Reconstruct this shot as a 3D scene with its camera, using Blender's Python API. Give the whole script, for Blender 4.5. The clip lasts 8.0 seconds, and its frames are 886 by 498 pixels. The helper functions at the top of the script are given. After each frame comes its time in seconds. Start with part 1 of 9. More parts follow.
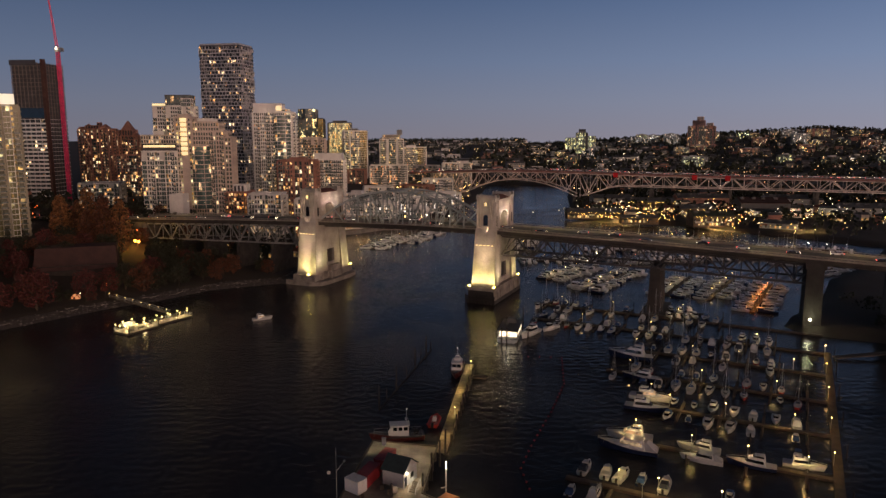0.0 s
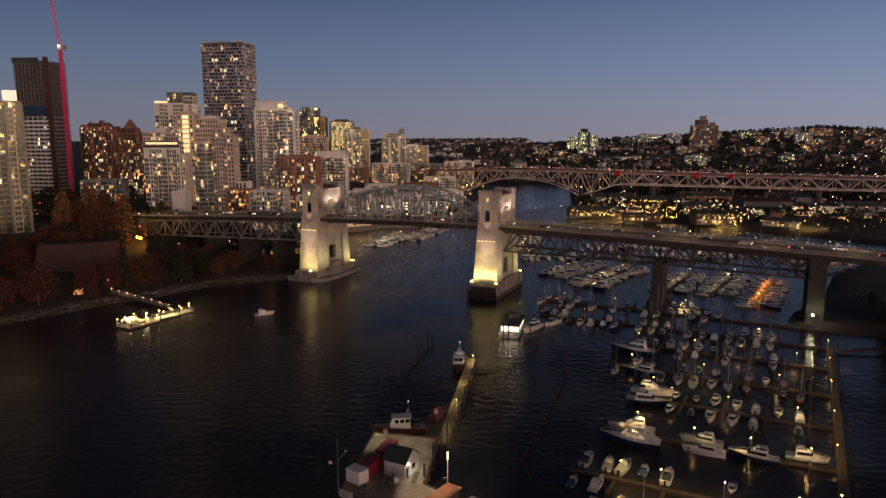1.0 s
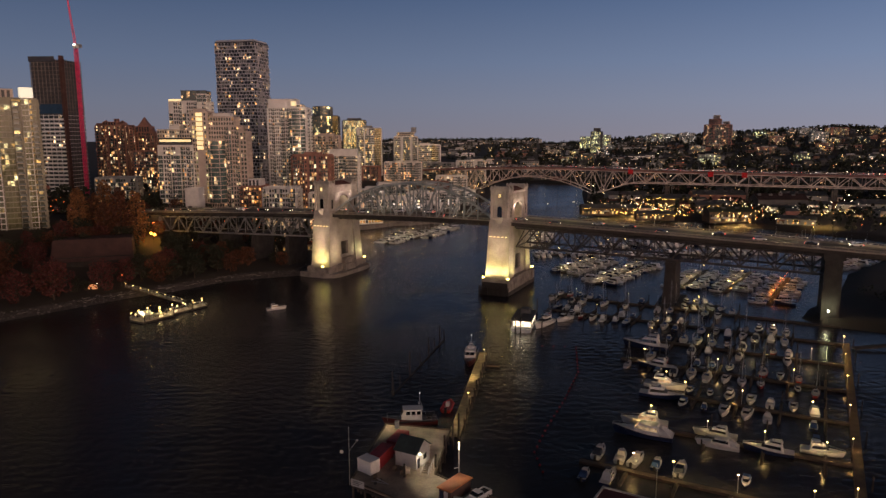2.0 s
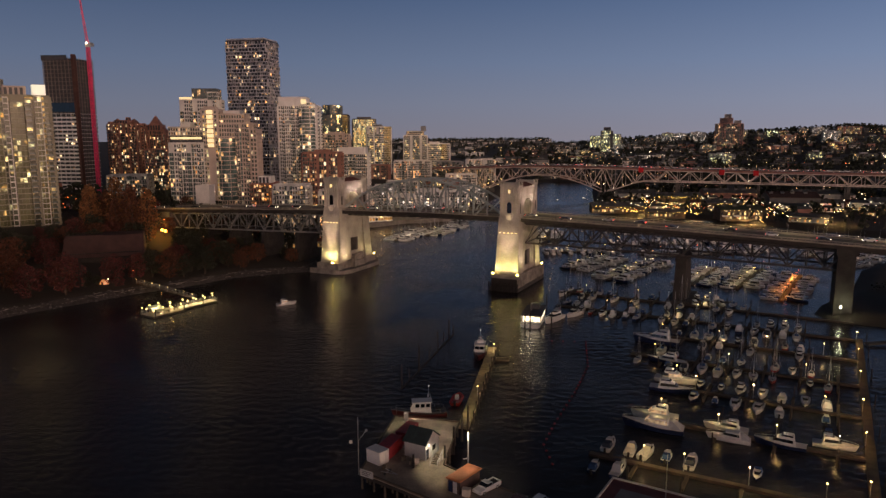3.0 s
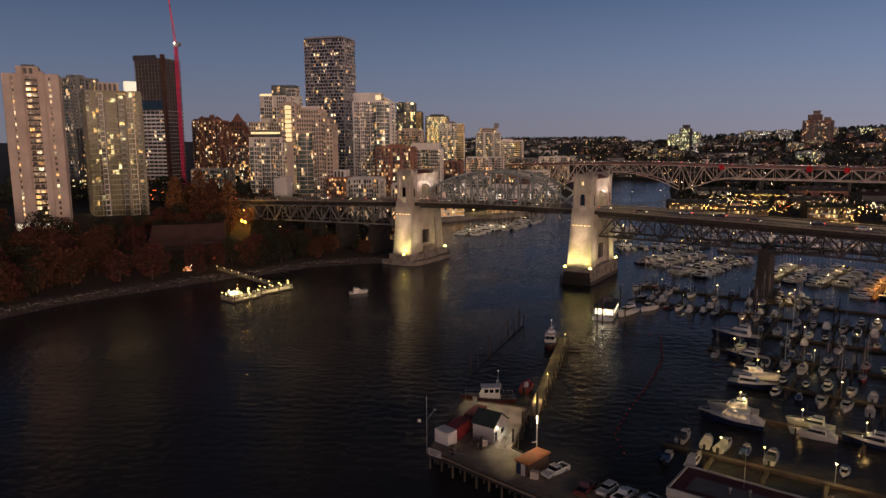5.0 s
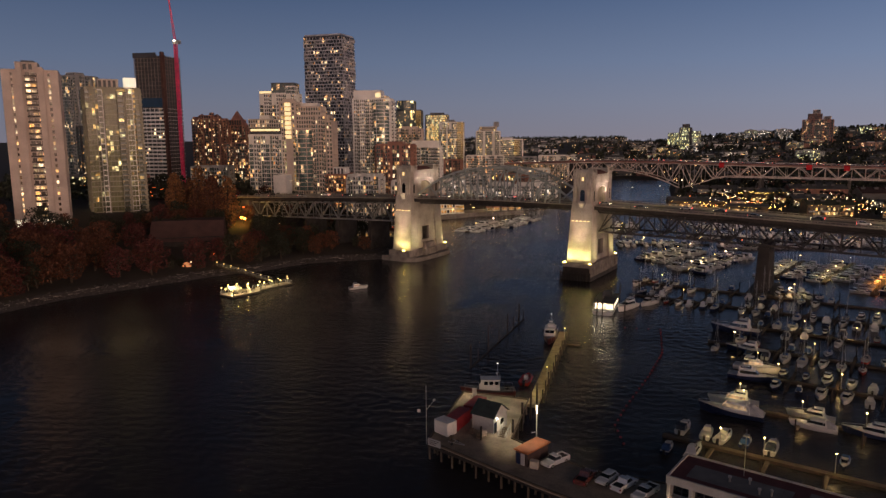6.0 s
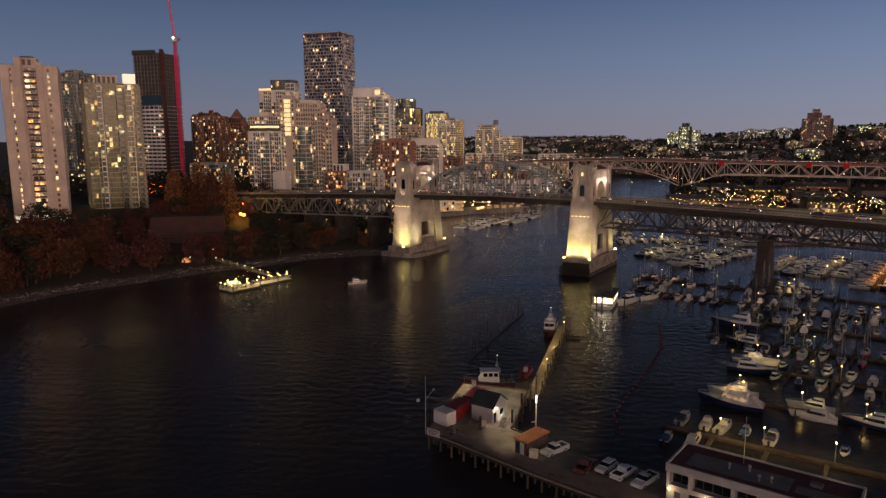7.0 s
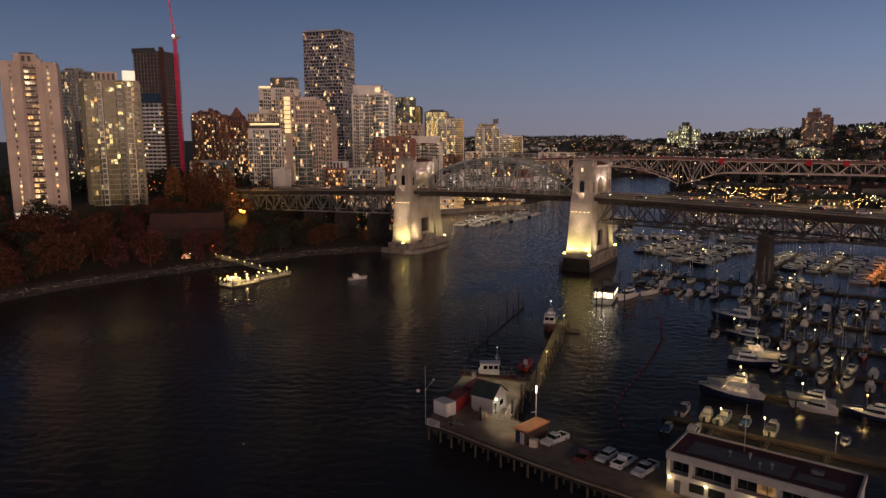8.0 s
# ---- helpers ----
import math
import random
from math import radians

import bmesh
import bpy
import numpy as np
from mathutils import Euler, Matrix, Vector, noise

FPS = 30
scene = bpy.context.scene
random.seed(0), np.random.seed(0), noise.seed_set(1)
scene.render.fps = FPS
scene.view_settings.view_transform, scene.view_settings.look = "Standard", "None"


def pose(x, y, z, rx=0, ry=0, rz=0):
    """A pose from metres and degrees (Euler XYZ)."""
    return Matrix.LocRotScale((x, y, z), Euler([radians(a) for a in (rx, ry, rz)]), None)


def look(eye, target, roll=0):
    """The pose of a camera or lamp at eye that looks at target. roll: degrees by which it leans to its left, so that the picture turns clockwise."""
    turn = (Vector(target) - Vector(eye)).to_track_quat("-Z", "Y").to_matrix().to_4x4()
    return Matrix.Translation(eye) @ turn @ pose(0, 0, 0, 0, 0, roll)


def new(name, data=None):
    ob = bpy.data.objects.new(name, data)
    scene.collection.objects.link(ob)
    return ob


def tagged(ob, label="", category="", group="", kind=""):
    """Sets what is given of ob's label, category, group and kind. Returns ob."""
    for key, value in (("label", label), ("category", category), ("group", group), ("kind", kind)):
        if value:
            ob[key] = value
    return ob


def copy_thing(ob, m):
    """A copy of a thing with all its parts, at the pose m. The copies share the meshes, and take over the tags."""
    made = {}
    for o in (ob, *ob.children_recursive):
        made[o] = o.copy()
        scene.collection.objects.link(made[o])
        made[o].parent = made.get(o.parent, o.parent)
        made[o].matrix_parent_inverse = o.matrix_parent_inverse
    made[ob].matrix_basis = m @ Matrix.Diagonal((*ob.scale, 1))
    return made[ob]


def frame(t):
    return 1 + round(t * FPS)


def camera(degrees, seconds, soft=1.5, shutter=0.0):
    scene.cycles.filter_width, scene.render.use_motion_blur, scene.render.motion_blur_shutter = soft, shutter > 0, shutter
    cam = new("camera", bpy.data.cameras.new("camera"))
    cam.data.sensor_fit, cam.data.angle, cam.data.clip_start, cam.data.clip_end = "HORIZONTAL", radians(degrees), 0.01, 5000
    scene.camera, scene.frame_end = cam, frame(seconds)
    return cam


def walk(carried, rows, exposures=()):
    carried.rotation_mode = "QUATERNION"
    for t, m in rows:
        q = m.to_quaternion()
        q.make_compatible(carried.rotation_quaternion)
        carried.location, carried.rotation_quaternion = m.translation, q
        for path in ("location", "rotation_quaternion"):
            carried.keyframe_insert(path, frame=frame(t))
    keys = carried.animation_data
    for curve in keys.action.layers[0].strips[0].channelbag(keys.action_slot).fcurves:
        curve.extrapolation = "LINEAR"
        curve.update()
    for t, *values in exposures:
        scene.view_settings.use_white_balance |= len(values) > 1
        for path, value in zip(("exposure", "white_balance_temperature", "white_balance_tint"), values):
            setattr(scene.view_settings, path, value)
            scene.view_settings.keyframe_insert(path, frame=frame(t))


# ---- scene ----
cam = camera(64.5, 8.0, soft=1.4, shutter=0.7)
# seconds, x, y, height, pitch, roll, yaw
PATH = [
    (0, 0.00, -0.00, 72.48, -9.15, -0.03, -0.00),
    (0.5, 0.03, -0.04, 71.50, -9.14, -0.03, 0.04),
    (1, 0.06, -0.09, 70.50, -9.13, -0.03, 0.17),
    (1.5, 0.08, -0.13, 69.50, -9.13, -0.02, 0.55),
    (2, 0.11, -0.17, 68.45, -9.10, 0.02, 1.15),
    (2.2, 0.12, -0.19, 68.07, -9.10, 0.04, 1.40),
    (3.3, 0.18, -0.28, 66.00, -9.08, 0.11, 2.11),
    (3.4, 0.19, -0.29, 65.81, -9.08, 0.12, 2.26),
    (3.5, 0.19, -0.30, 65.63, -9.07, 0.12, 2.69),
    (3.6, 0.20, -0.31, 65.45, -9.07, 0.13, 3.21),
    (3.8, 0.21, -0.32, 65.10, -9.07, 0.16, 4.50),
    (4, 0.22, -0.34, 64.76, -9.07, 0.18, 5.80),
    (4.2, 0.23, -0.36, 64.40, -9.07, 0.20, 6.97),
    (4.3, 0.24, -0.37, 64.22, -9.07, 0.20, 7.39),
    (4.4, 0.24, -0.37, 64.04, -9.07, 0.21, 7.64),
    (4.5, 0.25, -0.38, 63.86, -9.07, 0.22, 7.81),
    (4.7, 0.26, -0.40, 63.47, -9.07, 0.22, 7.81),
    (5.8, 0.32, -0.49, 61.36, -9.07, 0.22, 7.78),
    (6, 0.33, -0.51, 60.97, -9.07, 0.22, 7.79),
    (6.5, 0.36, -0.55, 60.01, -9.07, 0.23, 7.76),
    (7, 0.39, -0.60, 59.00, -9.08, 0.21, 7.76),
    (7.5, 0.41, -0.64, 58.06, -9.08, 0.21, 7.76),
    (8, 0.44, -0.68, 57.10, -9.07, 0.24, 7.76),
]
walk(cam, [(t, pose(x, y, z, 90 + p, r, w)) for t, x, y, z, p, r, w in PATH])

# ---- sky and evening glow ----
world = bpy.data.worlds.new("dusk_sky")
scene.world = world
world.use_nodes = True
wn, wl = world.node_tree.nodes, world.node_tree.links
wn.clear()
WEST = Vector((0.62, -0.78, 0.0))      # where the sun has set, behind the camera
coord = wn.new("ShaderNodeTexCoord")
axes = wn.new("ShaderNodeSeparateXYZ")
wl.new(coord.outputs["Generated"], axes.inputs["Vector"])
ramp = wn.new("ShaderNodeValToRGB")
for pos, color in ((0.0, (0.192, 0.183, 0.226)), (0.045, (0.168, 0.185, 0.252)), (0.10, (0.126, 0.164, 0.256)), (0.19, (0.067, 0.105, 0.197)), (0.30, (0.020, 0.030, 0.052)), (0.5, (0.009, 0.013, 0.021)), (1.0, (0.004, 0.006, 0.010))):
    if pos in (0.0, 1.0):
        e = ramp.color_ramp.elements[0 if pos == 0.0 else -1]
    else:
        e = ramp.color_ramp.elements.new(pos)
    e.position, e.color = pos, (*color, 1)
wl.new(axes.outputs["Z"], ramp.inputs["Fac"])
# afterglow: wide round the place of sunset, fading upwards
dot = wn.new("ShaderNodeVectorMath")
dot.operation = "DOT_PRODUCT"
dot.inputs[1].default_value = WEST
wl.new(coord.outputs["Generated"], dot.inputs[0])
wide = wn.new("ShaderNodeMapRange")
wide.interpolation_type = "SMOOTHSTEP"
wide.inputs["From Min"].default_value, wide.inputs["From Max"].default_value = 0.35, 1.0
wl.new(dot.outputs["Value"], wide.inputs["Value"])
high = wn.new("ShaderNodeMapRange")
high.interpolation_type = "SMOOTHERSTEP"
high.inputs["From Min"].default_value, high.inputs["From Max"].default_value = 0.27, -0.02
wl.new(axes.outputs["Z"], high.inputs["Value"])
both = wn.new("ShaderNodeMath")
both.operation = "MULTIPLY"
wl.new(wide.outputs["Result"], both.inputs[0])
wl.new(high.outputs["Result"], both.inputs[1])
after = wn.new("ShaderNodeMix")
after.data_type, after.blend_type = "RGBA", "ADD"
after.inputs["B"].default_value = (5.2, 3.1, 2.0, 1)
after.clamp_factor = False
wl.new(both.outputs[0], after.inputs["Factor"])
# the sky is paler towards the side of sunset
pale = wn.new("ShaderNodeMapRange")
pale.inputs["From Min"].default_value, pale.inputs["From Max"].default_value = -1.0, 0.0
pale.inputs["To Min"].default_value, pale.inputs["To Max"].default_value = 0.92, 1.75
wl.new(dot.outputs["Value"], pale.inputs["Value"])
shade = wn.new("ShaderNodeVectorMath")
shade.operation = "SCALE"
wl.new(ramp.outputs["Color"], shade.inputs[0])
wl.new(pale.outputs["Result"], shade.inputs["Scale"])
wl.new(shade.outputs["Vector"], after.inputs["A"])
wbg = wn.new("ShaderNodeBackground")
wbg.inputs["Strength"].default_value = 1.0
wout = wn.new("ShaderNodeOutputWorld")
wl.new(after.outputs["Result"], wbg.inputs["Color"])
wl.new(wbg.outputs["Background"], wout.inputs["Surface"])

glow_data = bpy.data.lights.new("evening_glow", "SUN")
glow_data.energy, glow_data.angle, glow_data.color = 0.37, radians(40), (1.0, 0.65, 0.46)
glow = new("evening_glow", glow_data)
glow.matrix_world = look((480, -590, 150), (0, 0, 0))


def lamp_point(x, y, z, watts, color=(1.0, 0.62, 0.22), radius=0.5):
    d = bpy.data.lights.new("lamp_light", "POINT")
    d.energy, d.color, d.shadow_soft_size = watts, color, radius
    o = new("lamp_light", d)
    o.location = (x, y, z)
    return o


def lamp_down(x, y, z, watts, color=(1.0, 0.62, 0.22), radius=0.3):
    """A spot aimed straight down, with no body of its own: it lights what lies below it, not the distance."""
    return lamp_spot((x, y, z), (x, y + 0.01, z - 5), watts, 146, color, radius, 0.5)


def lamp_spot(eye, target, watts, degrees, color, radius=0.3, blend=0.6):
    d = bpy.data.lights.new("flood_light", "SPOT")
    d.energy, d.color, d.shadow_soft_size, d.spot_size, d.spot_blend = watts, color, radius, radians(degrees), blend
    o = new("flood_light", d)
    o.matrix_world = look(eye, target)
    return o


# ---- mesh tools ----
class Mesh:
    """Collects vertices and faces for one mesh."""

    def __init__(self):
        self.v, self.f = [], []

    def poly(self, pts):
        n = len(self.v)
        self.v += [tuple(p) for p in pts]
        self.f.append(tuple(range(n, n + len(pts))))

    def box(self, x0, x1, y0, y1, z0, z1):
        n = len(self.v)
        self.v += [(x0, y0, z0), (x1, y0, z0), (x1, y1, z0), (x0, y1, z0), (x0, y0, z1), (x1, y0, z1), (x1, y1, z1), (x0, y1, z1)]
        self.f += [(n, n + 3, n + 2, n + 1), (n + 4, n + 5, n + 6, n + 7), (n, n + 1, n + 5, n + 4), (n + 1, n + 2, n + 6, n + 5),
                   (n + 2, n + 3, n + 7, n + 6), (n + 3, n, n + 4, n + 7)]
        return self

    def loft(self, rings, close=True, caps=True):
        """Joins rings of equally many points."""
        n, k = len(self.v), len(rings[0])
        for r in rings:
            self.v += [tuple(p) for p in r]
        for i in range(len(rings) - 1):
            for j in range(k if close else k - 1):
                a, b = n + i * k + j, n + i * k + (j + 1) % k
                self.f.append((a, b, b + k, a + k))
        if caps:
            self.f.append(tuple(range(n + k - 1, n - 1, -1)))
            m = n + (len(rings) - 1) * k
            self.f.append(tuple(range(m, m + k)))
        return self

    def frustum(self, a, b):
        """A block between two level rectangles (x0, x1, y0, y1, z)."""
        return self.loft([[(x0, y0, z), (x1, y0, z), (x1, y1, z), (x0, y1, z)] for x0, x1, y0, y1, z in (a, b)])

    def prism(self, pts, z0, z1):
        return self.loft([[(x, y, z) for x, y in pts] for z in (z0, z1)])

    def beam(self, p, q, w, h=None):
        """A bar of width w and height h from p to q."""
        p, q = Vector(p), Vector(q)
        d = (q - p).normalized()
        side = d.cross(Vector((0, 0, 1)))
        side = side.normalized() if side.length > 1e-4 else Vector((1, 0, 0))
        up = side.cross(d)
        a, b = side * w / 2, up * (h or w) / 2
        return self.loft([[c - a - b, c + a - b, c + a + b, c - a + b] for c in (p, q)])

    def tube(self, p, q, r0, r1=None, n=8):
        p, q = Vector(p), Vector(q)
        d = (q - p).normalized()
        side = d.cross(Vector((0.0, 0.3, 1.0))).normalized()
        up = side.cross(d)
        r1 = r0 if r1 is None else r1
        ring = [(math.cos(math.tau * i / n), math.sin(math.tau * i / n)) for i in range(n)]
        return self.loft([[c + (side * x + up * y) * r for x, y in ring] for c, r in ((p, r0), (q, max(r1, 0.004)))])

    def ball(self, c, r, n=8, m=5, sz=1.0):
        rings = []
        for i in range(m + 1):
            a = math.pi * (i / m) - math.pi / 2
            rr = max(math.cos(a), 0.03) * r
            rings.append([(c[0] + rr * math.cos(math.tau * j / n), c[1] + rr * math.sin(math.tau * j / n), c[2] + sz * r * math.sin(a)) for j in range(n)])
        return self.loft(rings)

    def data(self, name, material):
        me = bpy.data.meshes.new(name)
        me.from_pydata(self.v, [], self.f)
        me.update()
        if material:
            me.materials.append(material)
        return me


def thing(name, label, category, m=None, group="", kind=""):
    """An empty that holds the parts of one thing."""
    ob = new(name)
    ob.empty_display_size = 0.5
    if m is not None:
        ob.matrix_world = m
    return tagged(ob, label, category, group, kind)


def part(name, shape, material, parent=None, label="", m=None):
    """One mesh object under a thing or a part; shape: a Mesh, or mesh data shared with other pieces."""
    data = shape.data(name, material) if isinstance(shape, Mesh) else shape
    ob = new(name, data)
    ob.parent = parent
    if m is not None:
        ob.matrix_local = m
    return tagged(ob, label)


def solid(name, shape, material, label, category, m=None, group="", kind=""):
    """A thing made of a single mesh."""
    ob = new(name, shape.data(name, material) if isinstance(shape, Mesh) else shape)
    if m is not None:
        ob.matrix_world = m
    return tagged(ob, label, category, group, kind)


def bar(p, q, w, h):
    """The matrix that stretches the unit bar (along x, from 0 to 1) from p to q."""
    p, q = Vector(p), Vector(q)
    d = q - p
    side = Vector((0, 0, 1)).cross(d)
    side = side.normalized() if side.length > 1e-4 else Vector((0, 1, 0))
    up = d.normalized().cross(side)
    m = Matrix.Identity(4)
    m.col[0][:3], m.col[1][:3], m.col[2][:3], m.col[3][:3] = d, side * w, up * h, p
    return m


def smooth(x):
    x = min(max(x, 0.0), 1.0)
    return x * x * (3 - 2 * x)


# ---- materials ----
def material(name, color, rough=0.7, metal=0.0, vary=0.25, size=3.0, bump=0.0, second=None, spec=0.5, islands=0.0, objects=0.0, coat=0.0):
    """A surface with stains at two scales; size: metres of the broad stains; islands, objects: how far single pieces differ."""
    mat = bpy.data.materials.new(name)
    mat.use_nodes = True
    n, l = mat.node_tree.nodes, mat.node_tree.links
    b = n["Principled BSDF"]
    b.inputs["Metallic"].default_value, b.inputs["Specular IOR Level"].default_value = metal, spec
    b.inputs["Coat Weight"].default_value = coat
    geo = n.new("ShaderNodeNewGeometry")
    big, fine = n.new("ShaderNodeTexNoise"), n.new("ShaderNodeTexNoise")
    for t, s, d in ((big, 1.0 / size, 4), (fine, 9.0 / size, 5)):
        t.inputs["Scale"].default_value, t.inputs["Detail"].default_value = s, d
        l.new(geo.outputs["Position"], t.inputs["Vector"])
    add = n.new("ShaderNodeMath")
    add.operation = "MULTIPLY_ADD"
    l.new(fine.outputs["Fac"], add.inputs[0])
    add.inputs[1].default_value = 0.5
    l.new(big.outputs["Fac"], add.inputs[2])
    ramp = n.new("ShaderNodeMapRange")
    ramp.inputs["From Min"].default_value, ramp.inputs["From Max"].default_value = 0.5, 1.0
    l.new(add.outputs[0], ramp.inputs["Value"])
    mix = n.new("ShaderNodeMix")
    mix.data_type = "RGBA"
    dark = second or [c * (1 - vary) for c in color]
    mix.inputs["A"].default_value, mix.inputs["B"].default_value = (*dark, 1), (*[min(c * (1 + vary * 0.5), 1) for c in color], 1)
    l.new(ramp.outputs["Result"], mix.inputs["Factor"])
    col = mix.outputs["Result"]
    if islands or objects:
        hsv = n.new("ShaderNodeHueSaturation")
        src = geo.outputs["Random Per Island"] if islands else n.new("ShaderNodeObjectInfo").outputs["Random"]
        mr = n.new("ShaderNodeMapRange")
        k = islands or objects
        mr.inputs["To Min"].default_value, mr.inputs["To Max"].default_value = 1 - k, 1 + k
        l.new(src, mr.inputs["Value"])
        l.new(mr.outputs["Result"], hsv.inputs["Value"])
        l.new(col, hsv.inputs["Color"])
        col = hsv.outputs["Color"]
    l.new(col, b.inputs["Base Color"])
    rr = n.new("ShaderNodeMapRange")
    rr.inputs["To Min"].default_value, rr.inputs["To Max"].default_value = max(rough - 0.12, 0.02), min(rough + 0.1, 1)
    l.new(fine.outputs["Fac"], rr.inputs["Value"])
    l.new(rr.outputs["Result"], b.inputs["Roughness"])
    if bump:
        bp = n.new("ShaderNodeBump")
        bp.inputs["Strength"].default_value, bp.inputs["Distance"].default_value = bump, 0.1
        l.new(fine.outputs["Fac"], bp.inputs["Height"])
        l.new(bp.outputs["Normal"], b.inputs["Normal"])
    return mat


def lit_glass(name, share, color=(1.0, 0.6, 0.22), power=1.2, tint=(0.03, 0.035, 0.04), rough=0.12, spread=1.0, coated=0.0):
    """Window panes: reflecting glass, and behind a share of the panes a lit room, each with its own brightness and warmth."""
    mat = bpy.data.materials.new(name)
    mat.use_nodes = True
    n, l = mat.node_tree.nodes, mat.node_tree.links
    b = n["Principled BSDF"]
    b.inputs["Roughness"].default_value, b.inputs["Specular IOR Level"].default_value = rough, 0.3
    b.inputs["Metallic"].default_value = coated
    geo = n.new("ShaderNodeNewGeometry")
    white = n.new("ShaderNodeTexWhiteNoise")
    white.noise_dimensions = "1D"
    l.new(geo.outputs["Random Per Island"], white.inputs["W"])
    tone = n.new("ShaderNodeMix")
    tone.data_type = "RGBA"
    tone.inputs["A"].default_value = (*tint, 1)
    tone.inputs["B"].default_value = (*[c * 1.7 + 0.006 for c in tint], 1)
    l.new(white.outputs["Value"], tone.inputs["Factor"])
    l.new(tone.outputs["Result"], b.inputs["Base Color"])
    # whole flats are lit together: the chance of a lit pane follows a broad noise
    flats = n.new("ShaderNodeTexNoise")
    flats.inputs["Scale"].default_value, flats.inputs["Detail"].default_value = 0.16, 2
    l.new(geo.outputs["Position"], flats.inputs["Vector"])
    lean = n.new("ShaderNodeMath")
    lean.operation = "MULTIPLY_ADD"
    lean.inputs[1].default_value = 2.0 * min(1.0, 2.0 * (1 - share))
    l.new(flats.outputs["Fac"], lean.inputs[0])
    l.new(geo.outputs["Random Per Island"], lean.inputs[2])
    on = n.new("ShaderNodeMapRange")
    on.inputs["From Min"].default_value, on.inputs["From Max"].default_value = 1.03 - share + 1.0 * min(1.0, 2.0 * (1 - share)), 1.16 + 1.0 * min(1.0, 2.0 * (1 - share))
    on.inputs["To Min"].default_value, on.inputs["To Max"].default_value = 0.0, 1.0
    l.new(lean.outputs[0], on.inputs["Value"])
    pw = n.new("ShaderNodeMath")
    pw.operation = "POWER"
    pw.inputs[1].default_value = 1.0 + spread * 0.5
    l.new(on.outputs["Result"], pw.inputs[0])
    gain = n.new("ShaderNodeMath")
    gain.operation = "MULTIPLY"
    gain.inputs[1].default_value = power
    l.new(pw.outputs[0], gain.inputs[0])
    # curtains and furniture break up each lit pane
    room = n.new("ShaderNodeTexNoise")
    room.inputs["Scale"].default_value, room.inputs["Detail"].default_value = 0.9, 2
    l.new(geo.outputs["Position"], room.inputs["Vector"])
    veil = n.new("ShaderNodeMapRange")
    veil.inputs["From Min"].default_value, veil.inputs["From Max"].default_value = 0.38, 0.62
    veil.inputs["To Min"].default_value, veil.inputs["To Max"].default_value = 0.35, 1.25
    l.new(room.outputs["Fac"], veil.inputs["Value"])
    dim = n.new("ShaderNodeMath")
    dim.operation = "MULTIPLY"
    l.new(gain.outputs[0], dim.inputs[0])
    l.new(veil.outputs["Result"], dim.inputs[1])
    l.new(dim.outputs[0], b.inputs["Emission Strength"])
    warm = n.new("ShaderNodeMix")
    warm.data_type = "RGBA"
    warm.inputs["A"].default_value = (color[0], color[1] * 0.8, color[2] * 0.6, 1)
    warm.inputs["B"].default_value = (color[0], min(color[1] * 1.45, 1), min(color[2] * 2.8, 1), 1)
    l.new(white.outputs["Value"], warm.inputs["Factor"])
    l.new(warm.outputs["Result"], b.inputs["Emission Color"])
    return mat


def bulb(name, color, power):
    mat = bpy.data.materials.new(name)
    mat.use_nodes = True
    b = mat.node_tree.nodes["Principled BSDF"]
    b.inputs["Base Color"].default_value = (0.8, 0.8, 0.78, 1)
    b.inputs["Emission Color"].default_value, b.inputs["Emission Strength"].default_value = (*color, 1), power
    return mat


CONCRETE = material("weathered_concrete", (0.42, 0.38, 0.33), 0.85, vary=0.35, size=5, bump=0.3)
PIER_CONCRETE = material("stained_pier_concrete", (0.15, 0.135, 0.115), 0.9, vary=0.5, size=4, bump=0.3)
TIDE = material("wet_tidal_concrete", (0.10, 0.09, 0.075), 0.8, vary=0.5, size=2, bump=0.4)
STEEL = material("dark_grey_steel", (0.055, 0.046, 0.040), 0.6, vary=0.4, size=3, objects=0.15)
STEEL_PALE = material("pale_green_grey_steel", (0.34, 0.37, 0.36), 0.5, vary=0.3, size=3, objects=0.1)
STEEL_FAR = material("buff_painted_steel", (0.66, 0.56, 0.48), 0.6, vary=0.3, size=5, objects=0.1)
ASPHALT = material("asphalt", (0.06, 0.058, 0.055), 0.85, vary=0.3, size=4, bump=0.2)
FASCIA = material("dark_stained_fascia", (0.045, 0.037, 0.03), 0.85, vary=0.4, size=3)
RAIL = material("concrete_balustrade", (0.27, 0.24, 0.2), 0.8, vary=0.3, size=2)
TILE_RED = material("red_clay_roof", (0.14, 0.05, 0.035), 0.8, vary=0.4, size=1.5, bump=0.4)
WOOD = material("weathered_dock_timber", (0.10, 0.074, 0.052), 0.85, vary=0.45, size=1.6, bump=0.3)
WOOD_DARK = material("creosoted_piles", (0.035, 0.028, 0.022), 0.85, vary=0.5, size=0.8, bump=0.5)
GELCOAT = material("white_gelcoat", (0.70, 0.68, 0.65), 0.3, vary=0.12, size=2, coat=0.3)
GELCOAT_BLUE = material("navy_gelcoat", (0.02, 0.03, 0.07), 0.25, vary=0.2, size=2, coat=0.3)
GELCOAT_RED = material("red_gelcoat", (0.35, 0.03, 0.02), 0.3, vary=0.2, size=2, coat=0.3)
CABIN = material("off_white_cabin", (0.60, 0.57, 0.52), 0.4, vary=0.15, size=1.5)
CANVAS = material("dark_canvas", (0.03, 0.04, 0.06), 0.9, vary=0.4, size=1)
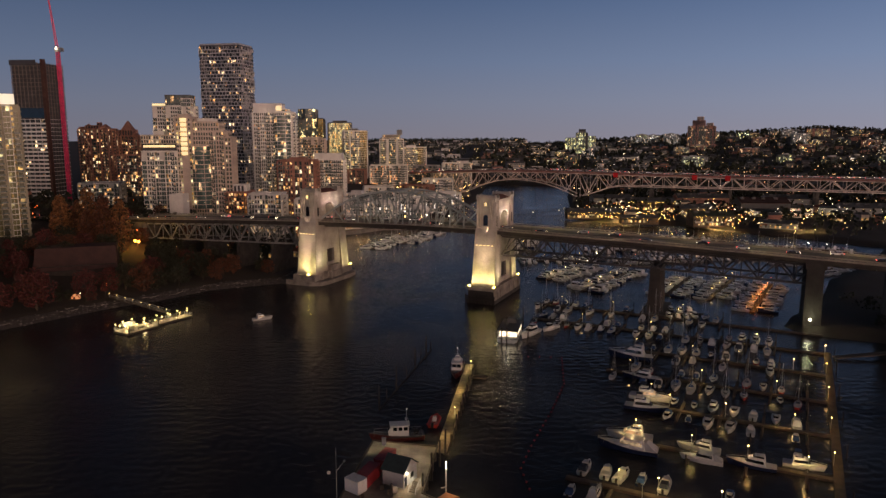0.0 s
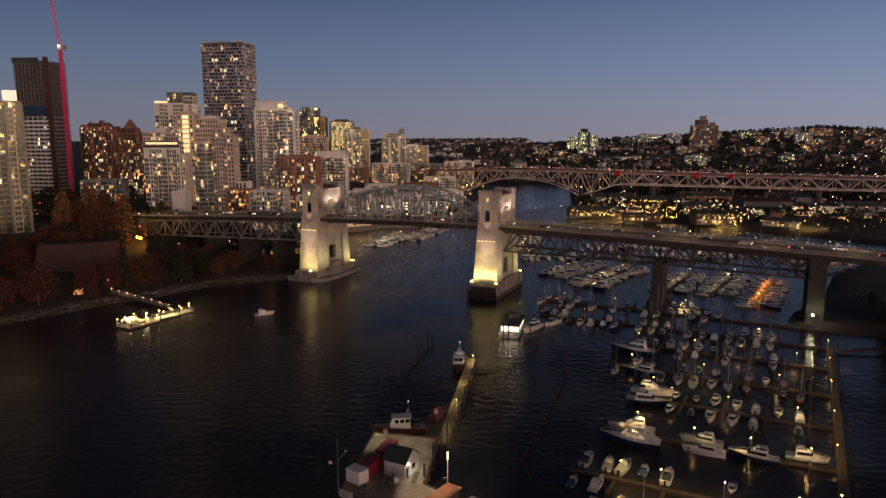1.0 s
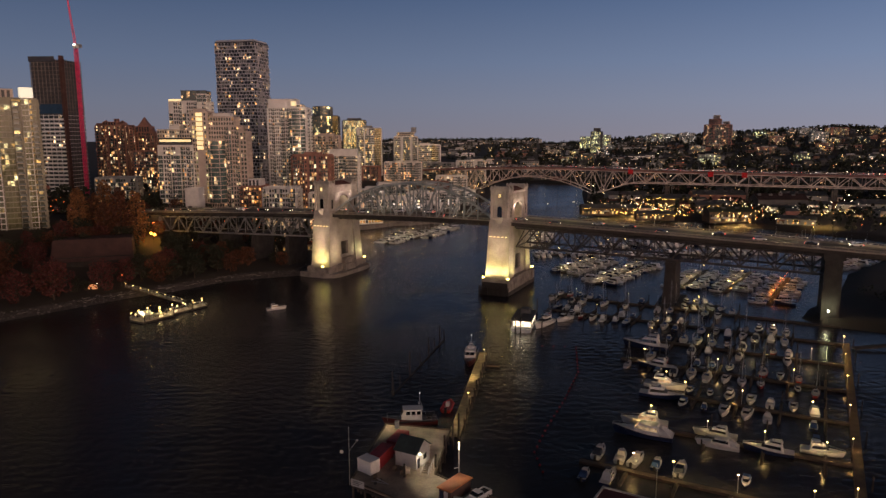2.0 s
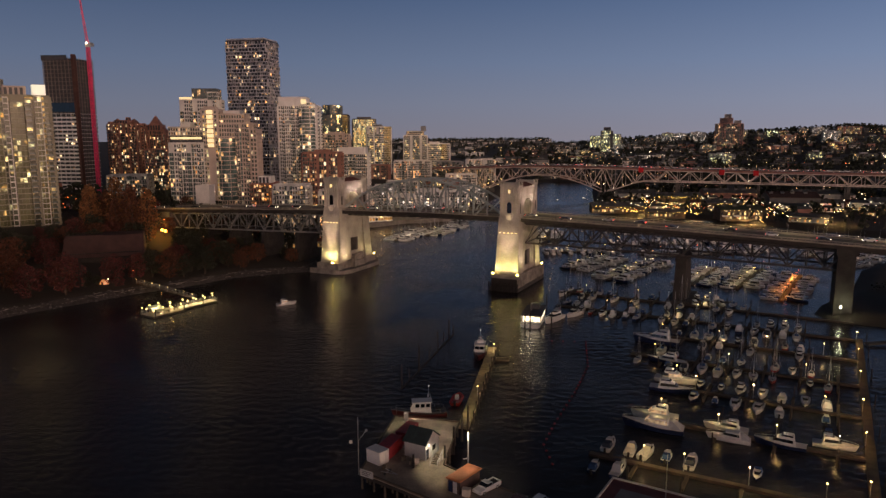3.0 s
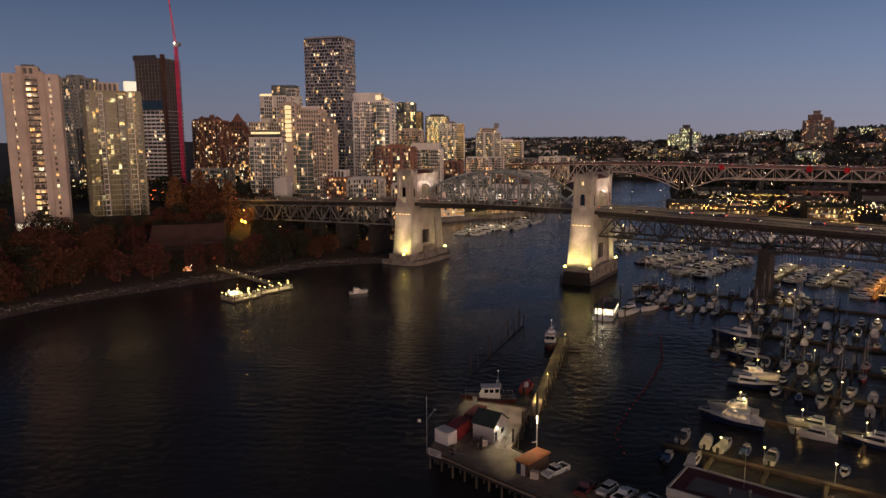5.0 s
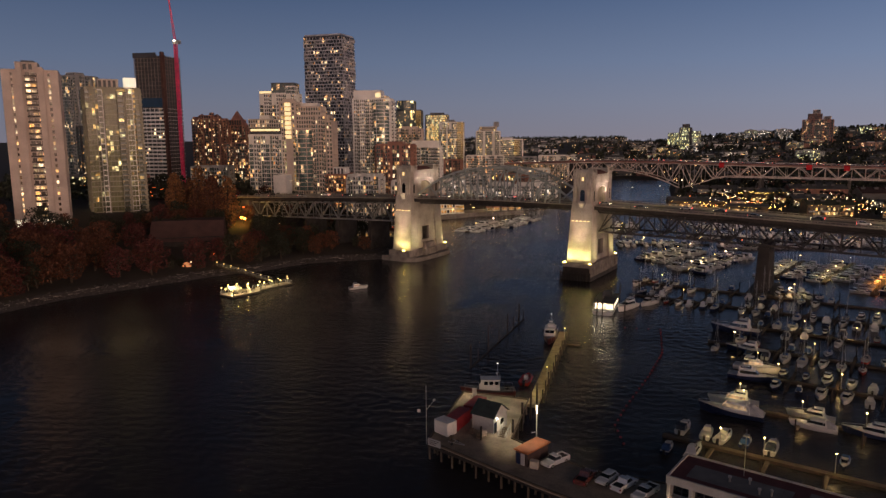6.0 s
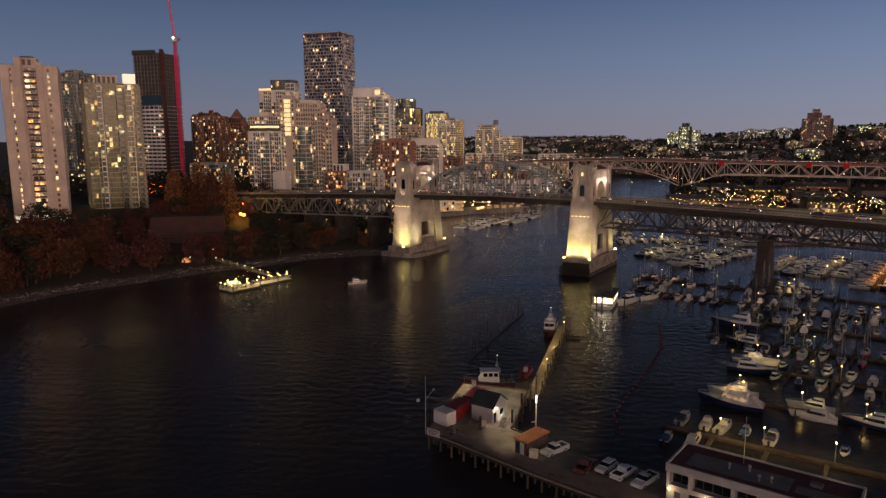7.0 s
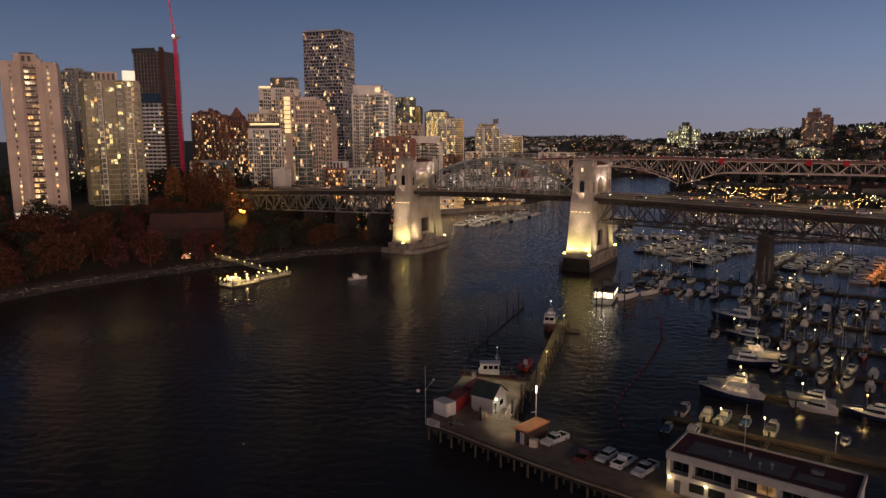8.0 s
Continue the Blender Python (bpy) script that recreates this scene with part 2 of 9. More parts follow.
CANVAS_PALE = material("pale_grey_canvas", (0.45, 0.45, 0.46), 0.85, vary=0.2, size=1)
CANVAS_BLUE = material("blue_canvas", (0.03, 0.08, 0.2), 0.9, vary=0.4, size=1)
DARK_GLASS = material("tinted_glass", (0.012, 0.014, 0.016), 0.08, vary=0.2, size=2, spec=0.8)
ALU = material("brushed_aluminium", (0.5, 0.5, 0.5), 0.35, metal=0.9, vary=0.15, size=1)
RUBBER = material("black_rubber", (0.02, 0.02, 0.02), 0.8, vary=0.3, size=0.5)
SOIL = material("park_ground", (0.045, 0.04, 0.028), 0.95, vary=0.5, size=9, second=(0.06, 0.042, 0.032), bump=0.5)
ROCK = material("shore_stones", (0.15, 0.135, 0.12), 0.9, vary=0.55, size=1.5, bump=0.6, islands=0.35)
BRONZE = material("dark_bronze_panels", (0.055, 0.04, 0.032), 0.6, vary=0.3, size=2)
STEEL_MID = material("mid_grey_green_steel", (0.19, 0.19, 0.18), 0.6, vary=0.35, size=3, objects=0.12)
BARK = material("bark", (0.07, 0.05, 0.035), 0.95, vary=0.4, size=0.5, bump=0.5)
LEAF_GREEN = material("dark_green_leaves", (0.034, 0.038, 0.02), 0.8, vary=0.4, size=2, islands=0.4)
LEAF_RUST = material("rust_autumn_leaves", (0.13, 0.046, 0.021), 0.8, vary=0.4, size=2, islands=0.4)
LEAF_RED = material("dark_red_autumn_leaves", (0.115, 0.029, 0.024), 0.8, vary=0.4, size=2, islands=0.4)
LEAF_GOLD = material("ochre_autumn_leaves", (0.26, 0.12, 0.042), 0.8, vary=0.4, size=2, islands=0.4)
BULB_WARM = bulb("warm_lamp_glass", (1.0, 0.60, 0.16), 12)
BULB_SOFT = bulb("soft_lamp_glass", (1.0, 0.66, 0.2), 5)
BULB_DIM = bulb("dim_lamp_glass", (1.0, 0.72, 0.36), 1.6)
BULB_SODIUM = bulb("sodium_lamp_glass", (1.0, 0.10, 0.008), 7)
BULB_WHITE = bulb("white_lamp_glass", (1.0, 0.88, 0.6), 9)
BULB_FLOOD = bulb("flood_lamp_glass", (1.0, 0.74, 0.12), 20)
BULB_RED = bulb("red_lamp_glass", (1.0, 0.03, 0.02), 6)

UNIT = Mesh().box(0, 1, -0.5, 0.5, -0.5, 0.5)

# ---- ground and water ----
SHORE = [(-420, 40), (-262, 150), (-190, 212), (-180, 240), (-160, 267), (-141, 292), (-126, 306), (-112, 326), (-96, 335), (-78, 343), (-72, 372),
         (-72, 420), (-76, 460), (-75, 505), (-48, 547), (-15, 580), (4, 640), (40, 800), (66, 1050), (190, 1040), (150, 850), (128, 700), (114, 632),
         (132, 590), (192, 568), (250, 505), (288, 452), (250, 402), (196, 350), (168, 305), (140, 276), (131, 262), (135, 250), (157, 240), (139, 206), (107, 158), (90, 122), (84, 60)]


def shore_distance(x, y):
    """Distance to the shore: positive on land, negative over water."""
    best, inside, k = 1e9, False, len(SHORE)
    for i in range(k):
        (ax, ay), (bx, by) = SHORE[i], SHORE[(i + 1) % k]
        dx, dy = bx - ax, by - ay
        t = min(max(((x - ax) * dx + (y - ay) * dy) / (dx * dx + dy * dy), 0), 1)
        best = min(best, (x - ax - t * dx) ** 2 + (y - ay - t * dy) ** 2)
        if (ay > y) != (by > y) and x < ax + (y - ay) / dy * dx:
            inside = not inside
    return -math.sqrt(best) if inside else math.sqrt(best)


def land(x, y):
    """Height of the ground."""
    d = shore_distance(x, y)
    if d < 0:
        return max(-4.0, d * 0.35)
    h = 2.6 * smooth(d / 7)
    r = math.hypot(x, y)
    if x < 60 + (y - 640) * 0.12 and y > 60:
        h += 19 * smooth((d - 12) / 120)
    side = x / max(y, 1.0)
    top = np.interp(side, [-0.6, -0.05, 0.16, 0.23, 0.37, 0.53, 0.63, 0.9], [16, 22, 26, 48, 64, 84, 74, 74])
    h += float(top) * smooth((r - 950) / (1500 if side > 0.16 else 2900))
    return h + 0.5 * noise.noise(Vector((x / 14, y / 14, 0))) * smooth(d / 10)


GRAVEL = material("pale_beach_gravel", (0.085, 0.073, 0.064), 0.95, vary=0.5, size=1.6, bump=0.8)


def build_ground():
    rings = [25.0 * 1.01563 ** i for i in range(341)]
    rings[-1] = 4900.0
    angles = [radians(-62 + 124 * j / 220) for j in range(221)]
    g = Mesh()
    for r in rings:
        for a in angles:
            x, y = r * math.sin(a), r * math.cos(a)
            g.v.append((x, y, land(x, y)))
    k = len(angles)
    for i in range(len(rings) - 1):
        for j in range(k - 1):
            a = i * k + j
            g.f.append((a, a + k, a + k + 1, a + 1))
    # the rest of the plain, behind the camera and to both sides
    n = len(g.v)
    far = [radians(62 + 236 * j / 48) for j in range(49)]
    for r, low in ((24.0, -4.0), (260.0, -4.0), (1000.0, 3.0), (4900.0, 3.0)):
        g.v += [(r * math.sin(a), r * math.cos(a), low) for a in far]
    for i in range(3):
        for j in range(48):
            a = n + i * 49 + j
            g.f.append((a, a + 49, a + 50, a + 1))
    g.v.append((0, 0, -4.0))
    c = len(g.v) - 1
    g.f += [(c, n + j, n + j + 1) for j in range(48)]
    ob = solid("ground", g, SOIL, "dark parkland and city ground at dusk", "ground", kind="structure")
    for p in ob.data.polygons:
        p.use_smooth = True


build_ground()


def build_beach():
    """A gravel strip along the park shore, from below the water up to the grass."""
    line = []
    for (ax, ay), (bx, by) in zip(SHORE[1:10], SHORE[2:11]):
        n = max(2, int(math.hypot(bx - ax, by - ay) / 1.5))
        line += [Vector((ax + (bx - ax) * k / n, ay + (by - ay) * k / n, 0)) for k in range(n)]
    for _ in range(6):
        line = [line[0]] + [(a + b * 2 + c) / 4 for a, b, c in zip(line, line[1:], line[2:])] + [line[-1]]
    strip_mesh, rows = Mesh(), []
    for i, p in enumerate(line):
        way = line[min(i + 1, len(line) - 1)] - line[max(i - 1, 0)]
        out = Vector((-way.y, way.x, 0)).normalized()
        wide = 0.8 + 0.35 * noise.noise(Vector((i * 0.07, 0, 0)))
        row = []
        for k, off in enumerate((-3.0, -1.2, 0.0, 1.4, 2.8, 4.2, 5.6, 7.2)):
            q = p + out * off * wide + out * 0.5 * noise.noise(Vector((i * 0.31, k * 3.0, 5)))
            top = max(land(q.x, q.y), -1.0)
            rough = 0.16 * noise.noise(Vector((q.x * 0.8, q.y * 0.8, 2)))
            row.append((q.x, q.y, top + (0.3 + rough if k < 7 else -0.5)))
        rows.append(row)
    strip_mesh.loft(rows, close=False, caps=False)
    b = solid("beach", strip_mesh, GRAVEL, "narrow strip of grey beach gravel along the park shore", "beach", kind="structure")
    for p in b.data.polygons:
        p.use_smooth = True


build_beach()

WATER = bpy.data.materials.new("rippled_dark_water")
WATER.use_nodes = True
_n, _l = WATER.node_tree.nodes, WATER.node_tree.links
_b = _n["Principled BSDF"]
_b.inputs["Base Color"].default_value = (0.036, 0.033, 0.035, 1)
_b.inputs["Roughness"].default_value, _b.inputs["IOR"].default_value = 0.09, 1.33
_b.inputs["Specular IOR Level"].default_value = 0.195
_geo = _n.new("ShaderNodeNewGeometry")
_map = _n.new("ShaderNodeMapping")
_map.inputs["Rotation"].default_value = (0, 0, radians(24))
_map.inputs["Scale"].default_value = (0.42, 1.3, 1.0)
_l.new(_geo.outputs["Position"], _map.inputs["Vector"])
_swell, _ripple, _calm = (_n.new("ShaderNodeTexNoise") for _ in range(3))
for _t, _s, _d in ((_swell, 0.42, 3), (_ripple, 1.9, 4)):
    _t.inputs["Scale"].default_value, _t.inputs["Detail"].default_value = _s, _d
    _l.new(_map.outputs["Vector"], _t.inputs["Vector"])
_calm.inputs["Scale"].default_value, _calm.inputs["Detail"].default_value = 0.03, 2
_l.new(_geo.outputs["Position"], _calm.inputs["Vector"])
_mr = _n.new("ShaderNodeMapRange")
_mr.inputs["From Min"].default_value, _mr.inputs["From Max"].default_value = 0.35, 0.65
_mr.inputs["To Min"].default_value, _mr.inputs["To Max"].default_value = 0.35, 1.0
_l.new(_calm.outputs["Fac"], _mr.inputs["Value"])
_b1, _b2 = _n.new("ShaderNodeBump"), _n.new("ShaderNodeBump")
_b1.inputs["Distance"].default_value, _b2.inputs["Distance"].default_value = 0.1, 0.13
_b1.inputs["Strength"].default_value = 0.8
_l.new(_swell.outputs["Fac"], _b1.inputs["Height"])
_l.new(_ripple.outputs["Fac"], _b2.inputs["Height"])
_l.new(_mr.outputs["Result"], _b2.inputs["Strength"])
_l.new(_b1.outputs["Normal"], _b2.inputs["Normal"])
_l.new(_b2.outputs["Normal"], _b.inputs["Normal"])


def build_water():
    """One sheet: low waves of a few metres over the inlet, level towards the far shores."""
    xs = np.concatenate([np.linspace(-900, -205, 20), np.arange(-200, 170.1, 0.75), np.linspace(175, 900, 20)])
    ys = np.concatenate([np.linspace(-300, 75, 12), np.arange(80, 470.1, 0.75), np.linspace(475, 1150, 24)])
    gx, gy = np.meshgrid(xs, ys)
    wrng = np.random.default_rng(8)
    gz = np.zeros_like(gx)
    for _ in range(34):
        length = 1.9 * (5.0 / 1.9) ** wrng.random()
        a = math.radians(66) + wrng.normal(0, 0.6)
        k = math.tau / length
        gz += 0.0042 * length ** 0.7 * np.sin(k * (gx * math.cos(a) + gy * math.sin(a)) + wrng.random() * math.tau)
    calm = 0.75 + 0.3 * np.sin(gx / 23 + 1.2 * np.sin(gy / 41)) * np.sin(gy / 31 + 0.9 * np.sin(gx / 37))
    edge = np.clip((gx + 205) / 30, 0, 1) * np.clip((175 - gx) / 30, 0, 1) * np.clip((gy - 75) / 20, 0, 1) * np.clip((475 - gy) / 60, 0, 1)
    gz *= calm * edge
    h, w = gx.shape
    me = bpy.data.meshes.new("water")
    me.vertices.add(h * w)
    me.vertices.foreach_set("co", np.stack([gx, gy, gz], -1).ravel())
    i = np.arange(h * w).reshape(h, w)
    quads = np.stack([i[:-1, :-1], i[:-1, 1:], i[1:, 1:], i[1:, :-1]], -1).reshape(-1, 4)
    me.loops.add(quads.size)
    me.loops.foreach_set("vertex_index", quads.ravel())
    me.polygons.add(len(quads))
    me.polygons.foreach_set("loop_start", np.arange(0, quads.size, 4))
    me.polygons.foreach_set("loop_total", np.full(len(quads), 4))
    me.polygons.foreach_set("use_smooth", np.ones(len(quads), dtype=bool))
    me.update(calc_edges=True)
    me.materials.append(WATER)
    solid("water", me, None, "dark rippled inlet water with lamp reflections", "water", kind="structure")


build_water()

# ---- the near bridge: local x along the bridge, y across it (0: near truss), z up from the water ----
BRIDGE_AT = Matrix.Translation((25.5, 307.0, 0)) @ pose(0, 0, 0, 0, 0, -23.5)
TOWERS = (-5.6, -98.2)
DECK_Y = (-2.2, 19.8)
UNIT_CONCRETE = UNIT.data("bar", CONCRETE)
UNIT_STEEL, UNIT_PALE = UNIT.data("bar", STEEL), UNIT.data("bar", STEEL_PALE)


def deck_z(s):
    """Height of the road: almost level between the towers, falling to both ends."""
    return float(np.interp(s, [-420, -300, -217, -150, -98, -52, -6, 60, 130, 200, 300], [20.5, 22.8, 26.2, 28.9, 30.6, 31.6, 31.4, 29.6, 27.0, 24.2, 20.0]))


FENDER = Mesh().tube((0, 0, -4), (0, 0, 4.2), 0.36, 0.3, 8).data("fender_post", WOOD_DARK)
BULB_MARK = bulb("amber_marker_glass", (1.0, 0.7, 0.2), 1.5)


def pylon_body(near, zb):
    """One battered concrete pylon with a stepped head, its foot at height zb."""
    t = Mesh()
    y0, y1 = (-6.6, -0.2) if near else (17.6, 24.0)
    ty0, ty1 = (-4.2, 1.0) if near else (16.4, 21.6)
    t.frustum((-5.6, 5.6, y0 - 0.3, y1 + 0.3, zb), (-5.4, 5.4, y0, y1, zb + 1.2))
    t.frustum((-5.4, 5.4, y0, y1, zb + 1.2), (-4.75, 4.75, ty0 - 0.5, ty1 + 0.2, 29.5))
    t.frustum((-4.75, 4.75, ty0 - 0.5, ty1 + 0.2, 29.5), (-4.5, 4.5, ty0, ty1, 32.5))
    t.frustum((-4.3, 4.3, ty0, ty1, 32.5), (-4.2, 4.2, ty0, ty1, 45.0))
    t.box(-4.45, 4.45, ty0 - 0.25, ty1 + 0.25, 45.0, 45.7)
    t.box(-3.4, 3.4, ty0 + 0.6, ty1 - 0.6, 45.7, 46.9)
    for x in (-4.0, 4.0):
        for y in (ty0 + 0.4, ty1 - 0.4):
            t.frustum((x - 0.55, x + 0.55, y - 0.55, y + 0.55, 45.7), (x - 0.3, x + 0.3, y - 0.3, y + 0.3, 47.2))
    return t


def build_tower(bridge, s):
    p = Mesh()
    water_side = s > -50
    foot = 7.0 if water_side else 5.2
    if water_side:
        p.frustum((-6.5, 6.5, -9.6, 27.0, -3.0), (-6.1, 6.1, -9.0, 26.4, 6.3))
        p.box(-6.4, 6.4, -9.3, 26.7, 6.3, 7.0)
        for k in range(6):
            p.box(6.2, 6.45, -7.6 + k * 6.2, -3.4 + k * 6.2, 1.8, 5.6)
    else:
        # a low quay round the foot, rounded towards the channel, with stepped blocks between the pylons
        ring = [(-10.0, -10.0), (4.0, -10.5), (9.0, -8.0), (10.2, -2.0), (10.4, 18.0), (9.0, 25.0), (4.0, 28.5), (-10.0, 29.0)]
        p.prism(ring, -3.0, 1.9)
        p.box(-6.2, 6.2, -9.2, 26.2, 1.9, foot)
        p.box(5.6, 8.0, 3.6, 14.0, 1.9, 5.2).box(5.4, 7.2, 4.6, 12.8, 5.2, 8.2)
        p.box(-9.8, 4.0, -10.3, -9.9, 1.9, 2.5)
    tower = part("tower", p, PLINTH, bridge, "floodlit pale concrete art deco bridge tower on a plinth", Matrix.Translation((s, 0, 0)))
    for near in (True, False):
        part("pylon", pylon_body(near, foot), CONCRETE, tower, "pale battered concrete pylon")
    if water_side:
        part("tide_band", Mesh().frustum((-6.8, 6.8, -9.9, 27.3, -3), (-6.65, 6.65, -9.75, 27.1, 1.5)), TIDE, tower)
        # the seaward end: a dark tarred wall behind leaning fender piles
        part("fender_wall", Mesh().frustum((-6.3, 6.3, -10.6, -9.7, -3), (-5.8, 5.8, -9.5, -9.3, 5.4)), WOOD_DARK, tower, "dark tarred timber wall")
        for k in range(11):
            x = -6.6 + k * 1.32
            part("fender_post", FENDER, None, tower, m=Matrix.Translation((x, -11.0 - 0.8 * math.sin(math.pi * k / 10), -0.4 * (k % 3))))
        for z in (1.2, 3.0):
            part("fender_wale", UNIT.data("bar", WOOD_DARK), None, tower, "dark timber fender", m=bar((-6.9, -10.8, z), (6.9, -10.8, z), 0.4, 0.5))
    w = Mesh()
    for x0, x1 in ((-4.4, -3.2), (3.2, 4.4)):
        w.box(x0, x1, -3.6, 5.0, foot, 29.4).box(x0, x1, 12.0, 20.6, foot, 29.4).box(x0, x1, 5.0, 12.0, 16.2, 29.4).box(x0, x1, 5.0, 12.0, foot, 9.4)
        w.box(x0 - 0.15, x1 + 0.15, 4.6, 12.4, 16.6, 17.2)
    part("cross_wall", w, CONCRETE, tower, "recessed concrete wall with a tall opening")
    g = Mesh()
    for x0, x1 in ((-4.1, -3.1), (3.1, 4.1)):
        g.box(x0, x1, 1.0, 16.4, 40.2, 44.6)
        # shallow arch below the gallery, in steps of chords
        for k in range(8):
            a0, a1 = math.pi * k / 8, math.pi * (k + 1) / 8
            ya, yb = 8.7 - 5.1 * math.cos(a0), 8.7 - 5.1 * math.cos(a1)
            za, zb = 36.6 + 3.0 * math.sin(a0), 36.6 + 3.0 * math.sin(a1)
            g.loft([[(x0, ya, 40.3), (x1, ya, 40.3), (x1, ya, za), (x0, ya, za)], [(x0, yb, 40.3), (x1, yb, 40.3), (x1, yb, zb), (x0, yb, zb)]])
        for k in range(11):
            y = 1.6 + k * 1.36
            g.box(x0 - 0.18, x1 + 0.18, y, y + 0.62, 40.9, 43.9)
        g.box(x0, x1, 1.0, 3.6, 31.5, 40.2).box(x0, x1, 13.8, 16.4, 31.5, 40.2)
        g.box(x0 - 0.3, x1 + 0.3, 1.0, 16.4, 44.2, 44.8)
    g.box(-3.1, 3.1, 1.0, 16.4, 44.0, 44.4).box(-3.1, 3.1, 1.0, 16.4, 40.0, 40.4)
    part("gallery", g, CONCRETE, tower, "concrete gallery spanning the road between the pylons")
    part("gallery_roof", Mesh().frustum((-4.2, 4.2, 1.4, 16.0, 44.8), (-1.2, 1.2, 3.0, 14.4, 46.3)), TILE_RED, tower, "low red clay tile roof")
    for ty, side in ((-4.2, -1), (21.6, 1)):
        for x in (-3.9, -2.5, -1.35, 1.35, 2.5, 3.9):
            part("pilaster", UNIT_CONCRETE, None, tower, m=bar((x, ty + side * 0.08, 32.6), (x, ty + side * 0.08, 45.4 if abs(x) < 3 else 44.2), 0.56, 0.4))
    for x in (-4.2, 4.2):
        for y in (-3.6, -2.6, -0.6, 0.5, 16.9, 18.0, 20.0, 21.0):
            part("pilaster", UNIT_CONCRETE, None, tower, m=bar((x, y, 32.6), (x, y, 44.2), 0.45, 0.45))
    for ty, side in ((-4.2, -1), (21.6, 1)):
        pane = Mesh()
        ring = [(-1.0, 33.6), (1.0, 33.6), (1.0, 37.4)] + [(math.cos(a) * 1.0, 37.4 + math.sin(a) * 1.0) for a in (0.5, 1.05, 1.57, 2.1, 2.64)] + [(-1.0, 37.4)]
        pane.loft([[(x, ty + side * 0.03, z) for x, z in ring], [(x, ty + side * 0.08, z) for x, z in ring]])
        part("window", pane, DARK_GLASS, tower, "tall arched dark window")
        part("corbel", Mesh().frustum((-0.9, 0.9, ty + side * 0.2 - 0.3, ty + side * 0.2 + 0.3, 30.6), (-1.5, 1.5, ty + side * 0.6 - 0.6, ty + side * 0.6 + 0.6, 33.2)), CONCRETE, tower)
        part("lantern", Mesh().box(-0.35, 0.35, ty + side * 0.3 - 0.15, ty + side * 0.3 + 0.15, 42.3, 43.7), BULB_MARK, tower, "lit wall lantern")
        for k in range(5):
            x = -3.6 + 1.8 * k
            part("marker_light", Mesh().box(x - 0.4, x + 0.4, ty + side * 1.3 - 0.3, ty + side * 1.3 + 0.3, 24.9, 25.15), BULB_MARK, tower)
    for x in (-4.24, 4.24):
        for y in (-1.6, 19.0):
            pane = Mesh()
            ring = [(-0.6, 33.4), (0.6, 33.4), (0.6, 37.2)] + [(math.cos(a) * 0.6, 37.2 + math.sin(a) * 0.6) for a in (0.5, 1.05, 1.57, 2.1, 2.64)] + [(-0.6, 37.2)]
            k = 1 if x > 0 else -1
            pane.loft([[(x, y + v, z) for v, z in ring], [(x + k * 0.06, y + v, z) for v, z in ring]])
            part("window", pane, DARK_GLASS, tower)
    # floodlights on the plinth
    for x, y in ((-5.7, -8.5), (5.7, -8.5), (6.0, 25.4), (-5.7, 25.4)) if water_side else ((2.5, -8.7), (5.7, 25.6)):
        part("floodlight", Mesh().frustum((x - 0.5, x + 0.5, y - 0.3, y + 0.3, foot), (x - 0.3, x + 0.3, y - 0.15, y + 0.3, foot + 0.6)), BULB_FLOOD, tower, "bright yellow floodlight")


def truss(bridge, s0, s1, panels, y, lower, data, start_up):
    """A deck truss in zigzag panels between the road and a level lower chord."""
    step = (s1 - s0) / panels
    top = [Vector((s0 + i * step, y, deck_z(s0 + i * step) - 2.7)) for i in range(panels + 1)]
    low = [Vector((s0 + i * step, y, lower(s0 + i * step))) for i in range(panels + 1)]
    for i in range(panels):
        part("top_chord", data, None, bridge, m=bar(top[i], top[i + 1], 0.7, 0.8))
        part("bottom_chord", data, None, bridge, m=bar(low[i], low[i + 1], 0.7, 0.8))
        a, b = (low[i], top[i + 1]) if (i % 2 == 0) == start_up else (top[i], low[i + 1])
        part("diagonal", data, None, bridge, m=bar(a, b, 0.55, 0.6))
        if i:
            part("vertical", data, None, bridge, m=bar(low[i], top[i], 0.35, 0.4))


def cross_frames(bridge, s0, s1, panels, lower, data):
    step = (s1 - s0) / panels
    for i in range(panels + 1):
        s = s0 + i * step
        part("cross_beam", data, None, bridge, m=bar((s, 2.0, lower(s)), (s, 16.6, lower(s)), 0.4, 0.5))
        if i % 2 == 0:
            part("cross_brace", data, None, bridge, m=bar((s, 2.0, lower(s)), (s, 16.6, deck_z(s) - 3.0), 0.3, 0.3))
        elif i < panels:
            part("lateral_brace", data, None, bridge, m=bar((s, 2.0, lower(s)), (s + step, 16.6, lower(s + step)), 0.3, 0.3))


PLINTH = material("pale_stained_plinth", (0.30, 0.265, 0.225), 0.9, vary=0.5, size=3, bump=0.3)
OLD_CONCRETE = material("dark_old_concrete", (0.05, 0.043, 0.037), 0.9, vary=0.5, size=3, bump=0.3)


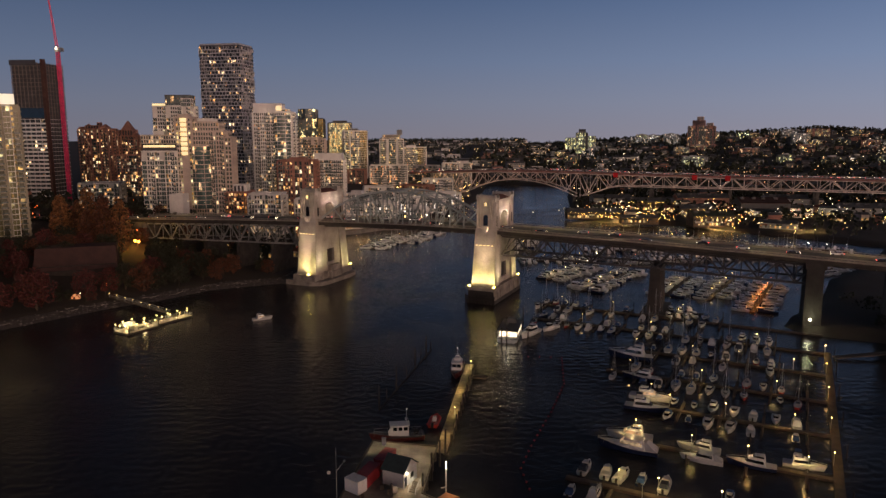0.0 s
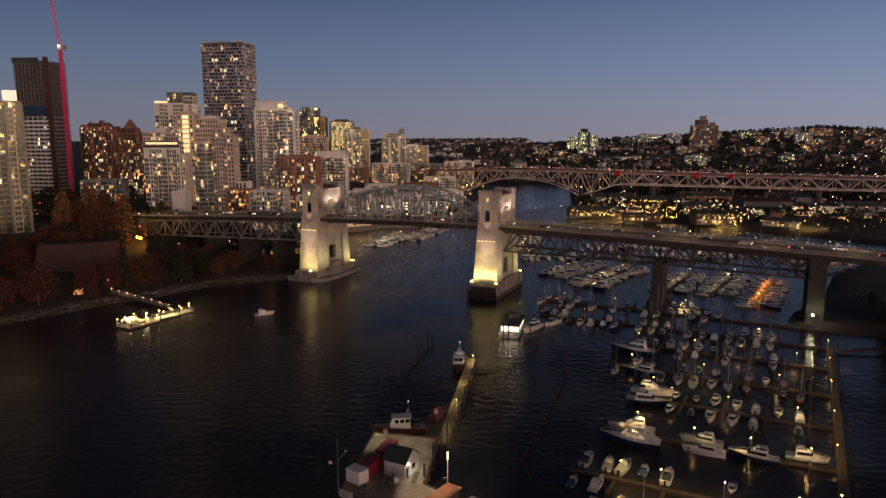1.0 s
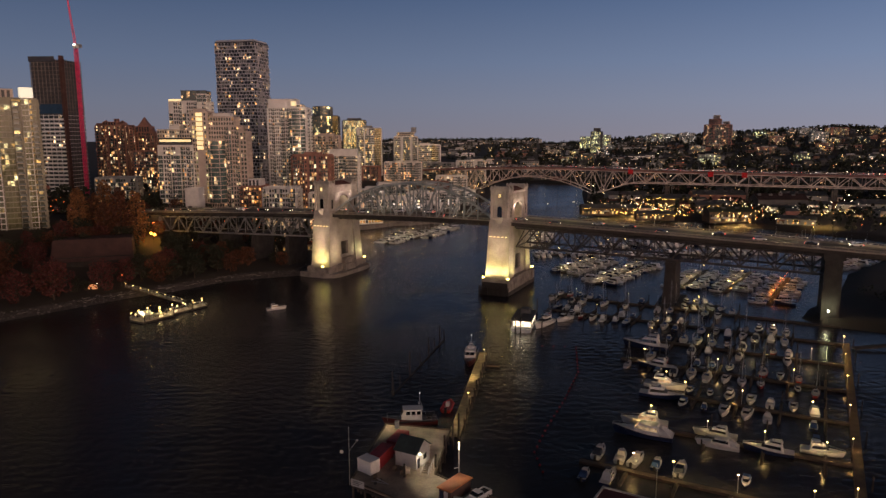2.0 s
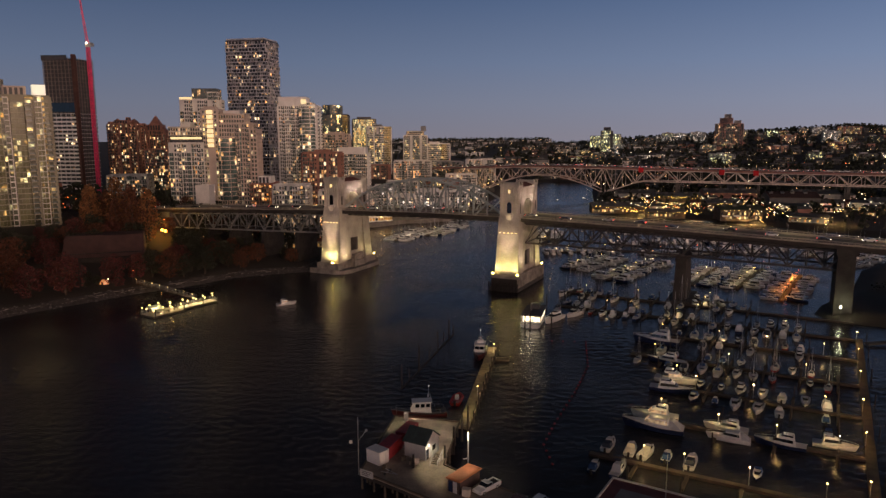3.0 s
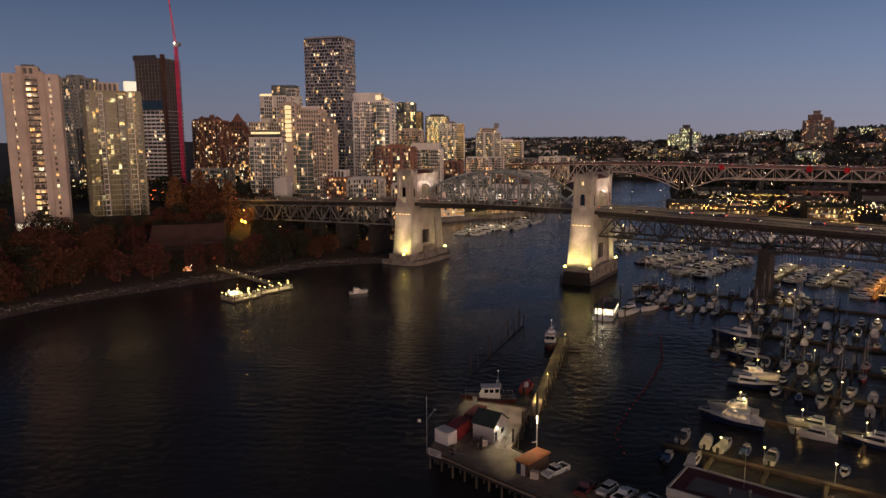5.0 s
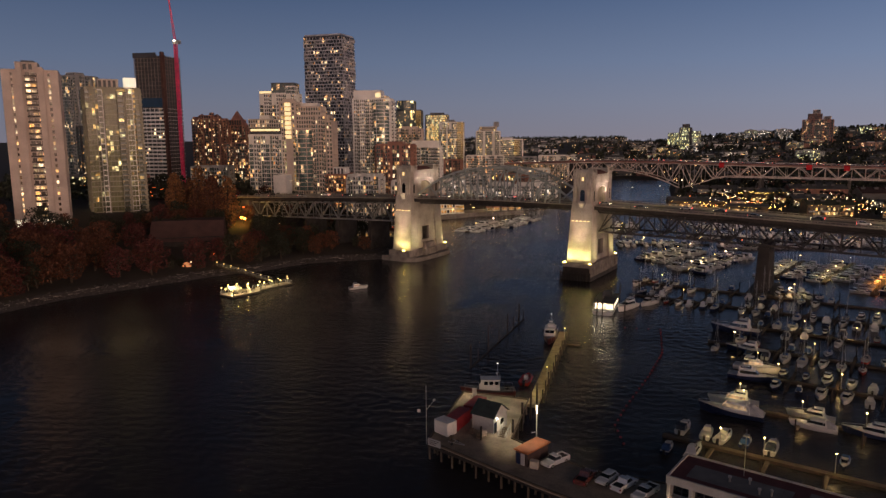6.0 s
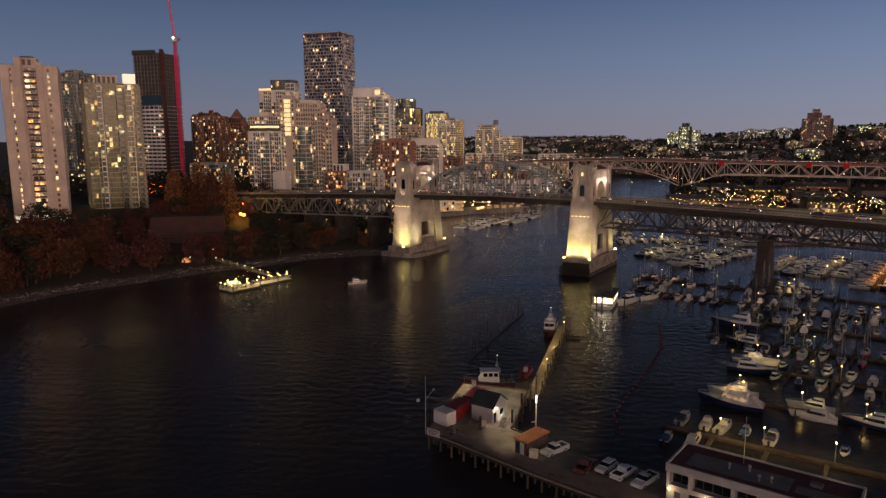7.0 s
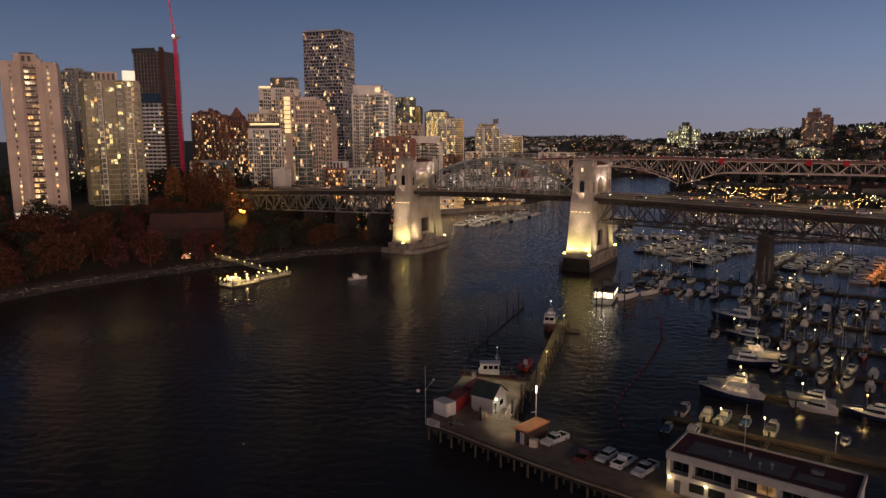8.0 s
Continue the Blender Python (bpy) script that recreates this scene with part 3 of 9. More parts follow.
def build_bridge():
    bridge = thing("arch_truss_bridge", "grey steel truss road bridge with two floodlit concrete towers", "bridge", BRIDGE_AT)
    stops = list(range(-420, 301, 12))
    d, road = Mesh(), Mesh()
    y0, y1 = DECK_Y
    sec = lambda s, a, b, lo, hi: [(s, a, deck_z(s) + lo), (s, b, deck_z(s) + lo), (s, b, deck_z(s) + hi), (s, a, deck_z(s) + hi)]
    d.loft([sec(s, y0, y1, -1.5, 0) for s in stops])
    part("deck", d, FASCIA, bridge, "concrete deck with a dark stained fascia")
    road.loft([sec(s, 1.2, 16.4, 0.0, 0.06) for s in stops])
    # the asphalt colour is raised to carry the sky's sheen on the road
    part("roadway", road, material("sky_sheen_asphalt", (0.105, 0.096, 0.088), 0.8, vary=0.35, size=5, bump=0.2), bridge, "asphalt carriageway paled for the sheen of the sky")
    for a, b in ((y0, 1.0), (16.6, y1)):
        part("sidewalk", Mesh().loft([sec(s, a, b, 0.0, 0.22) for s in stops]), RAIL, bridge)
    for a in (y0 + 0.05, 1.0, 16.4, y1 - 0.35):
        rail = Mesh()
        rail.loft([sec(s, a, a + 0.3, 1.05 if a != 1.0 and a != 16.4 else 0.7, 1.25 if a != 1.0 and a != 16.4 else 0.95) for s in stops])
        if a in (y0 + 0.05, y1 - 0.35):
            rail.loft([sec(s, a, a + 0.3, 0.2, 0.45) for s in stops])
            for s in range(-216, 200, 2):
                rail.box(s - 0.12, s + 0.12, a + 0.02, a + 0.28, deck_z(s) + 0.4, deck_z(s) + 1.1)
        part("railing", rail, RAIL, bridge, "concrete balustrade with a heavy top rail")
    girder = Mesh()
    for y in (3.5, 9.0, 14.5):
        girder.loft([sec(s, y, y + 0.5, -2.9, -1.5) for s in stops])
    for s in range(-216, 200, 6):
        girder.box(s - 0.2, s + 0.2, 0.6, 17.0, deck_z(s) - 2.6, deck_z(s) - 1.5)
    part("floor_framing", girder, STEEL, bridge, "dark steel floor beams below the deck")
    for s in TOWERS:
        build_tower(bridge, s)
    # side spans
    lower_r = lambda s: float(np.interp(s, [0, 64, 124], [20.2, 19.2, 17.4]))
    lower_l = lambda s: float(np.interp(s, [-217, -104], [15.6, 18.6]))
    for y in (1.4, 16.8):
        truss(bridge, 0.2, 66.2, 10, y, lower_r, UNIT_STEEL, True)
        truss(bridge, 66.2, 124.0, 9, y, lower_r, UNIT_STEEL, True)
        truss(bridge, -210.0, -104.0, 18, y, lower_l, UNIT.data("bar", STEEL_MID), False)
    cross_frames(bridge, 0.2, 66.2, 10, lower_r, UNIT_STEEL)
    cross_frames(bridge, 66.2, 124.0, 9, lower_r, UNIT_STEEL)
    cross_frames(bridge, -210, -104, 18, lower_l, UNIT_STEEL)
    # main through truss with a curved top chord
    n = 12
    a, b = TOWERS[1] + 5.2, TOWERS[0] - 5.2
    xs = [a + (b - a) * i / n for i in range(n + 1)]
    crown = lambda s: 32.6 + 14.2 * max(0.0, 1 - abs((s - (a + b) / 2) / ((b - a) / 2)) ** 2.2)
    for y in (0.2, 17.6):
        for i in range(n):
            u0, u1 = Vector((xs[i], y, crown(xs[i]))), Vector((xs[i + 1], y, crown(xs[i + 1])))
            l0, l1 = Vector((xs[i], y, deck_z(xs[i]) - 0.9)), Vector((xs[i + 1], y, deck_z(xs[i + 1]) - 0.9))
            part("top_chord", UNIT_PALE, None, bridge, m=bar(u0, u1, 0.75, 0.9))
            part("bottom_chord", UNIT_PALE, None, bridge, m=bar(l0, l1, 0.8, 1.3))
            if i:
                part("vertical", UNIT_PALE, None, bridge, m=bar(l0, u0, 0.55, 0.5))
            if 0 < i < n - 1:
                p, q = (u0, l1) if i < n // 2 else (l0, u1)
                part("diagonal", UNIT_PALE, None, bridge, m=bar(p, q, 0.5, 0.55))
                mid = (l0 + l1) / 2
                if 2 <= i <= n - 3:
                    part("sub_diagonal", UNIT_PALE, None, bridge, m=bar((p + q) / 2, mid, 0.35, 0.35))
    for i in range(2, n - 1):
        part("top_strut", UNIT_PALE, None, bridge, m=bar((xs[i], 0.2, crown(xs[i])), (xs[i], 17.6, crown(xs[i])), 0.5, 0.6))
        part("sway_strut", UNIT_PALE, None, bridge, m=bar((xs[i], 0.2, crown(xs[i]) - 3.2), (xs[i], 17.6, crown(xs[i]) - 3.2), 0.35, 0.35))
        if i < n - 2:
            for ya, yb in ((0.2, 17.6), (17.6, 0.2)):
                part("lateral_brace", UNIT_PALE, None, bridge, m=bar((xs[i], ya, crown(xs[i])), (xs[i + 1], yb, crown(xs[i + 1])), 0.3, 0.3))
        for ya, yb in ((0.2, 8.9), (17.6, 8.9)):
            part("sway_brace", UNIT_PALE, None, bridge, m=bar((xs[i], ya, crown(xs[i]) - 3.2), (xs[i], yb, crown(xs[i])), 0.25, 0.25))
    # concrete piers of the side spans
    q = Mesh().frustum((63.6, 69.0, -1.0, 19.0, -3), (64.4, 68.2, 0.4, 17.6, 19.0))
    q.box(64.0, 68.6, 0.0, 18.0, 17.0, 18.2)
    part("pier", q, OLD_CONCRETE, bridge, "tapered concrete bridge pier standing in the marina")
    part("pier_footing", Mesh().box(61.5, 71.5, -3.0, 21.0, -3, 1.0), TIDE, bridge)
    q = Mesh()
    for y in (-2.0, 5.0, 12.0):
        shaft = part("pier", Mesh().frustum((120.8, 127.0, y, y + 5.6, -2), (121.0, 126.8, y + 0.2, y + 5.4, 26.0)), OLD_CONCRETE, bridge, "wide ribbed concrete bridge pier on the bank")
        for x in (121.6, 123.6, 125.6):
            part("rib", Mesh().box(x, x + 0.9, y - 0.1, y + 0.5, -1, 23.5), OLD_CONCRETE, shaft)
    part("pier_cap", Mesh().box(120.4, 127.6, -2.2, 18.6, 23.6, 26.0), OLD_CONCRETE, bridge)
    part("abutment", Mesh().frustum((-226, -209, -2, 20, 0), (-224, -210, -1.5, 19.5, 24.6)), PIER_CONCRETE, bridge, "concrete abutment among the trees")
    for s in (150, 176, 202):
        part("pier", Mesh().box(s - 1, s + 1, 0, 17.5, 0, deck_z(s) - 1.5), PIER_CONCRETE, bridge)
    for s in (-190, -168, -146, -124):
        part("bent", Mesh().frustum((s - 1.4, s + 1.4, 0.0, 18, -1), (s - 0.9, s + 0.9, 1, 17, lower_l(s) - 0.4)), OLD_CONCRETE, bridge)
    return bridge


bridge = build_bridge()


def on_bridge(s, y, z):
    return BRIDGE_AT @ Vector((s, y, z))


FLOOD = (1.0, 0.82, 0.30)
for s, z, xs in ((TOWERS[0], 7.9, (-5.7, 5.7)), (TOWERS[1], 6.1, (2.5,))):
    for x in xs:
        lamp_spot(on_bridge(s + x * 0.8, -9.3, z - 0.4), on_bridge(s + x * 0.3, -5.6, 20), 5600 if len(xs) > 1 else 7600, 128, FLOOD, 0.6)
    lamp_spot(on_bridge(s - 1.0, -9.6, z - 0.4), on_bridge(s - 1.0, -5.6, 18), 1700, 128, FLOOD, 0.6)
    lamp_spot(on_bridge(s, -9.4, z), on_bridge(s, -5.8, 40), 60000, 44, (1.0, 0.68, 0.50), 0.3, 1.0)
    lamp_spot(on_bridge(s + 6.9, -3.2, z), on_bridge(s + 4.3, -1.5, 40), 15000, 50, (1.0, 0.68, 0.52))
    lamp_spot(on_bridge(s + 6.7, -1.0, z), on_bridge(s + 4.4, -1.5, 24), 3600, 110, FLOOD)
    lamp_spot(on_bridge(s + 6.6, 25.4, z), on_bridge(s + 3.5, 21.0, 22), 6000, 100, FLOOD)
    lamp_spot(on_bridge(s + 7.0, 18.4, z), on_bridge(s + 4.2, 17.5, 24), 2200, 110, FLOOD)
    lamp_spot(on_bridge(s + 7.5, 8.7, 32.5), on_bridge(s + 3.5, 8.7, 43), 16000, 120, (1.0, 0.70, 0.58))
    lamp_point(*on_bridge(s, 8.7, 39.2), 500, (1.0, 0.78, 0.34))

# ---- the far bridge ----
FAR_AT = Matrix.Translation((55.0, 800.0, 0)) @ pose(0, 0, 0, 0, 0, -22)
UNIT_FAR = UNIT.data("bar", STEEL_FAR)


def far_deck(s):
    return float(np.interp(s, [-360, -160, -84, 0, 50, 90, 150, 255, 390, 700], [12, 26.0, 31.0, 34.2, 34.8, 34.5, 33.4, 32.4, 32.2, 30.0]))


def far_lower(s):
    """The lower chord: arched over the channel, deepest at the two channel piers."""
    if -37 <= s <= 97:
        return 7.5 + 16.8 * (1 - abs((s - 30) / 67) ** 2.0)
    d = (-37 - s) if s < -37 else (s - 97)
    return 7.5 + (12.3 - 0.0) * smooth(d / 46) - (0 if s > 0 else 2.0 * smooth((d - 46) / 60))


# the red glow of tail-lights is put into the fascia's colour
RED_LIT_FASCIA = material("red_lit_fascia", (0.30, 0.16, 0.14), 0.7, vary=0.3, size=6)


def build_far_bridge():
    far = thing("cantilever_truss_bridge", "long buff steel cantilever truss bridge behind the towers", "bridge", FAR_AT)
    stops = [-360 + 20 * i for i in range(54)]
    sec = lambda s, a, b, lo, hi: [(s, a, far_deck(s) + lo), (s, b, far_deck(s) + lo), (s, b, far_deck(s) + hi), (s, a, far_deck(s) + hi)]
    part("deck", Mesh().loft([sec(s, -2, 25, -1.6, 0.2) for s in stops]), RED_LIT_FASCIA, far, "steel deck with a fascia coloured for the red traffic glow")
    part("roadway", Mesh().loft([sec(s, -0.5, 23.5, 0.2, 0.26) for s in stops]), ASPHALT, far)
    for y in (-1.9, 24.6):
        r = Mesh().loft([sec(s, y, y + 0.25, 1.1, 1.35) for s in stops])
        for s in range(-160, 560, 4):
            r.box(s - 0.1, s + 0.1, y, y + 0.2, far_deck(s) + 0.2, far_deck(s) + 1.2)
        part("railing", r, STEEL_FAR, far)
    step = 67.0 / 6
    for y in (0.0, 22.0):
        for i in range(-8, 42):
            s0, s1 = 30 + i * step, 30 + (i + 1) * step
            t0, t1 = Vector((s0, y, far_deck(s0) - 2.0)), Vector((s1, y, far_deck(s1) - 2.0))
            l0, l1 = Vector((s0, y, far_lower(s0))), Vector((s1, y, far_lower(s1)))
            part("bottom_chord", UNIT_FAR, None, far, m=bar(l0, l1, 0.9, 1.0))
            part("top_chord", UNIT_FAR, None, far, m=bar(t0, t1, 0.9, 1.0))
            part("vertical", UNIT_FAR, None, far, m=bar(l0, t0, 0.5, 0.5))
            p, q = (t0, l1) if i % 2 == 0 else (l0, t1)
            part("diagonal", UNIT_FAR, None, far, m=bar(p, q, 0.8, 0.8))
    for s in (-37, 97):
        part("pier", Mesh().frustum((s - 5, s + 5, -3, 26, -3), (s - 2.5, s + 2.5, 0, 23, 7.2)), PIER_CONCRETE, far, "heavy concrete channel pier")
    for s in (-104, 175, 252, 330, 408, 486):
        q = Mesh()
        for y in (0.0, 19.0):
            q.frustum((s - 2.0, s + 2.0, y - 0.5, y + 4.0, -1), (s - 1.4, s + 1.4, y, y + 3.2, far_lower(s) - 0.4))
        q.box(s - 1.4, s + 1.4, 0, 22, far_lower(s) - 2.6, far_lower(s) - 0.4)
        part("pier", q, PIER_CONCRETE, far)
    for s in (138.5, 217.5, 249):
        part("red_banner", Mesh().box(s - 2.5, s + 2.5, -2.5, -2.2, far_deck(s) - 4.4, far_deck(s) + 0.6), bpy.data.materials["red_banner"], far, "square red hanging panel on the fascia")


material("red_banner", (0.72, 0.02, 0.025), 0.7, vary=0.2, size=2)
build_far_bridge()

# ---- city towers ----
FACADE = {
    "pink": material("pinkish_precast_concrete", (0.58, 0.48, 0.42), 0.8, vary=0.2, size=8),
    "pale": material("pale_rendered_concrete", (0.76, 0.73, 0.69), 0.75, vary=0.2, size=8),
    "buff": material("buff_stone_cladding", (0.54, 0.47, 0.39), 0.8, vary=0.25, size=6),
    "brick": material("red_brown_brick", (0.36, 0.18, 0.14), 0.85, vary=0.3, size=4),
    "grey": material("grey_panel_cladding", (0.32, 0.32, 0.32), 0.7, vary=0.25, size=6),
    "dark": material("dark_metal_cladding", (0.06, 0.06, 0.065), 0.5, vary=0.3, size=5),
    "white": material("white_painted_concrete", (0.85, 0.82, 0.79), 0.7, vary=0.15, size=8),
    "frame": material("cool_grey_aluminium_panels", (0.44, 0.43, 0.46), 0.5, vary=0.15, size=8),
    "olive": material("olive_grey_aluminium", (0.30, 0.28, 0.2), 0.5, vary=0.2, size=8),
    "raw": material("raw_formed_concrete", (0.22, 0.19, 0.17), 0.9, vary=0.4, size=5),
}
GLASS = {}


def glass(share, hue="warm", power=1.2, tint=(0.03, 0.04, 0.045)):
    key = (share, hue, power, tint)
    if key not in GLASS:
        color = {"warm": (1.0, 0.56, 0.18), "gold": (1.0, 0.62, 0.16), "orange": (1.0, 0.42, 0.10), "white": (1.0, 0.8, 0.5), "green": (0.85, 0.85, 0.25)}[hue]
        GLASS[key] = lit_glass("lit_window_glass", min(1.0, share * 1.3), color, power * 2.3, tint)
    return GLASS[key]


def facade(wall, panes, bay_panes, rails, o, u, w, h, floors, bays, z0, zones, sill=0.42, pier=0.38, deep=0.35):
    """One face of a tower, zone by zone: w punched windows, s blank wall, g projecting glass bays, b balconies.
    o: corner at the ground, u: unit way along the face; outside is to the right of u."""
    n = Vector((u.y, -u.x, 0))
    bay, fl = w / bays, h / floors
    kinds = [zones[int(j * len(zones) / bays)] for j in range(bays)]

    def block(mesh, a, b, lo, hi, near, out):
        mesh.loft([[o + u * a + n * near + Vector((0, 0, z)), o + u * b + n * near + Vector((0, 0, z)), o + u * b + n * out + Vector((0, 0, z)), o + u * a + n * out + Vector((0, 0, z))] for z in (lo, hi)])

    def pane(mesh, p, q, lo, hi, out):
        mesh.poly([o + u * p + n * out + Vector((0, 0, lo)), o + u * q + n * out + Vector((0, 0, lo)), o + u * q + n * out + Vector((0, 0, hi)), o + u * p + n * out + Vector((0, 0, hi))])

    half = pier * bay / 2
    j = 0
    while j < bays:
        k = j
        while k < bays and kinds[k] == kinds[j]:
            k += 1
        a, b, kind = j * bay, k * bay, kinds[j]
        if kind == "s":
            block(wall, a, b, z0, z0 + h, 0, deep * 1.2)
        elif kind == "w":
            for e in range(j, k + 1):
                block(wall, max(e * bay - half, a), min(e * bay + half, b), z0, z0 + h, 0, deep)
            for i in range(floors + 1):
                block(wall, a, b, max(z0 + i * fl - sill * fl / 2, z0), min(z0 + i * fl + sill * fl / 2, z0 + h), 0, deep * 0.8)
            for i in range(floors):
                for e in range(j, k):
                    pane(panes, e * bay + half, (e + 1) * bay - half, z0 + (i + sill / 2) * fl, z0 + (i + 1 - sill / 2) * fl, 0.06)
        elif kind == "c":
            for i in range(floors + 1):
                block(wall, a, b, max(z0 + i * fl - 0.16, z0), min(z0 + i * fl + 0.2, z0 + h), 0, 0.3)
            count = max(1, round((b - a) / 1.3))
            step = (b - a) / count
            for e in range(count + 1):
                if e % 3 == 0:
                    block(wall, max(a + e * step - 0.1, a), min(a + e * step + 0.1, b), z0, z0 + h, 0, 0.34)
            for i in range(floors):
                for e in range(count):
                    pane(bay_panes, a + e * step + 0.05, a + (e + 1) * step - 0.05, z0 + i * fl + 0.2, z0 + (i + 1) * fl - 0.16, 0.08)
        elif kind == "g":
            top = h * (0.98 if (j + k) % 2 else 0.9)
            block(wall, a + 0.15, b - 0.15, z0, z0 + top, 0, 1.0)
            for i in range(int(top / fl) + 1):
                block(wall, a + 0.05, b - 0.05, z0 + i * fl - 0.22, z0 + i * fl + 0.22, 0, 1.25)
            count = max(1, round((b - a) / 1.5))
            step = (b - a - 0.3) / count
            for i in range(int(top / fl)):
                for e in range(count):
                    pane(bay_panes, a + 0.2 + e * step, a + 0.1 + (e + 1) * step, z0 + i * fl + 0.26, z0 + (i + 1) * fl - 0.26, 1.04)
            for e in (a, b - 0.24):
                block(wall, e, e + 0.24, z0, z0 + top, 0, 1.2)
        else:
            for e in (a, b - 0.3):
                block(wall, e, e + 0.3, z0, z0 + h, 0, 1.2)
            for i in range(floors):
                block(wall, a, b, z0 + i * fl - 0.13, z0 + i * fl + 0.13, 0, 1.7)
                block(rails, a, b, z0 + i * fl + 0.13, z0 + i * fl + 1.0, 1.6, 1.66)
                for e in range(j, k):
                    pane(panes, e * bay + 0.25, (e + 1) * bay - 0.25, z0 + i * fl + 0.3, z0 + (i + 1) * fl - 0.35, 0.06)
        j = k


ZONES = ("wgcbwbgwcgbw", "bgwwcgcwwgbb", "gcwwbbwsgccbw", "bwgbwcccwbgwb", "gwbscgcwwbbwg", "bgwbwscgcswbgb")
RAIL_GLASS = material("grey_green_rail_glass", (0.10, 0.125, 0.12), 0.2, vary=0.25, size=3, spec=0.6)
ZONE_PICK = random.Random(41)


def strip(x0, x1, z0, z1, step, parent):
    """A bright glazed stair strip, pane above pane."""
    n = int((z1 - z0) / step)
    for i in range(n):
        part("lit_pane", Mesh().box(x0, x1, -0.75, -0.3, z0 + i * step + 0.8, z0 + (i + 1) * step), BULB_STRIP, parent, "bright gold stair window")


BULB_STRIP = bulb("gold_lit_strip_glass", (1.0, 0.70, 0.26), 0.95)


def block_tower(x, y, width, depth, top, label, skin, turn=0.0, fl=2.75, bay=1.6, share=0.35, hue="warm", power=0.9,
                sill=0.4, pier=0.3, base=None, roof=(), name="apartment_tower", tint=(0.03, 0.04, 0.045), deep=0.35, category="tower building", group="", gold=None, zones=None, side_zones=None, bay_tint=(0.05, 0.07, 0.068), blocks=(), drums=(), rail=None):
    """A tower with its front (towards -y when turn is 0) centred at x, y; roof: boxes (x0, x1, y0, y1, height, skin) on top of it."""
    z0 = (land(x, y + depth / 2) if base is None else base) - 1.0
    m = Matrix.Translation((x, y, 0)) @ pose(0, 0, 0, 0, 0, turn)
    t = thing(name, label, category, m, group)
    h = top - z0
    floors, bays, sbays = max(2, round(h / fl)), max(2, round(width / bay)), max(2, round(depth / bay))
    front, flank = zones or ZONE_PICK.choice(ZONES), side_zones or ZONE_PICK.choice(ZONES)
    wall, panes, bay_panes, rails = Mesh(), Mesh(), Mesh(), Mesh()
    hw = width / 2
    wall.box(-hw, hw, 0, depth, z0, top)
    for o, u, w, n, zone in (((-hw, 0, 0), (1, 0, 0), width, bays, front), ((hw, 0, 0), (0, 1, 0), depth, sbays, flank), ((-hw, depth, 0), (0, -1, 0), depth, sbays, flank)):
        facade(wall, panes, bay_panes, rails, Vector(o), Vector(u), w, h, floors, n, z0, zone, sill, pier, deep)
    # wings and crowns: x0, x1, y0, y1, foot, top, skin and zones
    for a, b, c, d, lo, hi, sk, zone in blocks:
        if sk == "lit":
            part("lit_band", Mesh().box(a, b, c, d, lo, hi), BULB_STRIP, t, "brightly lit band")
            continue
        wing = wall if sk == skin else Mesh()
        wing.box(a, b, c, d, lo, hi)
        if zone:
            n_ = max(1, round((hi - lo) / fl))
            for o, u, w in (((a, c, 0), (1, 0, 0), b - a), ((b, c, 0), (0, 1, 0), d - c)):
                facade(wing, panes, bay_panes, rails, Vector(o), Vector(u), w, hi - lo, n_, max(1, round(w / bay)), lo, zone, sill, pier, deep)
        wing.box(a - 0.15, b + 0.15, c - 0.5, d + 0.15, hi, hi + 0.5)
        if wing is not wall:
            part("wing", wing, FACADE[sk], t)
    # rounded glass bays: centre, how far out, radius, foot, top
    for cx, cy, r, lo, hi in drums:
        n_ = max(2, round((hi - lo) / fl))
        seg = 9
        ang = [math.pi + math.pi * k / seg for k in range(seg + 1)]
        for i in range(n_ + 1):
            z = lo + i * (hi - lo) / n_
            wall.loft([[(cx + (r + 0.25) * math.cos(a), cy + (r + 0.25) * math.sin(a), zz) for a in ang] for zz in (z - 0.2, z + 0.22)])
        for i in range(n_):
            za, zb = lo + i * (hi - lo) / n_ + 0.22, lo + (i + 1) * (hi - lo) / n_ - 0.2
            for a0, a1 in zip(ang, ang[1:]):
                bay_panes.poly([(cx + r * math.cos(a0), cy + r * math.sin(a0), za), (cx + r * math.cos(a1), cy + r * math.sin(a1), za), (cx + r * math.cos(a1), cy + r * math.sin(a1), zb), (cx + r * math.cos(a0), cy + r * math.sin(a0), zb)])
        for a in ang[::3]:
            wall.beam((cx + r * math.cos(a), cy + r * math.sin(a), lo), (cx + r * math.cos(a), cy + r * math.sin(a), hi), 0.3)
    if bay_panes.f:
        part("bay_glazing", bay_panes, glass(round(share * 0.8, 2), hue, power, bay_tint), t, "projecting glass bays")["kind"] = "stuff"
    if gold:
        # mirror-like bays that throw back the evening sky, its gold gleam tinted in
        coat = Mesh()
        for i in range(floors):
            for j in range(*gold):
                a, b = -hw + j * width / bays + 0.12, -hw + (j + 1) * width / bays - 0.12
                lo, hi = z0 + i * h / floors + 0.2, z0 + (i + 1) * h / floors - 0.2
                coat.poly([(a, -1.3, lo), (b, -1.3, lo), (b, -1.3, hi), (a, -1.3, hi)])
        part("coated_glazing", coat, GLEAM_GLASS, t, "mirror-like glass bays tinted gold for the sunset gleam")["kind"] = "stuff"
    part("wall", wall, FACADE[skin], t)
    part("glazing", panes, glass(share, hue, power, tint), t, "rows of window panes, some lit warm")["kind"] = "stuff"
    if rails.f:
        part("balcony_front", rails, rail or RAIL_GLASS, t, "dark balcony fronts" if rail else "grey-green glass balcony fronts")["kind"] = "stuff"
    edge = Mesh()
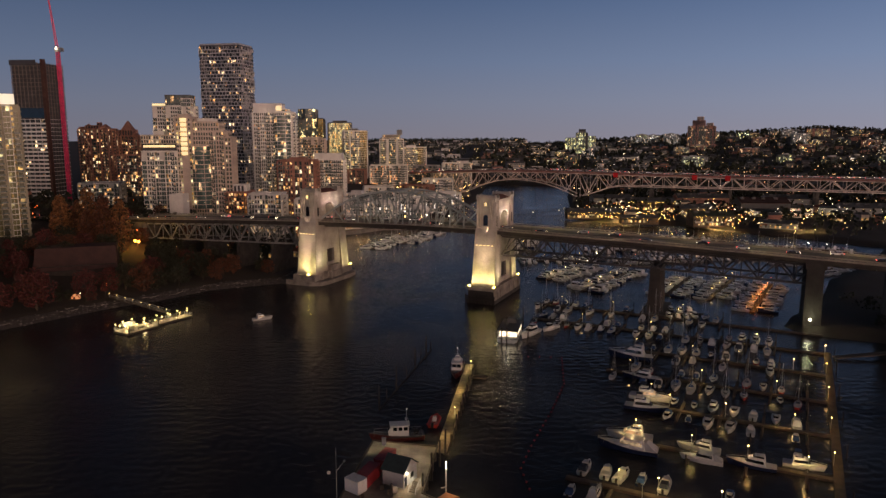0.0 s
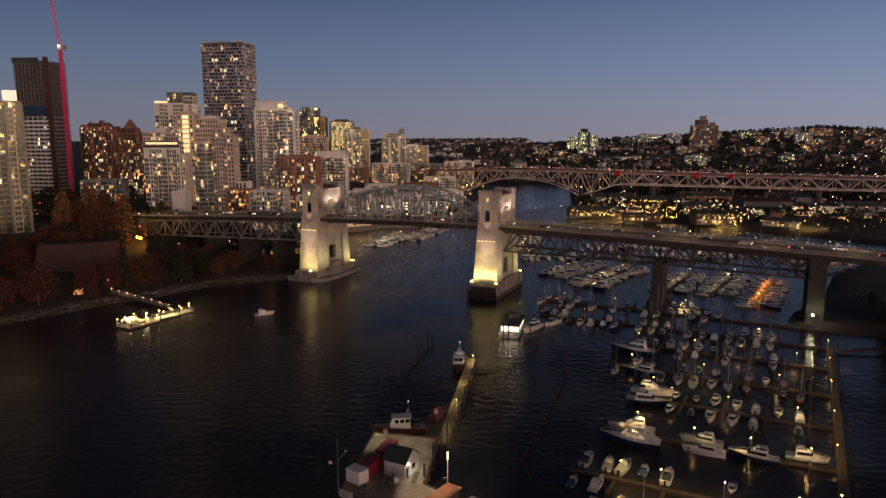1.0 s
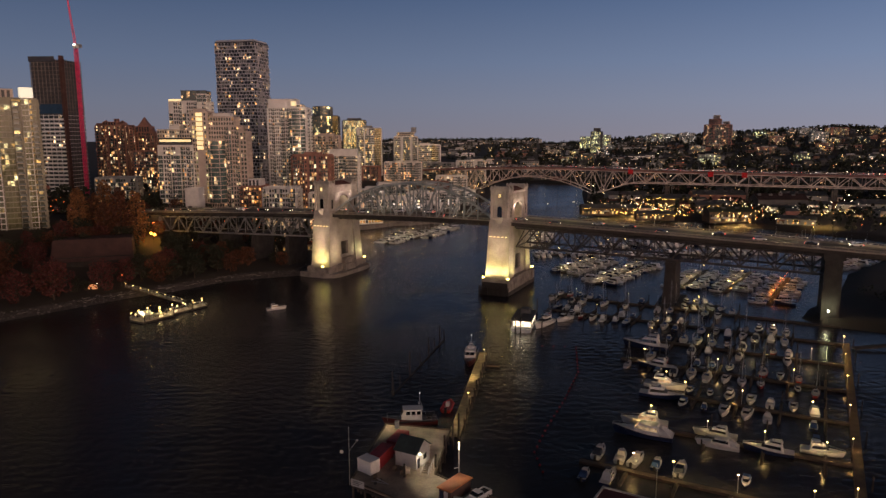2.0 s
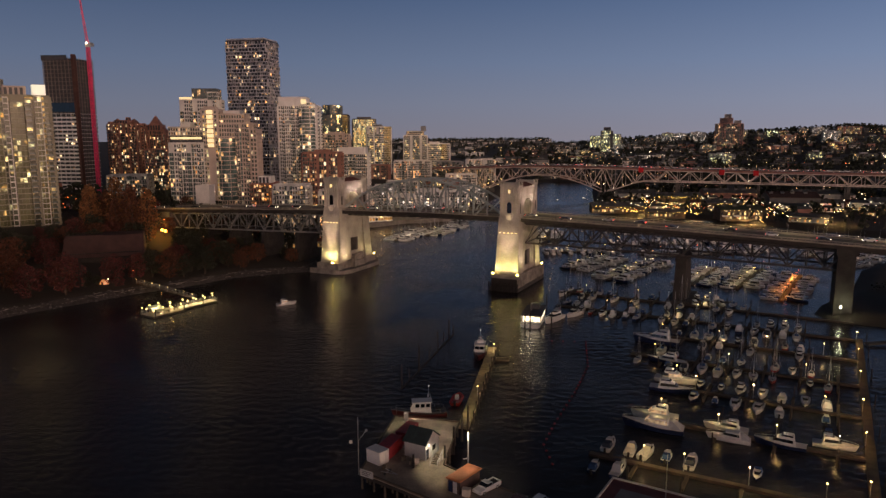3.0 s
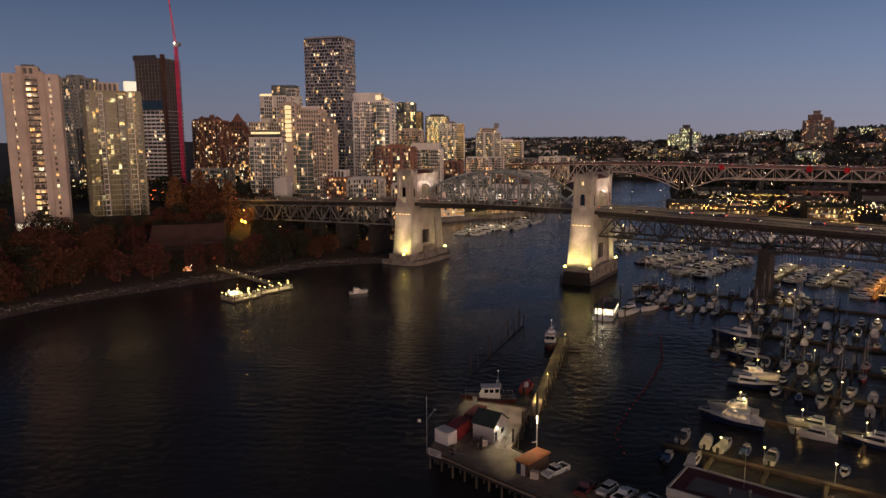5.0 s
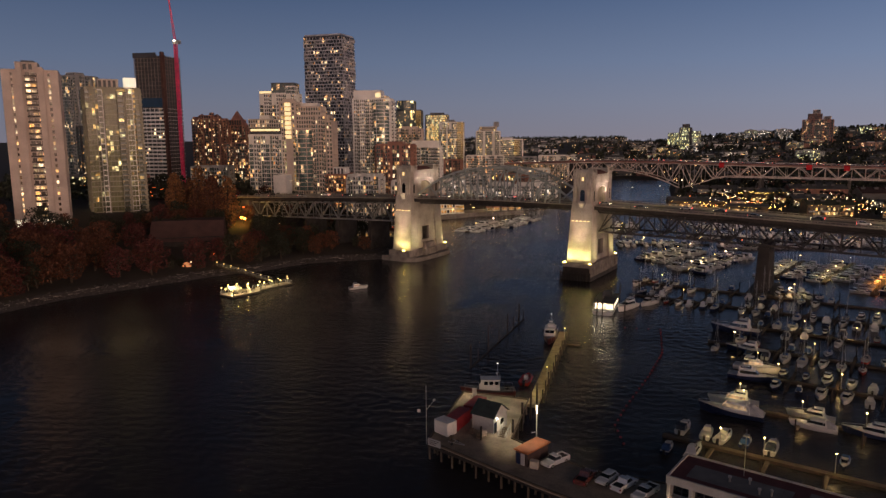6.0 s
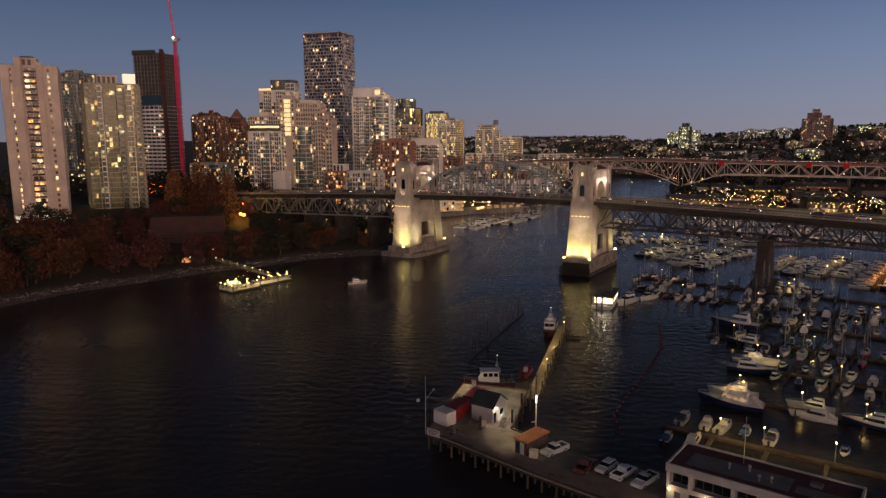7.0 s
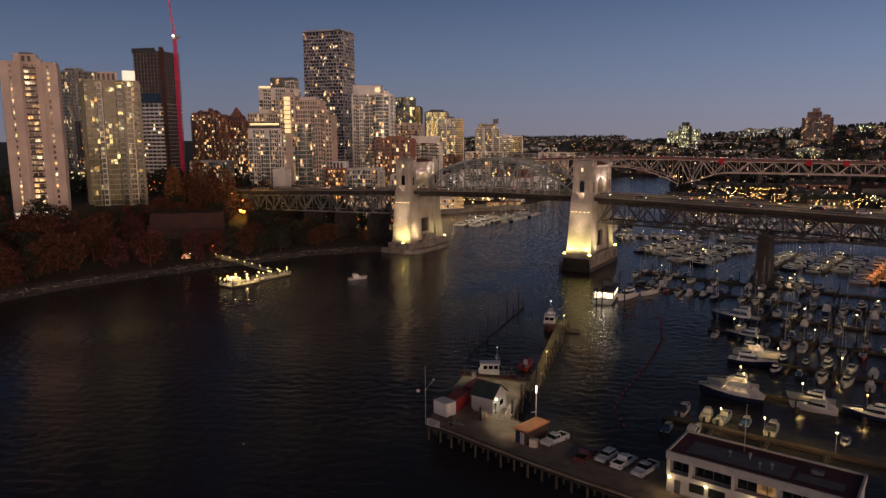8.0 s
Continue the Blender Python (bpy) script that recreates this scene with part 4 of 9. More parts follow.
    for a, b, c, d in ((-hw - 0.3, hw + 0.3, -0.3, 0.1), (-hw - 0.3, hw + 0.3, depth - 0.1, depth + 0.3), (-hw - 0.3, -hw + 0.1, 0.1, depth - 0.1), (hw - 0.1, hw + 0.3, 0.1, depth - 0.1)):
        edge.box(a, b, c, d, top - 0.2, top + 0.9)
    part("parapet", edge, FACADE[skin], t)
    for a, b, c, d, up, sk in roof:
        if sk == "peak":
            cx, cy = (a + b) / 2, (c + d) / 2
            part("roof_peak", Mesh().box(a, b, c, d, top - 0.1, top + up * 0.4).frustum((a - 0.3, b + 0.3, c - 0.3, d + 0.3, top + up * 0.4), (cx - 0.4, cx + 0.4, cy - 0.4, cy + 0.4, top + up)), FACADE[skin], t, "pointed brick roof turret")
            continue
        lit = sk.startswith("lit")
        r = part("penthouse", Mesh().box(a, b, c, d, top - 0.1, top + up), (BULB_STRIP if sk == "lit2" else BULB_PENT) if lit else FACADE[sk], t, "brightly lit glass penthouse" if lit else "")
        if not lit and up > 3:
            v = Mesh()
            for k in range(int((b - a) / 2.4)):
                v.box(a + 0.5 + k * 2.4, a + 1.9 + k * 2.4, c - 0.08, c + 0.05, top + 0.8, top + up - 0.8)
            part("louvres", v, FACADE["dark"], r)
    return t


# sunset gleam put into the glass: gold tint, some panes glowing gold
GLEAM_GLASS = lit_glass("gold_gleam_glass", 0.12, (1.0, 0.62, 0.16), 0.9, (0.11, 0.092, 0.04), 0.2, 1.0, 0.9)
BULB_PENT = bulb("lit_penthouse_glass", (1.0, 0.86, 0.6), 0.7)

# near left towers
left_tower = block_tower(-245.0, 318, 23.5, 22, 93.0, "pinkish concrete apartment tower with stacks of balconies", "pink", 33, fl=2.75, bay=2.42, share=0.55, hue="warm", power=1.3,
            pier=0.34, sill=0.45, base=17, rail=BRONZE, zones="swssbbbbswss", side_zones="swsws", blocks=((-11.75, -8.6, -1.0, 8, 16, 92.0, "pink", "sws"), (-5.8, -3.6, -1.6, 8, 16, 96.8, "pink", "s"), (3.0, 5.4, -1.6, 8, 16, 94.6, "pink", "s"), (8.6, 11.75, -0.8, 8, 16, 92.6, "pink", "sws")), roof=((-5.6, 3.6, 0.3, 12, 4.4, "pink"), (-3.6, 2.0, 3, 9, 5.4, "dark")), tint=(0.05, 0.035, 0.03))
for a, b in ((-11.0, -6.5), (-1.0, 5.0), (7.5, 11.4)):
    part("lobby_glazing", Mesh().box(a, b, -3.4, -1.9, 18.2, 21.4), BULB_PENT, left_tower, "brightly lit ground-floor lobby")
part("lobby_canopy", Mesh().box(-12, 12, -4.2, 0, 21.4, 21.8), FACADE["white"], left_tower)
block_tower(-231.0, 362, 27, 20, 87.5, "green-tinted glass apartment tower reflecting the evening sky", "olive", 37, fl=2.8, bay=2.2, share=0.22, hue="gold", power=0.9,
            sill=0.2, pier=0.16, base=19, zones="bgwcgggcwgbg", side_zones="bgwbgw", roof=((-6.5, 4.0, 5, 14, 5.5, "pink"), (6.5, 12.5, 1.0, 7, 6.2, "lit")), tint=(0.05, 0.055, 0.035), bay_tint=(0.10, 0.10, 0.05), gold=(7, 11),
            blocks=((-13.5, -9.0, -1.6, 8, 18, 80.0, "olive", "c"), (-7.4, -5.2, -2.0, 8, 18, 86.6, "pale", "w"), (2.0, 5.2, -2.2, 8, 18, 86.0, "olive", "b"), (6.4, 9.6, -2.6, 8, 18, 87.6, "pale", "c"), (10.8, 13.4, -1.4, 8, 18, 76.0, "olive", "b")))
block_tower(-400.0, 560, 26, 24, 113, "grey apartment tower with balconies", "grey", -10, fl=2.9, share=0.32, roof=((-4, 6, 6, 16, 3.5, "grey"),))
block_tower(-440.0, 640, 26, 24, 100, "grey glass apartment tower with many lit rooms", "grey", 10, share=0.48, roof=((-4, 6, 6, 16, 3.5, "grey"),))
block_tower(-352.0, 520, 24, 18, 70, "low dark apartment block behind trees", "dark", 0, share=0.26)
# brick towers
block_tower(-305.0, 620, 25, 20, 78, "red-brown brick apartment tower with a stepped top", "brick", 0, share=0.42, sill=0.5, pier=0.46, hue="warm", power=1.3, roof=((-8, 6, 3, 12, 3.6, "brick"), (-12, -7, -0.2, 9, 2.2, "brick"), (2, 5, 4, 8, 6, "brick"), (7, 12, 0, 8, 4.5, "peak"), (-12, -7, 9.5, 16, 5, "peak")))
block_tower(-287.0, 642, 22, 20, 72, "red-brown brick apartment tower with a pointed crown", "brick", 0, share=0.42, sill=0.5, pier=0.46, hue="warm", power=1.3, roof=((-6, 6, 2, 14, 6, "brick"), (-4.5, 4.5, 3, 12, 14, "peak"), (-10.5, -6.5, 0, 6, 4, "peak"), (6.5, 10.5, 0, 6, 4, "peak")))
block_tower(-264.0, 600, 24, 20, 56, "brown brick apartment block with lit rooms", "brick", 5, share=0.42, sill=0.5, pier=0.46, hue="warm", power=1.3)
block_tower(-272.0, 690, 18, 18, 66, "pale narrow apartment tower", "pale", 5, share=0.48)
# centre group by the bridge
block_tower(-180.1, 450, 22.0, 22, 62.3, "white-framed apartment tower with green glass and a lit crown floor", "pale", 4, share=0.2, zones="gwwbcwgcwwbg", side_zones="wbcgw", sill=0.34, pier=0.34, bay_tint=(0.07, 0.095, 0.09),
            blocks=((-10.6, 10.6, 0.6, 20, 62.3, 67.0, "dark", ""), (-10.8, 10.8, -0.3, 20, 67.6, 72.6, "buff", "w"), (-9.8, 9.8, 0.2, 0.55, 65.2, 66.6, "lit", ""), (-3.5, 3.0, 1, 10, 72.6, 75.0, "pale", "")))
block_tower(-198.1, 522, 27.0, 20, 93.6, "pale gridded apartment tower with a bright roof band and dark crown", "pale", 4, share=0.24, zones="gwwbgwwwbgwb", side_zones="wgbww", sill=0.36, pier=0.34,
            blocks=((-13.5, -4.6, -0.4, 4, 94.2, 95.6, "lit", ""), (-4.4, 13.4, 0.4, 14, 93.6, 101.4, "dark", "c"), (7.0, 13.8, -0.3, 8, 93.6, 99.0, "pale", "c")))
stair_tower = block_tower(-164.9, 452, 9, 18, 83.8, "slim pinkish stair tower with a bright glazed strip", "pink", 4, zones="wsssw", share=0.5, hue="gold", blocks=((-3.6, 3.6, 1, 8, 83.8, 85.6, "pink", ""),))
strip(-1.7, 2.2, 59.5, 83.5, 3.0, stair_tower)
block_tower(-151.0, 455, 21, 22, 75.0, "pinkish stone apartment tower with rounded green glass bays", "pink", 4, share=0.22, zones="wwwwwwwbgwwb", side_zones="wgbbgw", tint=(0.05, 0.065, 0.06), bay_tint=(0.07, 0.105, 0.1), sill=0.36, pier=0.36,
            blocks=((-9.4, 7.3, 1.0, 16, 75.0, 81.0, "pink", "w"), (-6.4, 4.3, 3.0, 12, 81.0, 83.0, "pale", ""), (10.5, 14.4, 2.0, 18, 25.0, 71.4, "pink", "w")), drums=((-4.2, -0.3, 5.6, 26.0, 65.8),))
block_tower(-129.5, 541, 28, 24, 90.0, "white apartment tower with green glass and rounded balconies", "white", 3, share=0.24, zones="wbwwbwbbbbbb", side_zones="bbgcbb", tint=(0.06, 0.075, 0.065), bay_tint=(0.08, 0.11, 0.1), sill=0.36, pier=0.42,
            blocks=((-14, 7.4, 0.4, 16, 90.0, 96.2, "white", ""), (7.4, 11.6, 0.6, 14, 90.0, 92.2, "white", "c"), (3.2, 7.0, 0.1, 0.6, 91.6, 94.6, "lit", "")), drums=((7.6, -0.2, 6.2, 22.0, 87.6),))
block_tower(-100.0, 480, 24, 18, 55.5, "red brick apartment block with warm lit rooms", "brick", 0, share=0.55, sill=0.52, pier=0.46, hue="warm", power=1.4, roof=((-5, 6, 4, 12, 2.4, "brick"),))
block_tower(-134.0, 455, 13.5, 18, 36.1, "red brick mid-rise block with a white roof house", "brick", 0, share=0.48, hue="orange", power=1.3, roof=((-2.0, 6.6, 1, 10, 5.2, "white"),))
block_tower(-107.8, 425, 19.5, 14, 37.2, "low pale apartment block beside the bridge", "pale", 0, share=0.40)
block_tower(-84.0, 440, 18, 14, 33.0, "low white waterfront block with lit flats", "white", -10, share=0.48, hue="orange", power=1.5)
block_tower(-92.0, 575, 20, 14, 20.0, "white stepped waterfront apartments with warm lamps", "white", -12, share=0.64, hue="orange", power=1.6, roof=((-7, 3, 4, 12, 3.2, "white"),))
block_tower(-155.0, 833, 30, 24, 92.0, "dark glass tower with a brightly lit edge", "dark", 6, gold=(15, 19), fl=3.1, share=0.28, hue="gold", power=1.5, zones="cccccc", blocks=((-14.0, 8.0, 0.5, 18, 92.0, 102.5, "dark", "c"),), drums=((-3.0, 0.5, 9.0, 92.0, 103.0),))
# nearly all panes emit gold, standing in for the sunset's reflection
block_tower(-131.2, 908, 28.5, 24, 88.5, "dark tower with glazing that glows gold for the reflected sunset", "dark", 10, zones="ccccccb", share=0.97, hue="gold", power=0.75, roof=((-9, 9, 2, 18, 3.2, "dark"),))
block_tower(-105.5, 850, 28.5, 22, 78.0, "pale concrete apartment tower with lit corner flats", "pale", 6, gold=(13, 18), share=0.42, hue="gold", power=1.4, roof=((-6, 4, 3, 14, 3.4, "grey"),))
block_tower(-130.0, 700, 25, 20, 69.0, "pinkish concrete apartment tower", "pink", 4, share=0.42, roof=((-8, 8, 3, 14, 2.6, "pink"),))
block_tower(-97.0, 600, 24.5, 18, 52.2, "white glazed apartment tower with a plain white crown", "white", 2, share=0.3, zones="bbbccbbbb", blocks=((-11.6, 11.6, 0.2, 14, 52.2, 57.4, "white", ""),), tint=(0.06, 0.07, 0.065))
block_tower(-67.8, 937, 30, 24, 68.0, "pale apartment tower with a roof antenna", "pale", 5, share=0.26, hue="gold", power=1.1, zones="bbscccsbb", blocks=((-12, 11, 1, 16, 68.0, 73.6, "buff", "w"), (7.0, 14.0, 2, 3, 73.6, 80.0, "grey", "")))
block_tower(-38.0, 950, 30, 22, 57.0, "white apartment block with long balconies and lit end flats", "white", 4, share=0.3, gold=(12, 17), hue="gold", power=1.2, zones="bbbbbccbb", roof=((-12, 2, 4, 12, 3.0, "white"),))
block_tower(-160.0, 640, 30, 22, 52.0, "grey apartment block between towers", "grey", 0, share=0.40)
block_tower(-218.0, 600, 30, 20, 74.0, "grey stone apartment tower", "pale", 0, share=0.40)
for x, y, w, top, sk in ((-58, 640, 26, 26, "pale"), (-28, 690, 30, 24, "brick"), (-6, 760, 32, 26, "pale"), (6, 860, 36, 30, "buff"), (-60, 780, 40, 40, "pale"), (-100, 760, 30, 36, "brick"), (-22, 870, 30, 36, "grey"), (20, 1000, 40, 34, "pale"),
                         (-330, 460, 30, 34, "dark"), (-300, 480, 22, 33, "brick"), (-235, 480, 26, 40, "grey")):
    block_tower(x, y, w, 18, top, "low waterfront block with lit rooms", sk, random.uniform(-15, 15), share=0.3, hue=random.choice(("orange", "warm", "gold")), power=1.1, name="waterfront_block", category="building", group="low blocks of the far shore")
for x, y, w, top, turn in ((-54, 592, 22, 16, -20), (-34, 614, 22, 19, -14), (-12, 640, 24, 17, -10), (-74, 590, 16, 24, -16), (-24, 598, 14, 11, -24), (4, 690, 24, 16, -8)):
    block_tower(x, y, w, 12, top, "white terraced waterfront apartments with lit balconies", "white", turn, share=0.34, hue="white", power=1.1, zones="bbwbbgbb", name="waterfront_block", category="building", group="white terraces of the north shore", roof=((-w / 2 + 3, w / 2 - 4, 3, 10, 2.8, "white"),))
block_tower(-161.8, 425, 7.6, 10, 36.6, "small plain pale lift tower", "pale", 0, zones="s", side_zones="s", share=0.08)


def stepped_glass_tower(x, y, width, depth, top, turn):
    """The tall tower: pale slab edges on every floor, staggered fins and boxes that step in and out."""
    z0 = land(x, y) - 1
    t = thing("office_skyscraper", "tallest glass tower wrapped in pale stepping window boxes", "skyscraper", Matrix.Translation((x, y, 0)) @ pose(0, 0, 0, 0, 0, turn))
    hw, fl = width / 2, 2.85
    floors = int((top - z0) / fl)
    core, panes, frames = Mesh(), Mesh(), Mesh()
    core.box(-hw, hw, 0, depth, z0, top - 0.5)
    rng = random.Random(7)
    for (o, u, w) in ((Vector((-hw, 0, 0)), Vector((1, 0, 0)), width), (Vector((hw, 0, 0)), Vector((0, 1, 0)), depth)):
        n = Vector((u.y, -u.x, 0))
        P = lambda s, r, z: o + u * s + n * r + Vector((0, 0, z))
        block = lambda a, b, lo, hi, out: frames.loft([[P(a, 0, z), P(b, 0, z), P(b, out, z), P(a, out, z)] for z in (lo, hi)])
        bays = round(w / 1.5)
        bay = w / bays
        for i in range(floors):
            lo, hi = z0 + i * fl, z0 + (i + 1) * fl
            block(0, w, lo - 0.3, lo + 0.3, 0.5)
            for j in range(bays):
                a, b = j * bay, (j + 1) * bay
                panes.poly([P(a + 0.1, 0.06, lo + 0.3), P(b - 0.1, 0.06, lo + 0.3), P(b - 0.1, 0.06, hi - 0.3), P(a + 0.1, 0.06, hi - 0.3)])
                if (j + i) % 2:
                    block(a - 0.14, a + 0.14, lo + 0.3, hi - 0.3, 0.45)
                if rng.random() < 0.3:
                    wide = min(b + bay * rng.choice((0, 1)), w)
                    block(a, wide, lo - 0.36, lo + 0.5, 1.2)
                    block(a, a + 0.25, lo + 0.5, hi - 0.3, 1.2)
    part("core", core, FACADE["dark"], t)
    part("glazing", panes, glass(0.085, "warm", 1.1, (0.02, 0.022, 0.028)), t, "dark glazing with scattered lit rooms")["kind"] = "stuff"
    part("box_framing", frames, FACADE["frame"], t, "pale stepping frames round the windows")["kind"] = "stuff"
    part("parapet", Mesh().box(-hw + 0.5, hw - 0.5, 0.5, depth - 0.5, top - 0.6, top + 0.8), FACADE["frame"], t)
    part("lit_strip", Mesh().box(hw - 9.0, hw - 6.8, -1.3, 0.0, 33, 58), BULB_STRIP, t, "bright gold lit stair strip")


stepped_glass_tower(-186.4, 603, 36.0, 25.0, 147.5, -11)


def unfinished_tower():
    """Tower under construction: bare slabs and columns above, pale glazing frames below, dark side."""
    m = Matrix.Translation((-319.3, 552, 0)) @ pose(0, 0, 0, 0, 0, -4)
    t = thing("unfinished_tower", "dark tower under construction with bare slabs and netting", "tower building", m)
    z0, top, w, d, fl = 26.0, 128.2, 25.0, 26.0, 3.1
    part("core", Mesh().box(-w / 2 + 0.6, w / 2 + 0.6, 1.2, d - 0.6, z0, top - 1), FACADE["dark"], t)
    n = int((top - z0) / fl)
    for i in range(n + 1):
        part("slab", Mesh().box(-w / 2, w / 2 + 1.4, 0, d, z0 + i * fl - 0.14, z0 + i * fl + 0.14), FACADE["raw"] if i > n * 0.6 else FACADE["white"], t)
    panes = Mesh()
    for k in range(9):
        x = -w / 2 + 0.4 + k * (w - 0.8) / 8
        part("column", Mesh().box(x - 0.2, x + 0.2, 0.3, 0.9, z0, top), FACADE["raw"], t)
    lower = Mesh()
    for k in range(7):
        x = -w / 2 + k * w / 6
        lower.box(x - 0.14, x + 0.14, -0.3, 0.1, z0, z0 + n * 0.6 * fl)
    for i in range(int(n * 0.6)):
        lower.box(-w / 2, w / 2, -1.2, 0.1, z0 + i * fl - 0.7, z0 + i * fl + 0.65)
        for k in range(12):
            x = -w / 2 + k * w / 12
            panes.poly([(x + 0.2, 0.12, z0 + i * fl + 0.4), (x + w / 12 - 0.2, 0.12, z0 + i * fl + 0.4), (x + w / 12 - 0.2, 0.12, z0 + (i + 1) * fl - 0.45), (x + 0.2, 0.12, z0 + (i + 1) * fl - 0.45)])
    part("cladding_frame", lower, FACADE["white"], t, "white window frames on the finished floors")["kind"] = "stuff"
    part("glazing", panes, glass(0.05, "warm", 1.5), t)["kind"] = "stuff"
    part("netting", Mesh().box(-w / 2 - 0.05, w / 2, -0.1, 0.05, z0 + n * 0.6 * fl + 0.6, z0 + n * 0.68 * fl), material("blue_netting", (0.02, 0.06, 0.12), 0.9, vary=0.3, size=3), t, "blue construction netting")
    side = Mesh()
    for k in range(8):
        y = 0.3 + k * (d - 0.8) / 7
        part("column", Mesh().box(w / 2 + 0.9, w / 2 + 1.3, y - 0.2, y + 0.2, z0, top), FACADE["raw"], t)
    side.box(w / 2 - 0.4, w / 2 + 1.6, -0.5, 3.2, z0, top + 2)
    part("hoist_shaft", side, material("rust_red_formwork", (0.10, 0.045, 0.035), 0.9, vary=0.4, size=4), t, "rust-red formwork and hoist shaft")
    part("top_netting", Mesh().box(-w / 2 - 0.2, w / 2 - 4, -0.3, -0.1, top - 2.5, top + 1.5), FACADE["dark"], t)


unfinished_tower()


def tower_crane():
    # the pink-red light of strip lamps is put into the steel's colour
    red = material("pink_lit_crane_steel", (0.82, 0.05, 0.16), 0.5, vary=0.3, size=3)
    c = thing("tower_crane", "slender tower crane, coloured as if lit pink-red, beside the unfinished tower", "crane", Matrix.Translation((-282.4, 531, 0)))
    mast = Mesh()
    z0, z1, r = 24.0, 134.0, 0.9
    for sx in (-r, r):
        for sy in (-r, r):
            mast.beam((sx, sy, z0), (sx, sy, z1), 0.5)
    for i in range(int((z1 - z0) / 2.2)):
        z = z0 + i * 2.2
        mast.beam((-r, -r, z), (r, -r, z + 2.2), 0.22).beam((r, -r, z), (r, r, z + 2.2), 0.22).beam((-r, -r, z), (r, -r, z), 0.22)
    part("mast", mast, red, c, "lattice mast coloured for pink-red lighting")
    part("cab", Mesh().box(-1.3, 1.3, -1.8, 1.2, 133, 136), CABIN, c, "pale operator cab")
    jib = Mesh()
    jib.beam((-1.0, 0, 136), (-4.5, -2, 190), 0.5).beam((0.6, 0, 136), (-4.5, -2, 190), 0.5)
    for i in range(18):
        a, b = i / 18, (i + 1) / 18
        P = lambda k, x: (x + (-4.5 - x) * k, -2 * k, 136 + 54 * k)
        jib.beam(P(a, -1.0), P(b, 0.6), 0.25).beam(P(b, -1.0), P(b, 0.6), 0.22)
    part("jib", jib, red, c, "raised lattice jib coloured for pink-red lighting")
    part("counterweight", Mesh().box(-1.2, 1.2, 1.5, 6.5, 134, 136.5), FACADE["grey"], c)
    part("work_light", Mesh().ball((0, -2.0, 135.6), 0.7), BULB_WHITE, c)


tower_crane()

# ---- boats ----
def hull_mesh(L, B, free, draft=0.5, bow=1.25, stern=0.86, fine=0.62, rake=0.09):
    """A lofted hull, bow towards +y; the sheer rises towards the bow."""
    rings = []
    for i in range(11):
        t = i / 10
        half = B / 2 * (stern + (1 - stern) * smooth(t / 0.35)) if t < 0.4 else B / 2 * max(0.02, 1 - ((t - 0.4) / 0.6) ** (1.6 + fine))
        top = free * (1 + (bow - 1) * smooth((t - 0.25) / 0.75))
        y = -L / 2 + L * t
        low = y - (rake * L if t == 1 else rake * L * max(0, (t - 0.6) / 0.4))
        rings.append([(-half, y, top), (-half * 0.9, (y + low) / 2, top * 0.3), (-half * 0.5, low, -draft), (half * 0.5, low, -draft), (half * 0.9, (y + low) / 2, top * 0.3), (half, y, top)])
    return Mesh().loft(rings)


def deckhouse(y0, y1, w0, w1, z0, z1, front=0.8, back=0.15, slim=0.86):
    """A cabin block with a raked front and leaning sides, bow towards +y."""
    m = Mesh()
    m.loft([[(-w0 / 2, y0, z0), (w0 / 2, y0, z0), (w1 / 2, y1, z0), (-w1 / 2, y1, z0)],
            [(-w0 / 2 * slim, y0 + back, z1), (w0 / 2 * slim, y0 + back, z1), (w1 / 2 * slim, y1 - front, z1), (-w1 / 2 * slim, y1 - front, z1)]])
    return m


def window_band(y0, y1, w0, w1, z0, z1, front=0.8, back=0.15, slim=0.86, lo=0.35, hi=0.8, out=0.03):
    """A dark glass band round a cabin block, set just proud of its sides and front."""
    m = Mesh()
    def at(k, s, f):
        z = z0 + (z1 - z0) * k
        sl = 1 + (slim - 1) * k
        y = (y0 + back * k) if f == 0 else (y1 - front * k)
        w = w0 if f == 0 else w1
        return Vector((s * (w / 2 * sl + out), y + (out if f else 0), z))
    # one strip round both sides and the front
    path = [(-1, 0.08), (-1, 0.36), (-1, 0.66), (-1, 0.96), (1, 0.96), (1, 0.66), (1, 0.36), (1, 0.08)]
    low = [at(lo, s, 0).lerp(at(lo, s, 1), t) for s, t in path]
    high = [at(hi, s, 0).lerp(at(hi, s, 1), t) for s, t in path]
    low[3].y, low[4].y = at(lo, 1, 1).y, at(lo, 1, 1).y
    high[3].y, high[4].y = at(hi, 1, 1).y, at(hi, 1, 1).y
    m.loft([high, low], close=False, caps=False)
    return m


def deck_mesh(L, B, free, bow=1.25, stern=0.86, fine=0.62, inset=0.12):
    m, left, right = Mesh(), [], []
    for i in range(11):
        t = i / 10
        half = B / 2 * (stern + (1 - stern) * smooth(t / 0.35)) if t < 0.4 else B / 2 * max(0.02, 1 - ((t - 0.4) / 0.6) ** (1.6 + fine))
        z = free * (1 + (bow - 1) * smooth((t - 0.25) / 0.75)) + 0.02
        y = -L / 2 + L * t * 0.995
        left.append((-max(half - inset, 0.01), y, z))
        right.append((max(half - inset, 0.01), y, z))
    for i in range(10):
        m.poly([left[i], right[i], right[i + 1], left[i + 1]])
        m.poly([tuple(Vector(left[i]) + Vector((0, 0, -0.01))), tuple(Vector(left[i + 1]) + Vector((0, 0, -0.01))), tuple(Vector(left[i + 1]) + Vector((0, 0, 0.1))), tuple(Vector(left[i]) + Vector((0, 0, 0.1)))])
    return m


